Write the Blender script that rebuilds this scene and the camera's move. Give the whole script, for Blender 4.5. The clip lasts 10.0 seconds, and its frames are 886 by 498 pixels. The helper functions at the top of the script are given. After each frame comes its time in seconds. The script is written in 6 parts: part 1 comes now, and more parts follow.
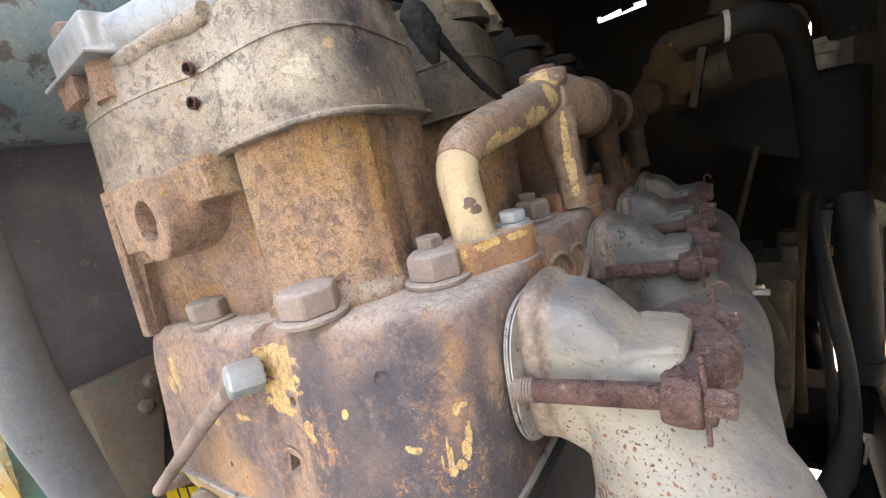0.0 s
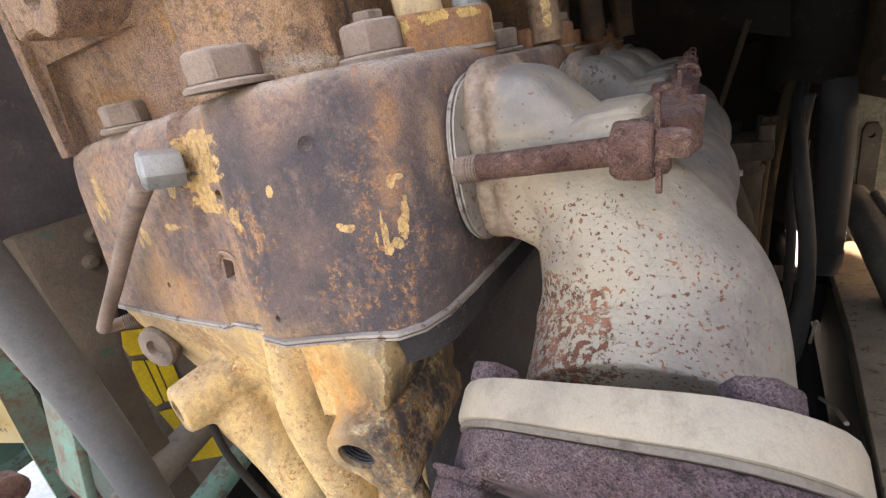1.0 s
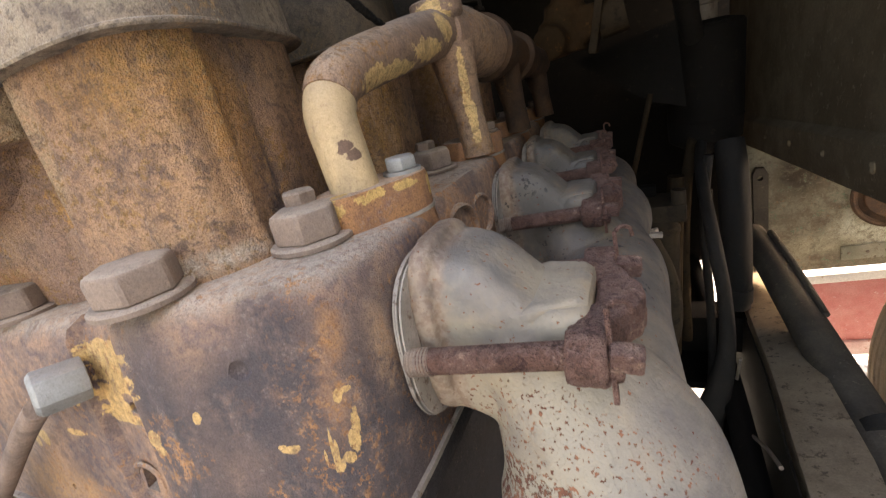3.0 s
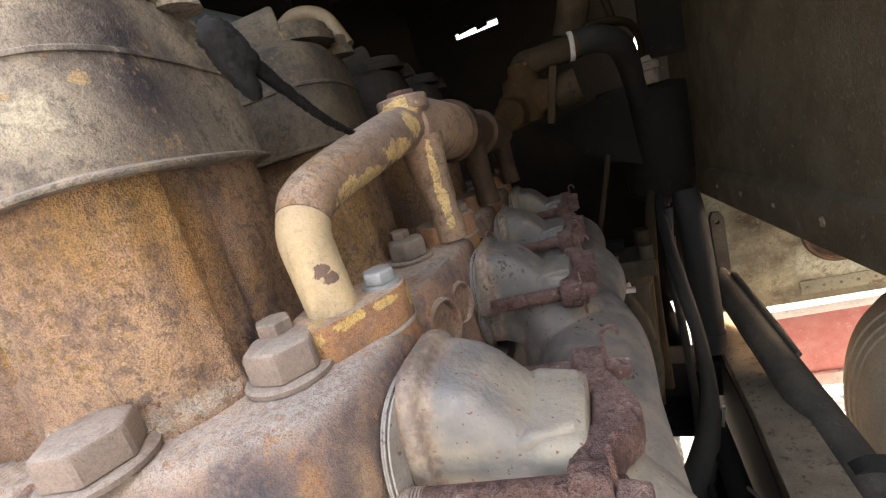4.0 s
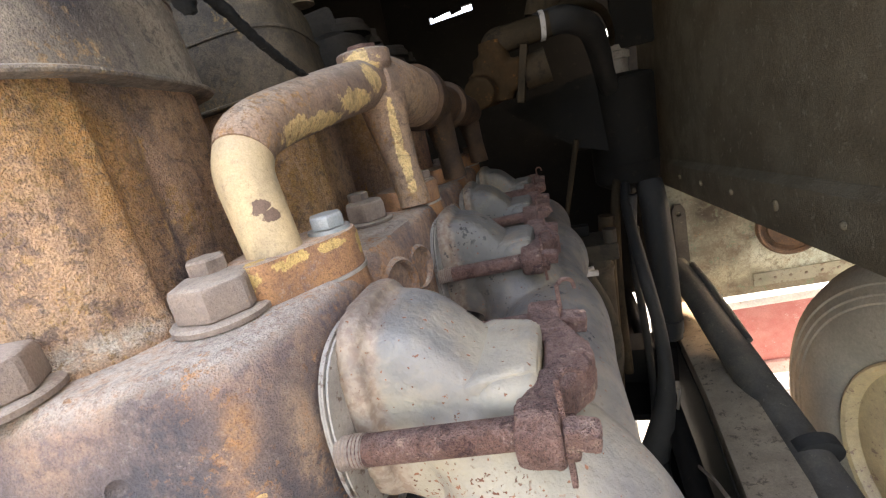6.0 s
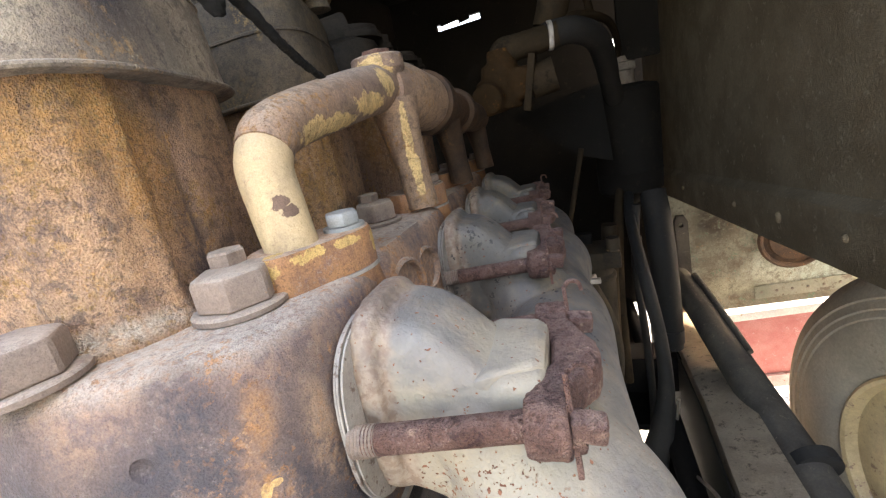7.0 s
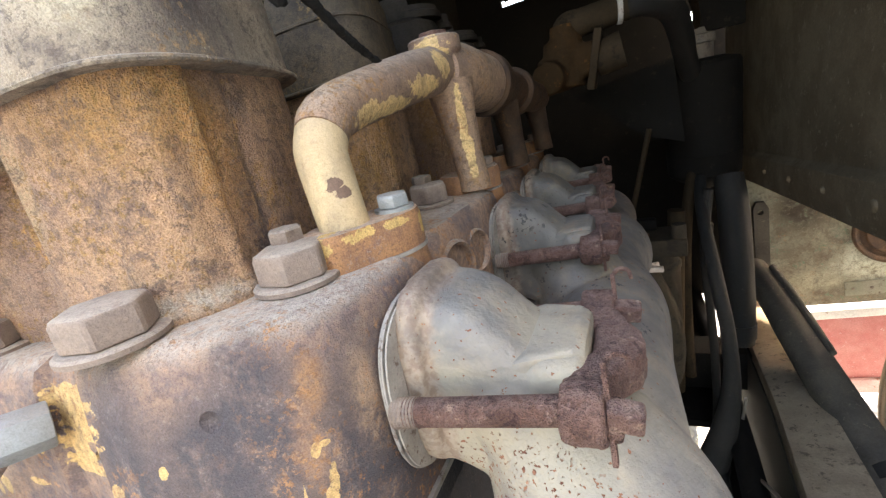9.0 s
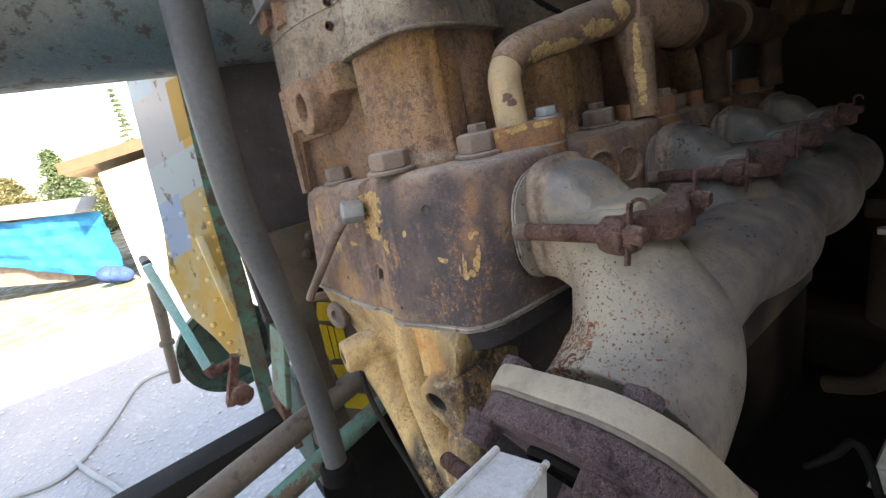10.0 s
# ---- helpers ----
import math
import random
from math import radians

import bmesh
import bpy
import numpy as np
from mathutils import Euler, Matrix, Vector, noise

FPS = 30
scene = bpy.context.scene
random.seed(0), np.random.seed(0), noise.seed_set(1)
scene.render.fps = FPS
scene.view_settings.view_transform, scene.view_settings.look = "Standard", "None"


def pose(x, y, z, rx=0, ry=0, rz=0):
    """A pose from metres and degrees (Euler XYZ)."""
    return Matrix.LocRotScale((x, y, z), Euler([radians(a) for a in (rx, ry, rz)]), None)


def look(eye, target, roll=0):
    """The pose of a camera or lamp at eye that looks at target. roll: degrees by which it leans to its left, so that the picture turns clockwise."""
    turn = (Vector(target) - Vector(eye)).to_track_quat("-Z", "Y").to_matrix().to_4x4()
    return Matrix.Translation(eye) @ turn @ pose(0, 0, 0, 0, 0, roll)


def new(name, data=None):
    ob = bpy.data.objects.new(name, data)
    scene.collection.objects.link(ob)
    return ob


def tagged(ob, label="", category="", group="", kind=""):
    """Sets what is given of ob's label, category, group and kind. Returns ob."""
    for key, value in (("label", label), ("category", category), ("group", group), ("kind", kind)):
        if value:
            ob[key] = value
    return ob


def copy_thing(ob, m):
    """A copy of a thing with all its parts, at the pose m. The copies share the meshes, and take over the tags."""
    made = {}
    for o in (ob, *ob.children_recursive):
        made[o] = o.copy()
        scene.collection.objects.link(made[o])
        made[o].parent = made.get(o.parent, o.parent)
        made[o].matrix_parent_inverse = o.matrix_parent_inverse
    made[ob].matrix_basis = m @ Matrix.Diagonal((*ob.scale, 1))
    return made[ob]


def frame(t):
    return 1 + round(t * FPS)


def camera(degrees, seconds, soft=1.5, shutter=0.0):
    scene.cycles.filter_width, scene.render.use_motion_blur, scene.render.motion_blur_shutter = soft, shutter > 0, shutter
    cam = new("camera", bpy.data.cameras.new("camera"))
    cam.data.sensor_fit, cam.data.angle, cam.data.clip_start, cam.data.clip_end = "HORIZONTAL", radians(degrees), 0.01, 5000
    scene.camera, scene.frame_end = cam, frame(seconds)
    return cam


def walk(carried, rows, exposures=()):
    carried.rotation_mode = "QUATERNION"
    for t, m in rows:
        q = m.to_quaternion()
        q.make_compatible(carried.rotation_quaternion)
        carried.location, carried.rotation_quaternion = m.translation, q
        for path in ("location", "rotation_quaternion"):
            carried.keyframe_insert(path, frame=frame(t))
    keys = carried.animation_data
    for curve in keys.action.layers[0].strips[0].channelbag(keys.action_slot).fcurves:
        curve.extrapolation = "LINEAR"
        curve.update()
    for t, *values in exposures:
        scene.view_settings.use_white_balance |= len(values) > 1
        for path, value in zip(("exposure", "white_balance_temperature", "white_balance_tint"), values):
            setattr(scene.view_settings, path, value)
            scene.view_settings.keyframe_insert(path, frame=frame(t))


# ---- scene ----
cam = camera(90.6, 10.0, 1.25, 0.1)
EXPOSURES = [(0, 4.25, 7600, 16), (0.5, 3.99, 8000, 19), (1.0, 3.82, 8050, 19), (1.5, 3.80, 8150, 19), (2.5, 3.68, 8450, 18), (3.2, 3.76, 8450, 18), (4.5, 4.30, 8000, 16), (7.0, 4.38, 7700, 14), (9.0, 4.30, 7600, 12), (9.3, 4.38, 7450, 12), (9.55, 4.35, 7000, 11), (10, 3.05, 7450, 13)]
PATH = [
    (0, (0.002, 0.031, 1.507), (-1.142, 1.614, 1.074), -11.8),
    (0.5, (-0.006, 0.041, 1.483), (-1.13, 1.568, 0.846), -11.6),
    (1, (0.01, 0.035, 1.39), (-1.066, 1.542, 0.635), -11.3),
    (1.5, (0.021, 0.045, 1.381), (-0.997, 1.538, 0.523), -10.2),
    (2, (0.02, 0.052, 1.38), (-0.944, 1.571, 0.506), -9.4),
    (2.5, (0.023, 0.063, 1.387), (-0.903, 1.66, 0.617), -10.8),
    (3, (-0.004, 0.087, 1.483), (-0.839, 1.776, 0.81), -12.6),
    (3.2, (-0.013, 0.102, 1.5), (-0.818, 1.827, 0.886), -13.3),
    (4.3, (-0.004, 0.11, 1.529), (-0.678, 1.928, 1.036), -14.9),
    (4.5, (-0.001, 0.111, 1.526), (-0.662, 1.929, 1.021), -14.8),
    (5, (-0.001, 0.116, 1.499), (-0.62, 1.94, 0.961), -14.0),
    (5.5, (-0.003, 0.119, 1.489), (-0.595, 1.946, 0.932), -13.2),
    (7, (-0.012, 0.105, 1.486), (-0.592, 1.946, 0.961), -11.1),
    (7.5, (-0.011, 0.102, 1.487), (-0.596, 1.942, 0.964), -10.6),
    (8, (-0.009, 0.102, 1.49), (-0.596, 1.942, 0.971), -10.7),
    (8.5, (-0.007, 0.105, 1.488), (-0.661, 1.922, 0.969), -11.1),
    (9, (-0.002, 0.103, 1.487), (-0.834, 1.834, 0.931), -11.6),
    (9.3, (0.054, 0.058, 1.462), (-1.016, 1.663, 0.935), -13.3),
    (9.5, (0.098, 0.029, 1.466), (-1.176, 1.471, 0.918), -12.9),
    (10, (0.182, -0.025, 1.457), (-1.411, 1.034, 0.875), -11.5),
]
walk(cam, [(t, look(eye, target, roll)) for t, eye, target, roll in PATH],
     exposures=EXPOSURES)

# ---- world and sun ----
SUN_AZ, SUN_EL = 84.0, 34.0      # degrees: direction the light comes from, measured from +y towards +x
world = bpy.data.worlds.new("sky_world")
scene.world = world
world.use_nodes = True
wt = world.node_tree
wt.nodes.clear()
w_out = wt.nodes.new("ShaderNodeOutputWorld")
w_bg = wt.nodes.new("ShaderNodeBackground")
w_sky = wt.nodes.new("ShaderNodeTexSky")
w_sky.sky_type = "NISHITA"
w_sky.sun_disc = False
w_sky.sun_elevation = radians(SUN_EL)
w_sky.sun_rotation = radians(SUN_AZ)
w_sky.dust_density = 2.5
w_bg.inputs["Strength"].default_value = 0.15
wt.links.new(w_sky.outputs[0], w_bg.inputs[0])
wt.links.new(w_bg.outputs[0], w_out.inputs[0])
sun_data = bpy.data.lights.new("sun", "SUN")
sun_data.energy, sun_data.angle, sun_data.color = 5.0, radians(0.6), (1.0, 0.95, 0.86)
sun = new("sun", sun_data)
sun_dir = Vector((math.sin(radians(SUN_AZ)) * math.cos(radians(SUN_EL)), math.cos(radians(SUN_AZ)) * math.cos(radians(SUN_EL)), math.sin(radians(SUN_EL))))
sun.matrix_world = look(sun_dir * 30, (0, 0, 0))


# ---- material tools ----
class Nodes:
    """A short way to write node trees."""

    def __init__(self, name):
        self.mat = bpy.data.materials.new(name)
        self.mat.use_nodes = True
        self.t = self.mat.node_tree
        self.b = self.t.nodes["Principled BSDF"]
        self.pos = self.t.nodes.new("ShaderNodeNewGeometry")

    def link(self, a, b):
        if isinstance(a, (int, float)):
            b.default_value = a
        elif isinstance(a, (tuple, list)):
            b.default_value = (*a, 1) if len(a) == 3 and b.type == "RGBA" else a
        else:
            self.t.links.new(a, b)

    def math(self, op, a, b=0.0, c=None):
        n = self.t.nodes.new("ShaderNodeMath")
        n.operation = op
        self.link(a, n.inputs[0])
        self.link(b, n.inputs[1])
        if c is not None:
            self.link(c, n.inputs[2])
        return n.outputs[0]

    def noise(self, scale, detail=4.0, rough=0.55, stretch=None, distort=0.0):
        n = self.t.nodes.new("ShaderNodeTexNoise")
        n.inputs["Scale"].default_value = scale
        n.inputs["Detail"].default_value = detail
        n.inputs["Roughness"].default_value = rough
        n.inputs["Distortion"].default_value = distort
        src = self.pos.outputs["Position"]
        if stretch:
            m = self.t.nodes.new("ShaderNodeVectorMath")
            m.operation = "MULTIPLY"
            self.link(src, m.inputs[0])
            m.inputs[1].default_value = stretch
            src = m.outputs[0]
        self.link(src, n.inputs["Vector"])
        return n.outputs[0]

    def ramp(self, a, lo, hi):
        n = self.t.nodes.new("ShaderNodeMapRange")
        n.interpolation_type = "SMOOTHSTEP"
        self.link(a, n.inputs[0])
        n.inputs[1].default_value, n.inputs[2].default_value = lo, hi
        return n.outputs[0]

    def mix(self, f, a, b, blend="MIX"):
        n = self.t.nodes.new("ShaderNodeMix")
        n.data_type, n.blend_type = "RGBA", blend
        self.link(f, n.inputs[0])
        self.link(a, n.inputs[6])
        self.link(b, n.inputs[7])
        return n.outputs[2]

    def near(self, c, r, wobble):
        """1 inside an uneven patch of radii r (x, y, z) round c."""
        s = self.t.nodes.new("ShaderNodeVectorMath")
        s.operation = "SUBTRACT"
        self.link(self.pos.outputs["Position"], s.inputs[0])
        s.inputs[1].default_value = c
        d = self.t.nodes.new("ShaderNodeVectorMath")
        d.operation = "DIVIDE"
        self.link(s.outputs[0], d.inputs[0])
        d.inputs[1].default_value = r
        e = self.t.nodes.new("ShaderNodeVectorMath")
        e.operation = "LENGTH"
        self.link(d.outputs[0], e.inputs[0])
        v = self.math("ADD", e.outputs["Value"], wobble)
        return self.ramp(v, 1.06, 0.94)

    def soft(self, c, r, wobble):
        """Fades from 1 at c to 0 well outside the radii r, unevenly."""
        d = self.near(c, r, wobble).node
        d.inputs[1].default_value, d.inputs[2].default_value = 1.5, 0.35
        return d.outputs[0]

    def bump(self, height, strength, distance):
        n = self.t.nodes.new("ShaderNodeBump")
        n.inputs["Strength"].default_value = strength
        n.inputs["Distance"].default_value = distance
        self.link(height, n.inputs["Height"])
        self.link(n.outputs[0], self.b.inputs["Normal"])

    def done(self, colour, rough=0.7, metal=0.0):
        self.link(colour, self.b.inputs["Base Color"])
        self.link(rough, self.b.inputs["Roughness"])
        self.link(metal, self.b.inputs["Metallic"])
        return self.mat


def iron(name, base, second, spots=None, spot_amount=0.5, stain=(0.05, 0.035, 0.03), stain_amount=0.55, scale=1.0,
         rough=0.72, metal=0.0, dust=(0.46, 0.385, 0.30), dust_amount=0.35, relief=0.5, patches=(), patch_colour=(0.60, 0.35, 0.10), oil=(), dark_colour=(0.045, 0.037, 0.038), tints=(), streak=None, spec=0.24, rust=None, rust_amount=0.5, crust=0.0, fleck=0.42, grit=0.30, ragged=110):
    """Weathered iron: two base tones in broad clouds, finer spots, dark stains, settled dust and pitted relief."""
    n = Nodes(name)
    broad = n.noise(11 * scale, 7, 0.68, streak)
    mid = n.noise(42 * scale, 7, 0.68, streak, 0.4)
    fine = n.noise(190 * scale, 5, 0.7)
    grain = n.noise(900 * scale, 2, 0.6)
    c = n.mix(n.ramp(n.math("ADD", n.math("MULTIPLY", broad, 0.5), n.math("ADD", n.math("MULTIPLY", mid, 0.3), n.math("MULTIPLY", fine, 0.2))), 0.40, 0.60), base, second)
    if spots:
        m = n.ramp(n.math("ADD", n.math("MULTIPLY", mid, 0.65), n.math("MULTIPLY", fine, 0.35)), 0.67 - 0.25 * spot_amount, 0.73 - 0.25 * spot_amount)
        c = n.mix(m, c, spots)
    c = n.mix(n.math("MULTIPLY", n.ramp(n.noise(22 * scale, 7, 0.65), 0.50, 0.72), stain_amount), c, stain)
    sep = n.t.nodes.new("ShaderNodeSeparateXYZ")
    n.link(n.pos.outputs["Normal"], sep.inputs[0])
    settled = n.math("MULTIPLY", n.ramp(sep.outputs[2], 0.35, 1.0), n.math("MULTIPLY", n.ramp(fine, 0.25, 0.6), dust_amount))
    c = n.mix(settled, c, dust)
    for x, y, z, rx, ry, rz in oil:
        wet = n.soft((x, y, z), (rx, ry, rz), n.math("MULTIPLY", n.math("SUBTRACT", broad, 0.5), 2.0))
        c = n.mix(n.math("MULTIPLY", wet, n.ramp(n.math("ADD", mid, n.math("MULTIPLY", fine, 0.5)), 1.08, 0.68)), c, dark_colour)
    for x, y, z, rx, ry, rz, *tone in tints:
        wet = n.soft((x, y, z), (rx, ry, rz), n.math("MULTIPLY", n.math("SUBTRACT", broad, 0.5), 2.0))
        c = n.mix(n.math("MULTIPLY", wet, n.ramp(n.math("ADD", n.math("MULTIPLY", mid, 0.7), n.math("MULTIPLY", fine, 0.6)), 0.45, 0.75)), c, tuple(tone))
    for i, (x, y, z, rx, ry, rz) in enumerate(patches):
        if i == 0:
            wob = n.math("MULTIPLY", n.math("SUBTRACT", n.noise(ragged, 5, 0.62), 0.5), 2.0)
        c = n.mix(n.near((x, y, z), (rx, ry, rz), wob), c, n.mix(n.ramp(fine, 0.35, 0.7), patch_colour, tuple(v * 0.7 for v in patch_colour)))
    if crust:
        pit = n.ramp(n.noise(95 * scale, 9, 0.74, None, 0.6), 0.505, 0.60)
        c = n.mix(n.math("MULTIPLY", pit, crust), c, n.mix(n.ramp(broad, 0.42, 0.58), stain, n.mix(0.55, c, stain)))
        high = n.ramp(n.noise(130 * scale, 8, 0.72), 0.56, 0.66)
        c = n.mix(n.math("MULTIPLY", high, crust * 0.6), c, n.mix(0.5, c, dust))
    if rust:
        flake = n.math("MULTIPLY", n.ramp(n.math("ADD", n.math("MULTIPLY", n.noise(210 * scale, 6, 0.72), 0.7), n.math("MULTIPLY", mid, 0.3)), 0.52, 0.57), n.ramp(n.noise(15 * scale, 5, 0.6), 0.62 - 0.25 * rust_amount, 0.78 - 0.25 * rust_amount))
        c = n.mix(n.math("MULTIPLY", flake, 0.85), c, n.mix(n.ramp(fine, 0.4, 0.6), rust, tuple(v * 0.55 for v in rust)))
    speck = n.ramp(n.noise(420 * scale, 5, 0.75), 0.545, 0.60)
    c = n.mix(n.math("MULTIPLY", speck, fleck), c, n.mix(n.ramp(mid, 0.50, 0.62), stain, n.mix(0.5, c, dust)))
    c = n.mix(n.math("MULTIPLY", n.ramp(n.noise(60 * scale, 6, 0.7, (1, 1, 0.22)), 0.52, 0.70), 0.45), c, n.mix(0.6, c, stain))
    c = n.mix(grit, c, n.mix(n.ramp(grain, 0.3, 0.7), (0.22, 0.22, 0.22), (0.8, 0.8, 0.8)), "OVERLAY")
    n.bump(n.math("ADD", n.math("MULTIPLY", fine, 1.0), n.math("ADD", n.math("MULTIPLY", mid, 0.8), n.math("MULTIPLY", grain, 0.8))), relief, 0.0022 / scale)
    n.b.inputs["Specular IOR Level"].default_value = spec
    return n.done(c, n.math("ADD", n.math("MULTIPLY", fine, 0.25), rough - 0.12), metal)


def coat(name, a, b, scale=1.0, rough=0.6, metal=0.0, relief=0.25, worn=None, worn_amount=0.3, streak=None, spec=0.35):
    """A plainer painted, rubber or metal surface with clouds, wear and grain."""
    n = Nodes(name)
    broad = n.noise(6 * scale, 5, 0.6, streak)
    fine = n.noise(120 * scale, 5, 0.65)
    c = n.mix(n.ramp(broad, 0.35, 0.65), a, b)
    if worn:
        m = n.ramp(n.math("ADD", n.math("MULTIPLY", n.noise(26 * scale, 7, 0.68), 0.7), n.math("MULTIPLY", fine, 0.3)), 0.66 - 0.3 * worn_amount, 0.72 - 0.3 * worn_amount)
        c = n.mix(m, c, worn)
    gritty = n.noise(520 * scale, 4, 0.7)
    c = n.mix(0.36, c, n.mix(n.ramp(n.math("ADD", n.math("MULTIPLY", fine, 0.5), n.math("MULTIPLY", gritty, 0.5)), 0.32, 0.68), (0.22, 0.22, 0.22), (0.78, 0.78, 0.78)), "OVERLAY")
    n.bump(n.math("ADD", fine, n.math("MULTIPLY", gritty, 0.7)), relief, 0.002 / scale)
    n.b.inputs["Specular IOR Level"].default_value = spec
    return n.done(c, n.math("ADD", n.math("MULTIPLY", fine, 0.25), rough - 0.12), metal)


# ---- materials ----
CHIPS = [(-0.3261, 0.2183, 1.3778, 0.0103, 0.02, 0.0035), (-0.3186, 0.2175, 1.3705, 0.0305, 0.02, 0.0098), (-0.3169, 0.2164, 1.3584, 0.0287, 0.02, 0.0111), (-0.3105, 0.2155, 1.3496, 0.0228, 0.02, 0.0063),
         (-0.3348, 0.2152, 1.3408, 0.0139, 0.02, 0.0094), (-0.331, 0.2142, 1.3288, 0.015, 0.02, 0.0094), (-0.3198, 0.2133, 1.3224, 0.0116, 0.02, 0.0041), (-0.2854, 0.204, 1.3193, 0.0065, 0.02, 0.0063),
         (-0.2832, 0.2034, 1.3129, 0.0046, 0.02, 0.0039), (-0.5065, 0.2085, 1.3367, 0.0093, 0.02, 0.0191), (-0.5218, 0.2079, 1.3199, 0.0071, 0.02, 0.0103), (-0.3655, 0.2085, 1.3399, 0.0075, 0.02, 0.0067),
         (-0.3859, 0.2059, 1.308, 0.0125, 0.02, 0.003), (-0.4401, 0.205, 1.2968, 0.0077, 0.02, 0.0084), (-0.454, 0.2049, 1.2909, 0.0039, 0.02, 0.0057), (-0.2009, 0.2264, 1.304, 0.0048, 0.0067, 0.003),
         (-0.2048, 0.225, 1.3067, 0.0024, 0.0054, 0.0015), (-0.2458, 0.2113, 1.3358, 0.0023, 0.02, 0.0039), (-0.1726, 0.248, 1.3287, 0.0017, 0.0067, 0.0047), (-0.1695, 0.2522, 1.331, 0.0025, 0.0075, 0.0017),
         (-0.168, 0.2502, 1.3081, 0.0018, 0.0067, 0.0091), (-0.1698, 0.2463, 1.2968, 0.0027, 0.0076, 0.0072), (-0.1728, 0.2417, 1.2886, 0.0027, 0.0069, 0.0043), (-0.1771, 0.2357, 1.2855, 0.0028, 0.0079, 0.004),
         (-0.179, 0.2363, 1.3029, 0.0009, 0.0046, 0.0122), (-0.1775, 0.237, 1.2971, 0.0009, 0.005, 0.0093), (-0.1832, 0.2331, 1.2939, 0.0009, 0.0045, 0.0067)]
M_HEAD = iron("rusty_head_iron", (0.385, 0.225, 0.135), (0.135, 0.100, 0.096), (0.38, 0.22, 0.13), 0.30, patches=CHIPS, patch_colour=(0.62, 0.38, 0.15), relief=0.85, streak=(1, 1, 0.6), dust_amount=0.75, stain=(0.065, 0.048, 0.050), stain_amount=0.6,
              rust=(0.44, 0.20, 0.075), rust_amount=0.8, crust=0.4, fleck=0.35, grit=0.22,
              # Soft dark areas over the head's right face and along its foot.
              oil=[(-0.155, 0.290, 1.285, 0.05, 0.06, 0.10), (-0.195, 0.235, 1.36, 0.022, 0.03, 0.05), (-0.268, 0.20, 1.33, 0.028, 0.03, 0.10), (-0.200, 0.23, 1.25, 0.075, 0.06, 0.055), (-0.215, 0.215, 1.34, 0.035, 0.035, 0.04)], dark_colour=(0.075, 0.061, 0.060),
              tints=[(-0.168, 0.256, 1.372, 0.007, 0.010, 0.018, 0.36, 0.18, 0.08), (-0.173, 0.245, 1.33, 0.006, 0.008, 0.03, 0.27, 0.15, 0.09), (-0.44, 0.205, 1.24, 0.08, 0.03, 0.035, 0.42, 0.23, 0.10), (-0.158, 0.285, 1.34, 0.006, 0.014, 0.035, 0.34, 0.21, 0.13), (-0.30, 0.21, 1.225, 0.06, 0.03, 0.02, 0.42, 0.24, 0.10)])
M_BARREL = iron("rusty_barrel_iron", (0.60, 0.345, 0.185), (0.35, 0.213, 0.15), (0.60, 0.31, 0.115), 0.42, stain=(0.10, 0.068, 0.062), stain_amount=0.75, relief=1.9, grit=0.45, streak=(1, 1, 0.35), rust=(0.48, 0.26, 0.09), rust_amount=0.9, crust=0.6,
                tints=[(-0.262, 0.268, 1.525, 0.055, 0.05, 0.030, 0.48, 0.245, 0.085), (-0.245, 0.315, 1.50, 0.012, 0.03, 0.055, 0.45, 0.22, 0.075), (-0.345, 0.25, 1.50, 0.014, 0.03, 0.045, 0.52, 0.36, 0.20), (-0.46, 0.24, 1.41, 0.05, 0.05, 0.02, 0.40, 0.17, 0.05), (-0.285, 0.53, 1.49, 0.05, 0.07, 0.07, 0.46, 0.23, 0.07), (-0.30, 0.79, 1.48, 0.05, 0.07, 0.07, 0.36, 0.18, 0.06),
                       (-0.28, 0.25, 1.411, 0.10, 0.07, 0.007, 0.58, 0.46, 0.34)],
                # Dark areas; the widest is a strip just under the cover's rim.
                oil=[(-0.262, 0.264, 1.533, 0.018, 0.02, 0.011), (-0.278, 0.256, 1.522, 0.014, 0.02, 0.010), (-0.31, 0.250, 1.548, 0.07, 0.04, 0.008), (-0.250, 0.335, 1.45, 0.008, 0.014, 0.06)], dark_colour=(0.085, 0.062, 0.06))
M_COVER = iron("dusty_cover_metal", (0.33, 0.255, 0.175), (0.185, 0.143, 0.106), (0.46, 0.385, 0.26), 0.30, stain_amount=0.55, relief=0.8, dust_amount=0.5, crust=0.6, rust=(0.40, 0.24, 0.11), rust_amount=0.45,
               tints=[(-0.25, 0.265, 1.585, 0.03, 0.022, 0.022, 0.44, 0.36, 0.24), (-0.33, 0.24, 1.605, 0.05, 0.04, 0.03, 0.37, 0.31, 0.225), (-0.42, 0.215, 1.60, 0.03, 0.04, 0.02, 0.30, 0.24, 0.18)], oil=[(-0.217, 0.355, 1.58, 0.03, 0.038, 0.055), (-0.236, 0.318, 1.61, 0.025, 0.032, 0.06), (-0.262, 0.57, 1.59, 0.04, 0.05, 0.05)],
               patches=[(-0.237, 0.282, 1.599, 0.010, 0.009, 0.005), (-0.230, 0.290, 1.590, 0.007, 0.007, 0.005), (-0.228, 0.293, 1.577, 0.003, 0.004, 0.007), (-0.262, 0.256, 1.594, 0.005, 0.006, 0.003)], patch_colour=(0.42, 0.28, 0.14))
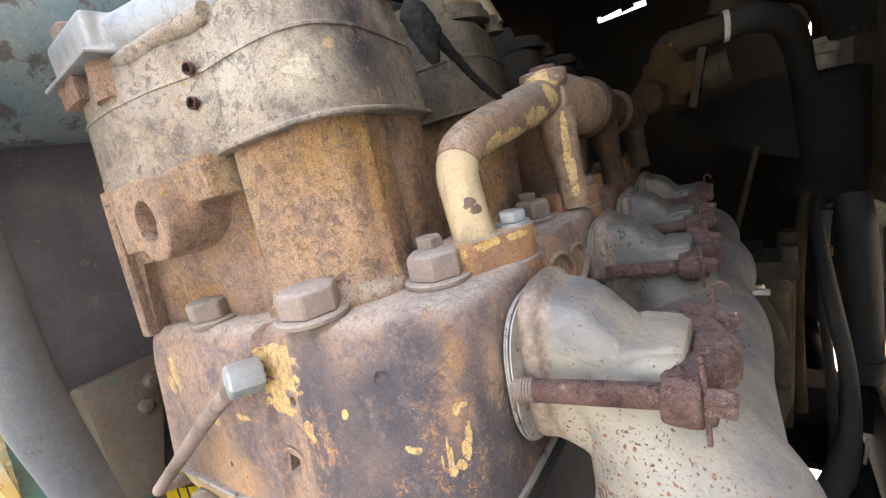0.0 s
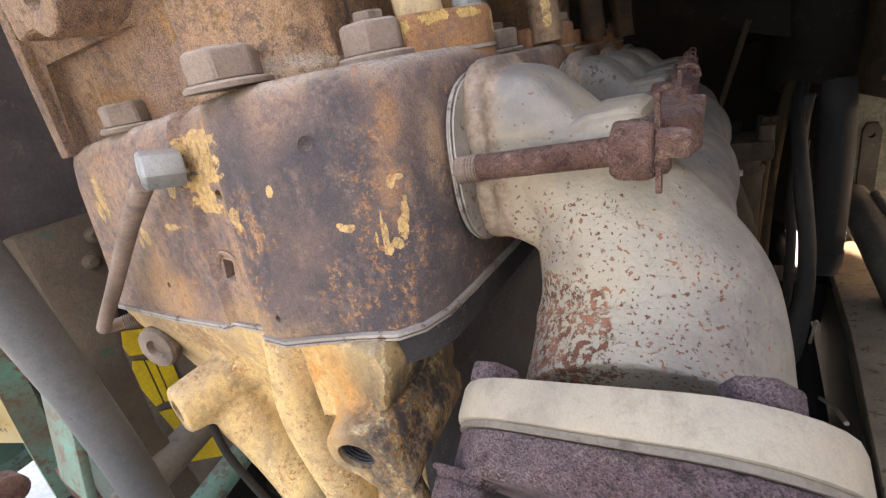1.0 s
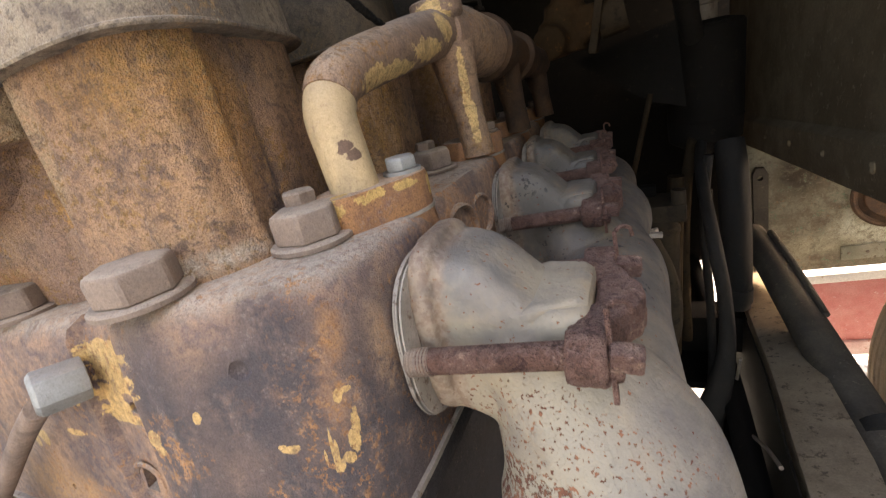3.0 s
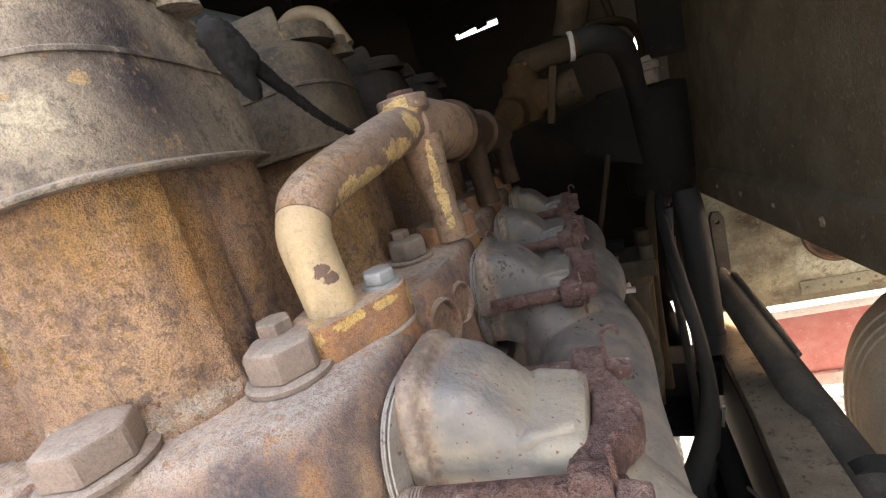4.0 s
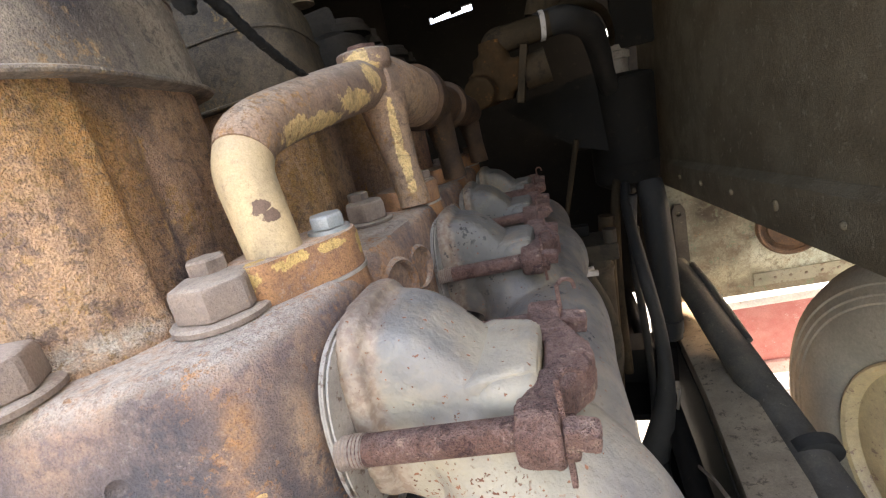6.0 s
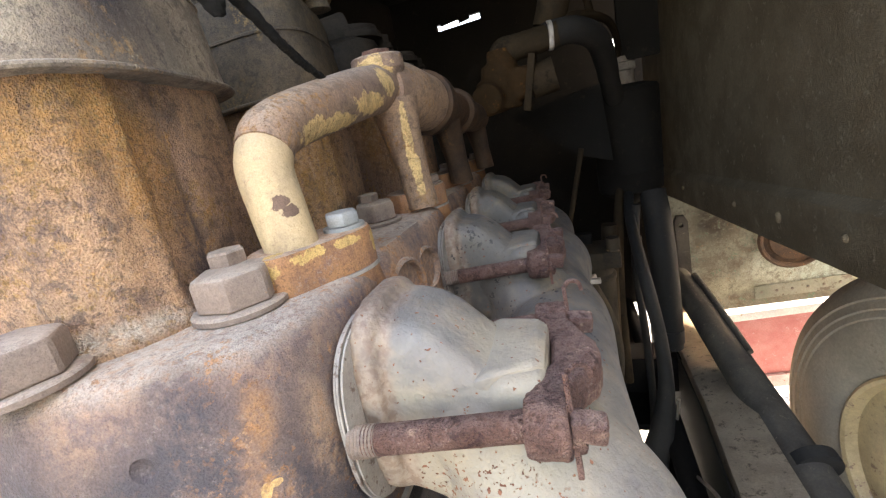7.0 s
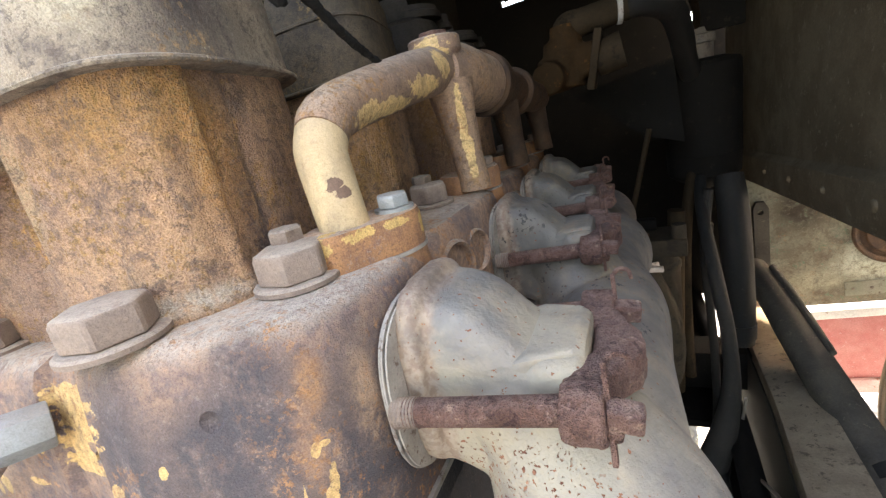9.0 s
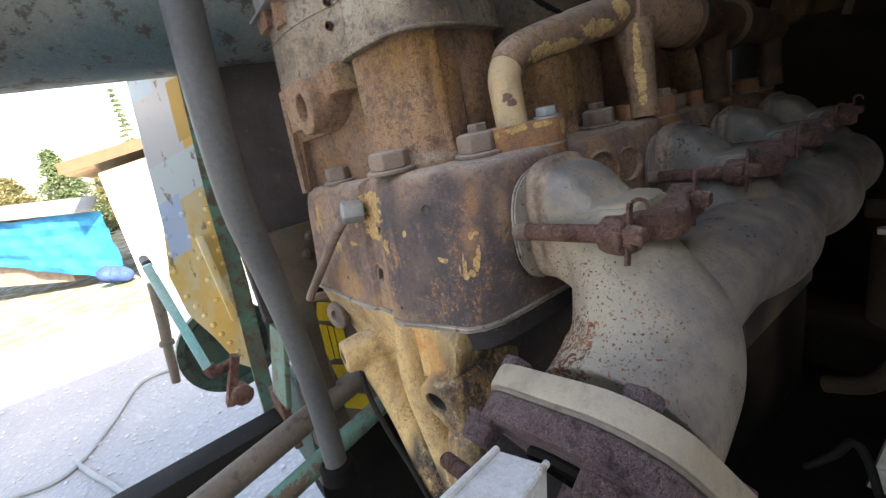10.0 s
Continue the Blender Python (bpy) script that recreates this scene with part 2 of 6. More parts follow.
# Darker copies of the cover metal, holding the shade deeper in the bay.
M_SHADECOVER = iron("shaded_cover_metal", (0.125, 0.090, 0.056), (0.072, 0.054, 0.037), (0.20, 0.15, 0.07), 0.26, stain=(0.03, 0.025, 0.021), stain_amount=0.6, relief=0.7, dust_amount=0.2, dust=(0.16, 0.125, 0.085), spec=0.1, crust=0.5, rust=(0.24, 0.15, 0.06), rust_amount=0.4)
M_DEEPCOVER = iron("deep_shade_cover_metal", (0.040, 0.030, 0.022), (0.026, 0.020, 0.015), (0.06, 0.045, 0.03), 0.26, stain=(0.012, 0.010, 0.008), stain_amount=0.5, relief=0.6, dust_amount=0.15, dust=(0.08, 0.062, 0.045), spec=0.06)
M_BLOCK = iron("yellow_block_paint", (0.62, 0.41, 0.165), (0.40, 0.265, 0.14), (0.66, 0.49, 0.23), 0.5, stain=(0.14, 0.09, 0.055), stain_amount=0.7, relief=0.5, streak=(1, 1, 0.35), crust=0.3, rust=(0.42, 0.19, 0.05), rust_amount=0.8, fleck=0.28, grit=0.16, ragged=60, dark_colour=(0.03, 0.026, 0.026),
               oil=[(-0.30, 0.20, 0.90, 0.06, 0.07, 0.085), (-0.385, 0.20, 0.885, 0.075, 0.07, 0.055), (-0.185, 0.22, 1.13, 0.05, 0.12, 0.085), (-0.30, 0.25, 0.95, 0.05, 0.1, 0.05)],
               tints=[(-0.245, 0.205, 1.175, 0.035, 0.05, 0.045, 0.50, 0.22, 0.05), (-0.46, 0.205, 1.19, 0.10, 0.04, 0.03, 0.30, 0.19, 0.11)])
M_DARK = iron("oily_block_iron", (0.045, 0.039, 0.038), (0.028, 0.025, 0.025), (0.15, 0.085, 0.045), 0.25, relief=0.35, dust_amount=0.12)
M_CLAMP = iron("rust_scaled_iron", (0.155, 0.072, 0.048), (0.27, 0.145, 0.105), (0.42, 0.25, 0.17), 0.42, relief=2.2, rough=0.85, dust_amount=0.25, dust=(0.34, 0.25, 0.22), crust=0.7, stain=(0.05, 0.022, 0.02))
PIPE_CHIPS = [(-0.190, 0.420, 1.498, 0.014, 0.026, 0.012), (-0.190, 0.470, 1.505, 0.014, 0.035, 0.010), (-0.190, 0.535, 1.522, 0.014, 0.04, 0.011), (-0.192, 0.585, 1.545, 0.016, 0.018, 0.016), (-0.222, 0.585, 1.567, 0.018, 0.02, 0.010),
              (-0.205, 0.61, 1.56, 0.016, 0.012, 0.02), (-0.190, 0.618, 1.485, 0.005, 0.007, 0.05), (-0.188, 0.624, 1.435, 0.005, 0.008, 0.03), (-0.213, 0.880, 1.46, 0.005, 0.007, 0.03), (-0.186, 0.70, 1.55, 0.008, 0.03, 0.006)]
M_PIPE = iron("chipped_yellow_pipe", (0.34, 0.21, 0.125), (0.225, 0.14, 0.098), (0.36, 0.21, 0.10), 0.4, stain_amount=0.35, relief=0.6, dust_amount=0.45, scale=0.8, crust=0.5, patches=PIPE_CHIPS, patch_colour=(0.72, 0.47, 0.205), ragged=62, rust=(0.40, 0.20, 0.07), rust_amount=0.8)
M_FLANGE = iron("rusty_flange_iron", (0.36, 0.17, 0.07), (0.25, 0.125, 0.07), (0.22, 0.12, 0.08), 0.4, stain_amount=0.3, relief=0.6, dust_amount=0.6,
                patches=[(-0.196, 0.334, 1.421, 0.010, 0.02, 0.008), (-0.172, 0.334, 1.424, 0.009, 0.02, 0.005), (-0.153, 0.362, 1.424, 0.02, 0.018, 0.004), (-0.153, 0.400, 1.417, 0.02, 0.009, 0.008)], patch_colour=(0.56, 0.35, 0.12))
# Rust toned down; on the rear pipe it carries the bay's shade.
M_DARKRUST = iron("dark_rusted_iron", (0.090, 0.050, 0.028), (0.048, 0.030, 0.021), (0.14, 0.07, 0.03), 0.35, stain=(0.03, 0.022, 0.018), stain_amount=0.6, relief=0.8, dust_amount=0.12, dust=(0.16, 0.11, 0.07), rust=(0.26, 0.12, 0.04), rust_amount=0.5, spec=0.12)
M_CREAM = iron("cream_paint", (0.50, 0.355, 0.19), (0.40, 0.285, 0.16), (0.27, 0.18, 0.115), 0.30, stain_amount=0.3, relief=0.3, fleck=0.2, grit=0.15,
               patches=[(-0.190, 0.349, 1.460, 0.006, 0.006, 0.0055), (-0.186, 0.350, 1.454, 0.006, 0.006, 0.0045)], patch_colour=(0.15, 0.09, 0.06))
M_BOLT = iron("dull_bolt_steel", (0.25, 0.18, 0.135), (0.18, 0.13, 0.10), (0.32, 0.18, 0.09), 0.3, relief=0.35, dust_amount=0.5, metal=0.15, fleck=0.25, grit=0.2)
M_RODRUST = iron("tan_rusted_rod", (0.27, 0.185, 0.135), (0.19, 0.125, 0.092), (0.33, 0.20, 0.12), 0.35, relief=0.5, dust_amount=0.4, fleck=0.3, grit=0.2)
M_BRIGHT = iron("zinc_bolt_steel", (0.30, 0.295, 0.275), (0.235, 0.23, 0.21), (0.30, 0.24, 0.17), 0.2, stain_amount=0.3, relief=0.25, metal=0.35, rough=0.55, fleck=0.15, grit=0.12)
M_GASKET = coat("gasket_sheet_metal", (0.36, 0.31, 0.26), (0.24, 0.20, 0.165), scale=3, rough=0.6, metal=0.2, worn=(0.13, 0.085, 0.06), worn_amount=0.4)
M_BLACK = coat("black_rubber", (0.014, 0.0125, 0.011), (0.022, 0.019, 0.016), rough=0.75, relief=0.4, worn=(0.05, 0.040, 0.030), worn_amount=0.2, spec=0.1)
M_HOSE = coat("grey_rubber_hose", (0.064, 0.064, 0.062), (0.088, 0.086, 0.081), rough=0.55, worn=(0.05, 0.048, 0.046), worn_amount=0.14)
# Steel set below its own tone, so the bay's shade is in the colour.
M_NEARBLACK = coat("near_black_steel", (0.0050, 0.0039, 0.0028), (0.0078, 0.006, 0.0042), rough=0.87, worn=(0.016, 0.012, 0.008), worn_amount=0.3, relief=0.5, spec=0.12)
M_ROUGHBLACK = coat("rough_black_dust", (0.040, 0.033, 0.026), (0.068, 0.056, 0.042), scale=1.5, rough=0.88, worn=(0.11, 0.088, 0.064), worn_amount=0.25, relief=0.9, spec=0.15)
M_FENDER = coat("dusty_brown_fender", (0.098, 0.066, 0.036), (0.140, 0.099, 0.058), scale=1.6, rough=0.9, worn=(0.165, 0.122, 0.077), worn_amount=0.32, relief=2.2, spec=0.12)
M_BROWN = coat("dusty_brown_metal", (0.13, 0.10, 0.075), (0.17, 0.135, 0.10), rough=0.75, worn=(0.09, 0.065, 0.05), worn_amount=0.4, relief=0.5)
M_GREEN = coat("weathered_teal_drum", (0.12, 0.175, 0.18), (0.20, 0.215, 0.19), rough=0.6, worn=(0.085, 0.078, 0.065), worn_amount=0.45, relief=0.5)
M_OLIVE = coat("olive_brown_dust", (0.075, 0.055, 0.038), (0.10, 0.076, 0.053), rough=0.8, worn=(0.04, 0.065, 0.045), worn_amount=0.3, relief=0.6, spec=0.2)
M_GREEND = coat("dark_oily_green", (0.030, 0.065, 0.048), (0.045, 0.055, 0.038), rough=0.6, worn=(0.02, 0.02, 0.016), worn_amount=0.5, relief=0.6)
M_GREYHOSE = coat("grey_garden_hose", (0.17, 0.18, 0.18), (0.21, 0.215, 0.21), rough=0.5)
M_PANEL = coat("dusty_black_panel", (0.062, 0.052, 0.050), (0.040, 0.034, 0.033), scale=1.5, rough=0.8, worn=(0.075, 0.06, 0.052), worn_amount=0.3, relief=0.5, spec=0.2)
M_GREENP = coat("flaking_green_paint", (0.09, 0.21, 0.155), (0.10, 0.11, 0.075), rough=0.7, worn=(0.11, 0.07, 0.045), worn_amount=0.55, relief=0.6)
M_YELLOW = coat("bright_yellow_paint", (0.72, 0.50, 0.025), (0.62, 0.42, 0.03), rough=0.5)
M_GREY = coat("dark_grey_steel", (0.12, 0.11, 0.105), (0.16, 0.145, 0.135), rough=0.6)
M_RUBBER = coat("dusty_tyre_rubber", (0.20, 0.16, 0.112), (0.25, 0.20, 0.142), rough=0.9, worn=(0.165, 0.13, 0.09), worn_amount=0.3)
M_RIM = coat("tan_wheel_paint", (0.42, 0.29, 0.14), (0.30, 0.20, 0.10), rough=0.42, worn=(0.17, 0.09, 0.05), worn_amount=0.35, spec=0.5)
M_RED = coat("faded_red_paint", (0.36, 0.115, 0.105), (0.40, 0.165, 0.15), scale=2, rough=0.6, worn=(0.42, 0.28, 0.26), worn_amount=0.25)
M_SILL = coat("worn_pink_paint", (0.42, 0.27, 0.25), (0.48, 0.40, 0.38), rough=0.6, worn=(0.28, 0.12, 0.09), worn_amount=0.3)
M_PALE = coat("pale_grey_paint", (0.55, 0.54, 0.51), (0.46, 0.45, 0.43), rough=0.55, worn=(0.3, 0.22, 0.15), worn_amount=0.25)
M_TEAL = coat("pale_teal_paint", (0.26, 0.56, 0.58), (0.42, 0.62, 0.60), rough=0.5, worn=(0.2, 0.13, 0.09), worn_amount=0.2)
M_WING = coat("cream_green_paint", (0.22, 0.205, 0.15), (0.17, 0.165, 0.115), rough=0.75, worn=(0.10, 0.075, 0.05), worn_amount=0.4, relief=0.5)
M_TAN = coat("tan_hose", (0.17, 0.11, 0.05), (0.13, 0.082, 0.04), rough=0.6)


def manifold_material():
    """Pale aluminium-painted iron with clustered rust specks, darkened along the rear for soot and shade."""
    n = Nodes("speckled_manifold_paint")
    broad = n.noise(7, 4, 0.55)
    mid = n.noise(30, 5, 0.6)
    fine = n.noise(170, 5, 0.6)
    sep = n.t.nodes.new("ShaderNodeSeparateXYZ")
    n.link(n.pos.outputs["Position"], sep.inputs[0])
    wob = n.math("MULTIPLY", n.math("SUBTRACT", n.noise(18, 5, 0.6), 0.5), 0.12)
    c = n.mix(n.ramp(broad, 0.4, 0.62), (0.27, 0.225, 0.165), (0.315, 0.25, 0.17))
    silver = n.ramp(n.math("ADD", sep.outputs[2], wob), 1.345, 1.372)
    c = n.mix(n.math("MULTIPLY", silver, 0.8), c, n.mix(n.ramp(mid, 0.4, 0.6), (0.135, 0.126, 0.119), (0.19, 0.172, 0.15)))
    # Rear ports: soot, with the bay's shade mixed into the same tone.
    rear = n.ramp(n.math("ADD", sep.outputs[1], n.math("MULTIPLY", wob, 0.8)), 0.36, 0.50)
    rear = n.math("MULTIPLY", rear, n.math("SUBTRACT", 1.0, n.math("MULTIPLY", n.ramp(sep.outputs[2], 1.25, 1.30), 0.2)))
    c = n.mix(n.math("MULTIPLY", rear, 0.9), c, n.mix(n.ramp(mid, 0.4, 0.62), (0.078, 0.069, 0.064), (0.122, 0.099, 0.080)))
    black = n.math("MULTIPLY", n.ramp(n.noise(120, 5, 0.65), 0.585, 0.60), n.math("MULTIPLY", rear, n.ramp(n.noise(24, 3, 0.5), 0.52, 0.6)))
    rim = n.ramp(n.math("ADD", sep.outputs[0], n.math("ADD", n.math("MULTIPLY", wob, 0.25), n.math("MULTIPLY", sep.outputs[1], 0.084))), -0.094, -0.103)
    c = n.mix(n.math("MULTIPLY", rim, 0.7), c, n.mix(n.ramp(fine, 0.4, 0.6), (0.20, 0.115, 0.075), (0.30, 0.215, 0.15)))
    grime = n.math("MULTIPLY", n.ramp(n.noise(13, 5, 0.65), 0.50, 0.66), 0.5)
    c = n.mix(grime, c, n.mix(n.ramp(fine, 0.4, 0.6), (0.13, 0.10, 0.075), (0.20, 0.145, 0.095)))
    cluster = n.near((-0.075, 0.262, 1.200), (0.036, 0.06, 0.058), n.math("MULTIPLY", n.math("SUBTRACT", n.noise(26, 4, 0.6), 0.5), 2.4))
    wide = n.near((-0.065, 0.28, 1.205), (0.10, 0.12, 0.085), n.math("MULTIPLY", n.math("SUBTRACT", n.noise(26, 4, 0.6), 0.5), 1.8))
    dots = n.ramp(n.noise(190, 6, 0.68), 0.50, 0.53)
    few = n.ramp(n.noise(240, 3, 0.5), 0.68, 0.70)
    rust = n.math("MAXIMUM", n.math("MULTIPLY", dots, cluster), n.math("MULTIPLY", n.ramp(n.noise(330, 3, 0.5), 0.615, 0.64), wide))
    rust = n.math("MAXIMUM", rust, few)
    c = n.mix(n.math("MULTIPLY", n.ramp(mid, 0.5, 0.75), 0.3), c, (0.40, 0.27, 0.15))
    c = n.mix(n.math("MULTIPLY", n.ramp(n.noise(16, 6, 0.65), 0.47, 0.68), 0.5), c, (0.17, 0.145, 0.125))
    # Right side darkened as well, soot and side shade in one tone.
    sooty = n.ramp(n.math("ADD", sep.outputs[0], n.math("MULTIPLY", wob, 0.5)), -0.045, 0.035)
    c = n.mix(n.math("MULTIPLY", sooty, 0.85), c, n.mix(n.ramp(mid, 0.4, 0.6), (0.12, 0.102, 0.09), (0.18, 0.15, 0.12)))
    c = n.mix(rust, c, n.mix(n.ramp(mid, 0.45, 0.55), (0.13, 0.05, 0.03), (0.24, 0.10, 0.055)))
    c = n.mix(black, c, (0.03, 0.027, 0.025))
    n.b.inputs["Specular IOR Level"].default_value = 0.25
    n.bump(n.math("SUBTRACT", n.math("ADD", n.math("MULTIPLY", fine, 0.5), n.math("MULTIPLY", mid, 0.5)), n.math("MULTIPLY", rust, 0.3)), 1.0, 0.003)
    return n.done(c, n.math("ADD", n.math("MULTIPLY", rust, 0.35), n.math("ADD", n.math("MULTIPLY", fine, 0.25), n.math("SUBTRACT", 0.50, n.math("MULTIPLY", silver, 0.10)))), n.math("MULTIPLY", n.math("SUBTRACT", 1.0, rust), n.math("ADD", 0.02, n.math("MULTIPLY", silver, 0.08))))


M_MANIFOLD = manifold_material()
M_BEIGE = iron("beige_flange_paint", (0.295, 0.24, 0.17), (0.245, 0.20, 0.145), (0.20, 0.16, 0.12), 0.35, stain_amount=0.3, relief=0.2, dust_amount=0.1, fleck=0.08, grit=0.08)
M_PLUM = iron("purple_rust_iron", (0.135, 0.078, 0.078), (0.215, 0.145, 0.148), (0.095, 0.046, 0.040), 0.5, stain_amount=0.3, crust=0.7, relief=2.2, rough=0.85, dust_amount=0.05, fleck=0.7, grit=0.6)

# ---- mesh tools ----
ORIGIN = {}
STEPS = [Vector(p) for p in ((0.0, 0.0, 0.0), (-0.021, 0.300, -0.014), (-0.037, 0.540, -0.022), (-0.053, 0.800, -0.030))]      # places of the exhaust ports along the engine
HEADS = [Vector((-0.020, 0.262, -0.011)) * i for i in range(4)]      # places of the cylinder heads


def thing(name, loc, label, category, group="", kind=""):
    ob = new(name)
    ob.empty_display_size = 0.05
    ob.location = loc
    ORIGIN[ob.name] = Vector(loc)
    return tagged(ob, label, category, group, kind)


def as_mesh(name, shape, smooth=26.0):
    """A mesh datablock from a bmesh or a mesh, shaded smooth but for sharp edges."""
    if isinstance(shape, bmesh.types.BMesh):
        bm = shape
        bmesh.ops.recalc_face_normals(bm, faces=bm.faces)
        for e in bm.edges:
            if len(e.link_faces) == 2 and e.calc_face_angle(0) > radians(smooth):
                e.smooth = False
        for f in bm.faces:
            f.smooth = True
        me = bpy.data.meshes.new(name)
        bm.to_mesh(me)
        bm.free()
        return me
    return shape


def part(name, shape, material, parent, label=""):
    """One mesh, given in world metres, as a part of a thing or of a part."""
    me = as_mesh(name, shape)
    me.materials.clear()
    me.materials.append(material)
    ob = new(name, me)
    o = ORIGIN[parent.name]
    me.transform(Matrix.Translation(-o))
    ORIGIN[ob.name] = o
    ob.parent = parent
    return tagged(ob, label)


def solo(name, shape, material, label, category, group="", kind="", base=None):
    """A thing that is one mesh, its origin at the middle of its foot."""
    me = as_mesh(name, shape)
    me.materials.clear()
    me.materials.append(material)
    ob = new(name, me)
    co = [v.co for v in me.vertices]
    lo = Vector([min(c[i] for c in co) for i in range(3)])
    hi = Vector([max(c[i] for c in co) for i in range(3)])
    o = Vector(base) if base else Vector(((lo.x + hi.x) / 2, (lo.y + hi.y) / 2, lo.z))
    me.transform(Matrix.Translation(-o))
    ob.location = o
    ORIGIN[ob.name] = o
    return tagged(ob, label, category, group, kind)


def box(bm, c, size, rot=None, bevel=0.0):
    m = Matrix.Translation(c) @ (rot or Matrix()) @ Matrix.Diagonal((*size, 1))
    got = bmesh.ops.create_cube(bm, size=1.0, matrix=m)
    if bevel:
        edges = list({e for v in got["verts"] for e in v.link_edges})
        bmesh.ops.bevel(bm, geom=edges, offset=bevel, segments=2, affect="EDGES", profile=0.6)
    return bm


def rings(bm, loops, cap=True):
    """Skin a row of equal-sized closed loops of points."""
    rows = [[bm.verts.new(p) for p in loop] for loop in loops]
    n = len(rows[0])
    for a, b in zip(rows, rows[1:]):
        for i in range(n):
            bm.faces.new((a[i], a[(i + 1) % n], b[(i + 1) % n], b[i]))
    if cap:
        bm.faces.new(rows[0][::-1])
        bm.faces.new(rows[-1])
    return rows


def axes(d):
    d = Vector(d).normalized()
    u = d.orthogonal().normalized()
    return u, d.cross(u)


def cyl(bm, p0, p1, r0, r1=None, seg=24, turn=0.0):
    p0, p1 = Vector(p0), Vector(p1)
    u, v = axes(p1 - p0)
    r1 = r0 if r1 is None else r1
    ring = [math.cos(turn + 2 * math.pi * i / seg) * u + math.sin(turn + 2 * math.pi * i / seg) * v for i in range(seg)]
    rings(bm, [[p0 + k * r0 for k in ring], [p1 + k * r1 for k in ring]])
    return bm


def lathe(bm, p0, d, profile, seg=28, hollow=False):
    """Turn (distance along d, radius) pairs round the axis through p0."""
    p0, d = Vector(p0), Vector(d).normalized()
    u, v = axes(d)
    ring = [math.cos(2 * math.pi * i / seg) * u + math.sin(2 * math.pi * i / seg) * v for i in range(seg)]
    rings(bm, [[p0 + d * a + k * r for k in ring] for a, r in profile], cap=not hollow)
    return bm


def curve_points(pts, n=8):
    """Catmull-Rom through the points; each point may carry radii after its x, y, z."""
    pts = [np.array(p, float) for p in pts]
    ext = [2 * pts[0] - pts[1], *pts, 2 * pts[-1] - pts[-2]]
    out = []
    for a, b, c, d in zip(ext, ext[1:], ext[2:], ext[3:]):
        for k in range(n):
            t = k / n
            out.append(0.5 * (2 * b + (c - a) * t + (2 * a - 5 * b + 4 * c - d) * t * t + (3 * b - a - 3 * c + d) * t ** 3))
    out.append(pts[-1])
    return out


def sweep(bm, pts, seg=16, n=8, cap=True):
    """A tube through (x, y, z, r) points."""
    path = curve_points(pts, n)
    prev, loops = None, []
    for i, p in enumerate(path):
        a, b = path[max(i - 1, 0)], path[min(i + 1, len(path) - 1)]
        d = Vector(b[:3] - a[:3]).normalized()
        if prev is None:
            prev = d.orthogonal().normalized()
        prev = (prev - d * prev.dot(d)).normalized()
        w = d.cross(prev)
        r = float(p[3])
        loops.append([Vector(p[:3]) + r * (math.cos(2 * math.pi * k / seg) * prev + math.sin(2 * math.pi * k / seg) * w) for k in range(seg)])
    rings(bm, loops, cap)
    return bm


def loft(bm, outlines):
    """Skin plan outlines [(x, y), ...] given with their heights."""
    rings(bm, [[Vector((x, y, z)) for x, y in o] for o, z in outlines])
    return bm


def soften(bm, width, angle=30, seg=2):
    bmesh.ops.recalc_face_normals(bm, faces=bm.faces)
    edges = [e for e in bm.edges if len(e.link_faces) == 2 and e.calc_face_angle(0) > radians(angle)]
    bmesh.ops.bevel(bm, geom=edges, offset=width, segments=seg, affect="EDGES", profile=0.6, clamp_overlap=True)
    return bm


def fused(bm, voxel=0.004, smooth=6, cutters=()):
    """Melt overlapping solids into one casting with rounded inner corners; cutters are taken out of it."""
    me = as_mesh("tmp", bm)
    ob = new("tmp", me)
    m = ob.modifiers.new("melt", "REMESH")
    m.mode, m.voxel_size = "VOXEL", voxel
    if smooth:
        s = ob.modifiers.new("smooth", "SMOOTH")
        s.factor, s.iterations = 0.5, smooth
    return carved(ob, cutters)


def carved(ob, cutters=()):
    temps = []
    for c in cutters:
        o = new("cut", as_mesh("cut", c))
        temps.append(o)
        b = ob.modifiers.new("cut", "BOOLEAN")
        b.operation, b.solver, b.object = "DIFFERENCE", "EXACT", o
    dg = bpy.context.evaluated_depsgraph_get()
    dg.update()
    out = bpy.data.meshes.new_from_object(ob.evaluated_get(dg), depsgraph=dg)
    for o in (ob, *temps):
        old = o.data
        bpy.data.objects.remove(o)
        bpy.data.meshes.remove(old)
    for p in out.polygons:
        p.use_smooth = True
    out.set_sharp_from_angle(angle=radians(38))
    return out


def rough(me, depth, scale):
    """Push a mesh in and out by a fine noise, as rust scale does."""
    push = [v.normal * depth * (noise.noise(v.co * scale) + 0.6 * noise.noise(v.co * scale * 2.7)) for v in me.vertices]
    for v, p in zip(me.vertices, push):
        v.co += p
    return me


def cut_from(bm, cutters):
    return carved(new("tmp", as_mesh("tmp", bm)), cutters)


def B():
    return bmesh.new()


def hexagon(bm, c, d, r, h, turn=0.0, dome=True):
    """A hex bolt head with a chamfered top."""
    c, d = Vector(c), Vector(d).normalized()
    u, v = axes(d)
    ring = [math.cos(turn + math.pi * i / 3) * u + math.sin(turn + math.pi * i / 3) * v for i in range(6)]
    rows = [(0, 1.0), (h * 0.86, 1.0), (h, 0.88)] if dome else [(0, 1.0), (h, 1.0)]
    rings(bm, [[c + d * a + k * r * s for k in ring] for a, s in rows])
    return bm


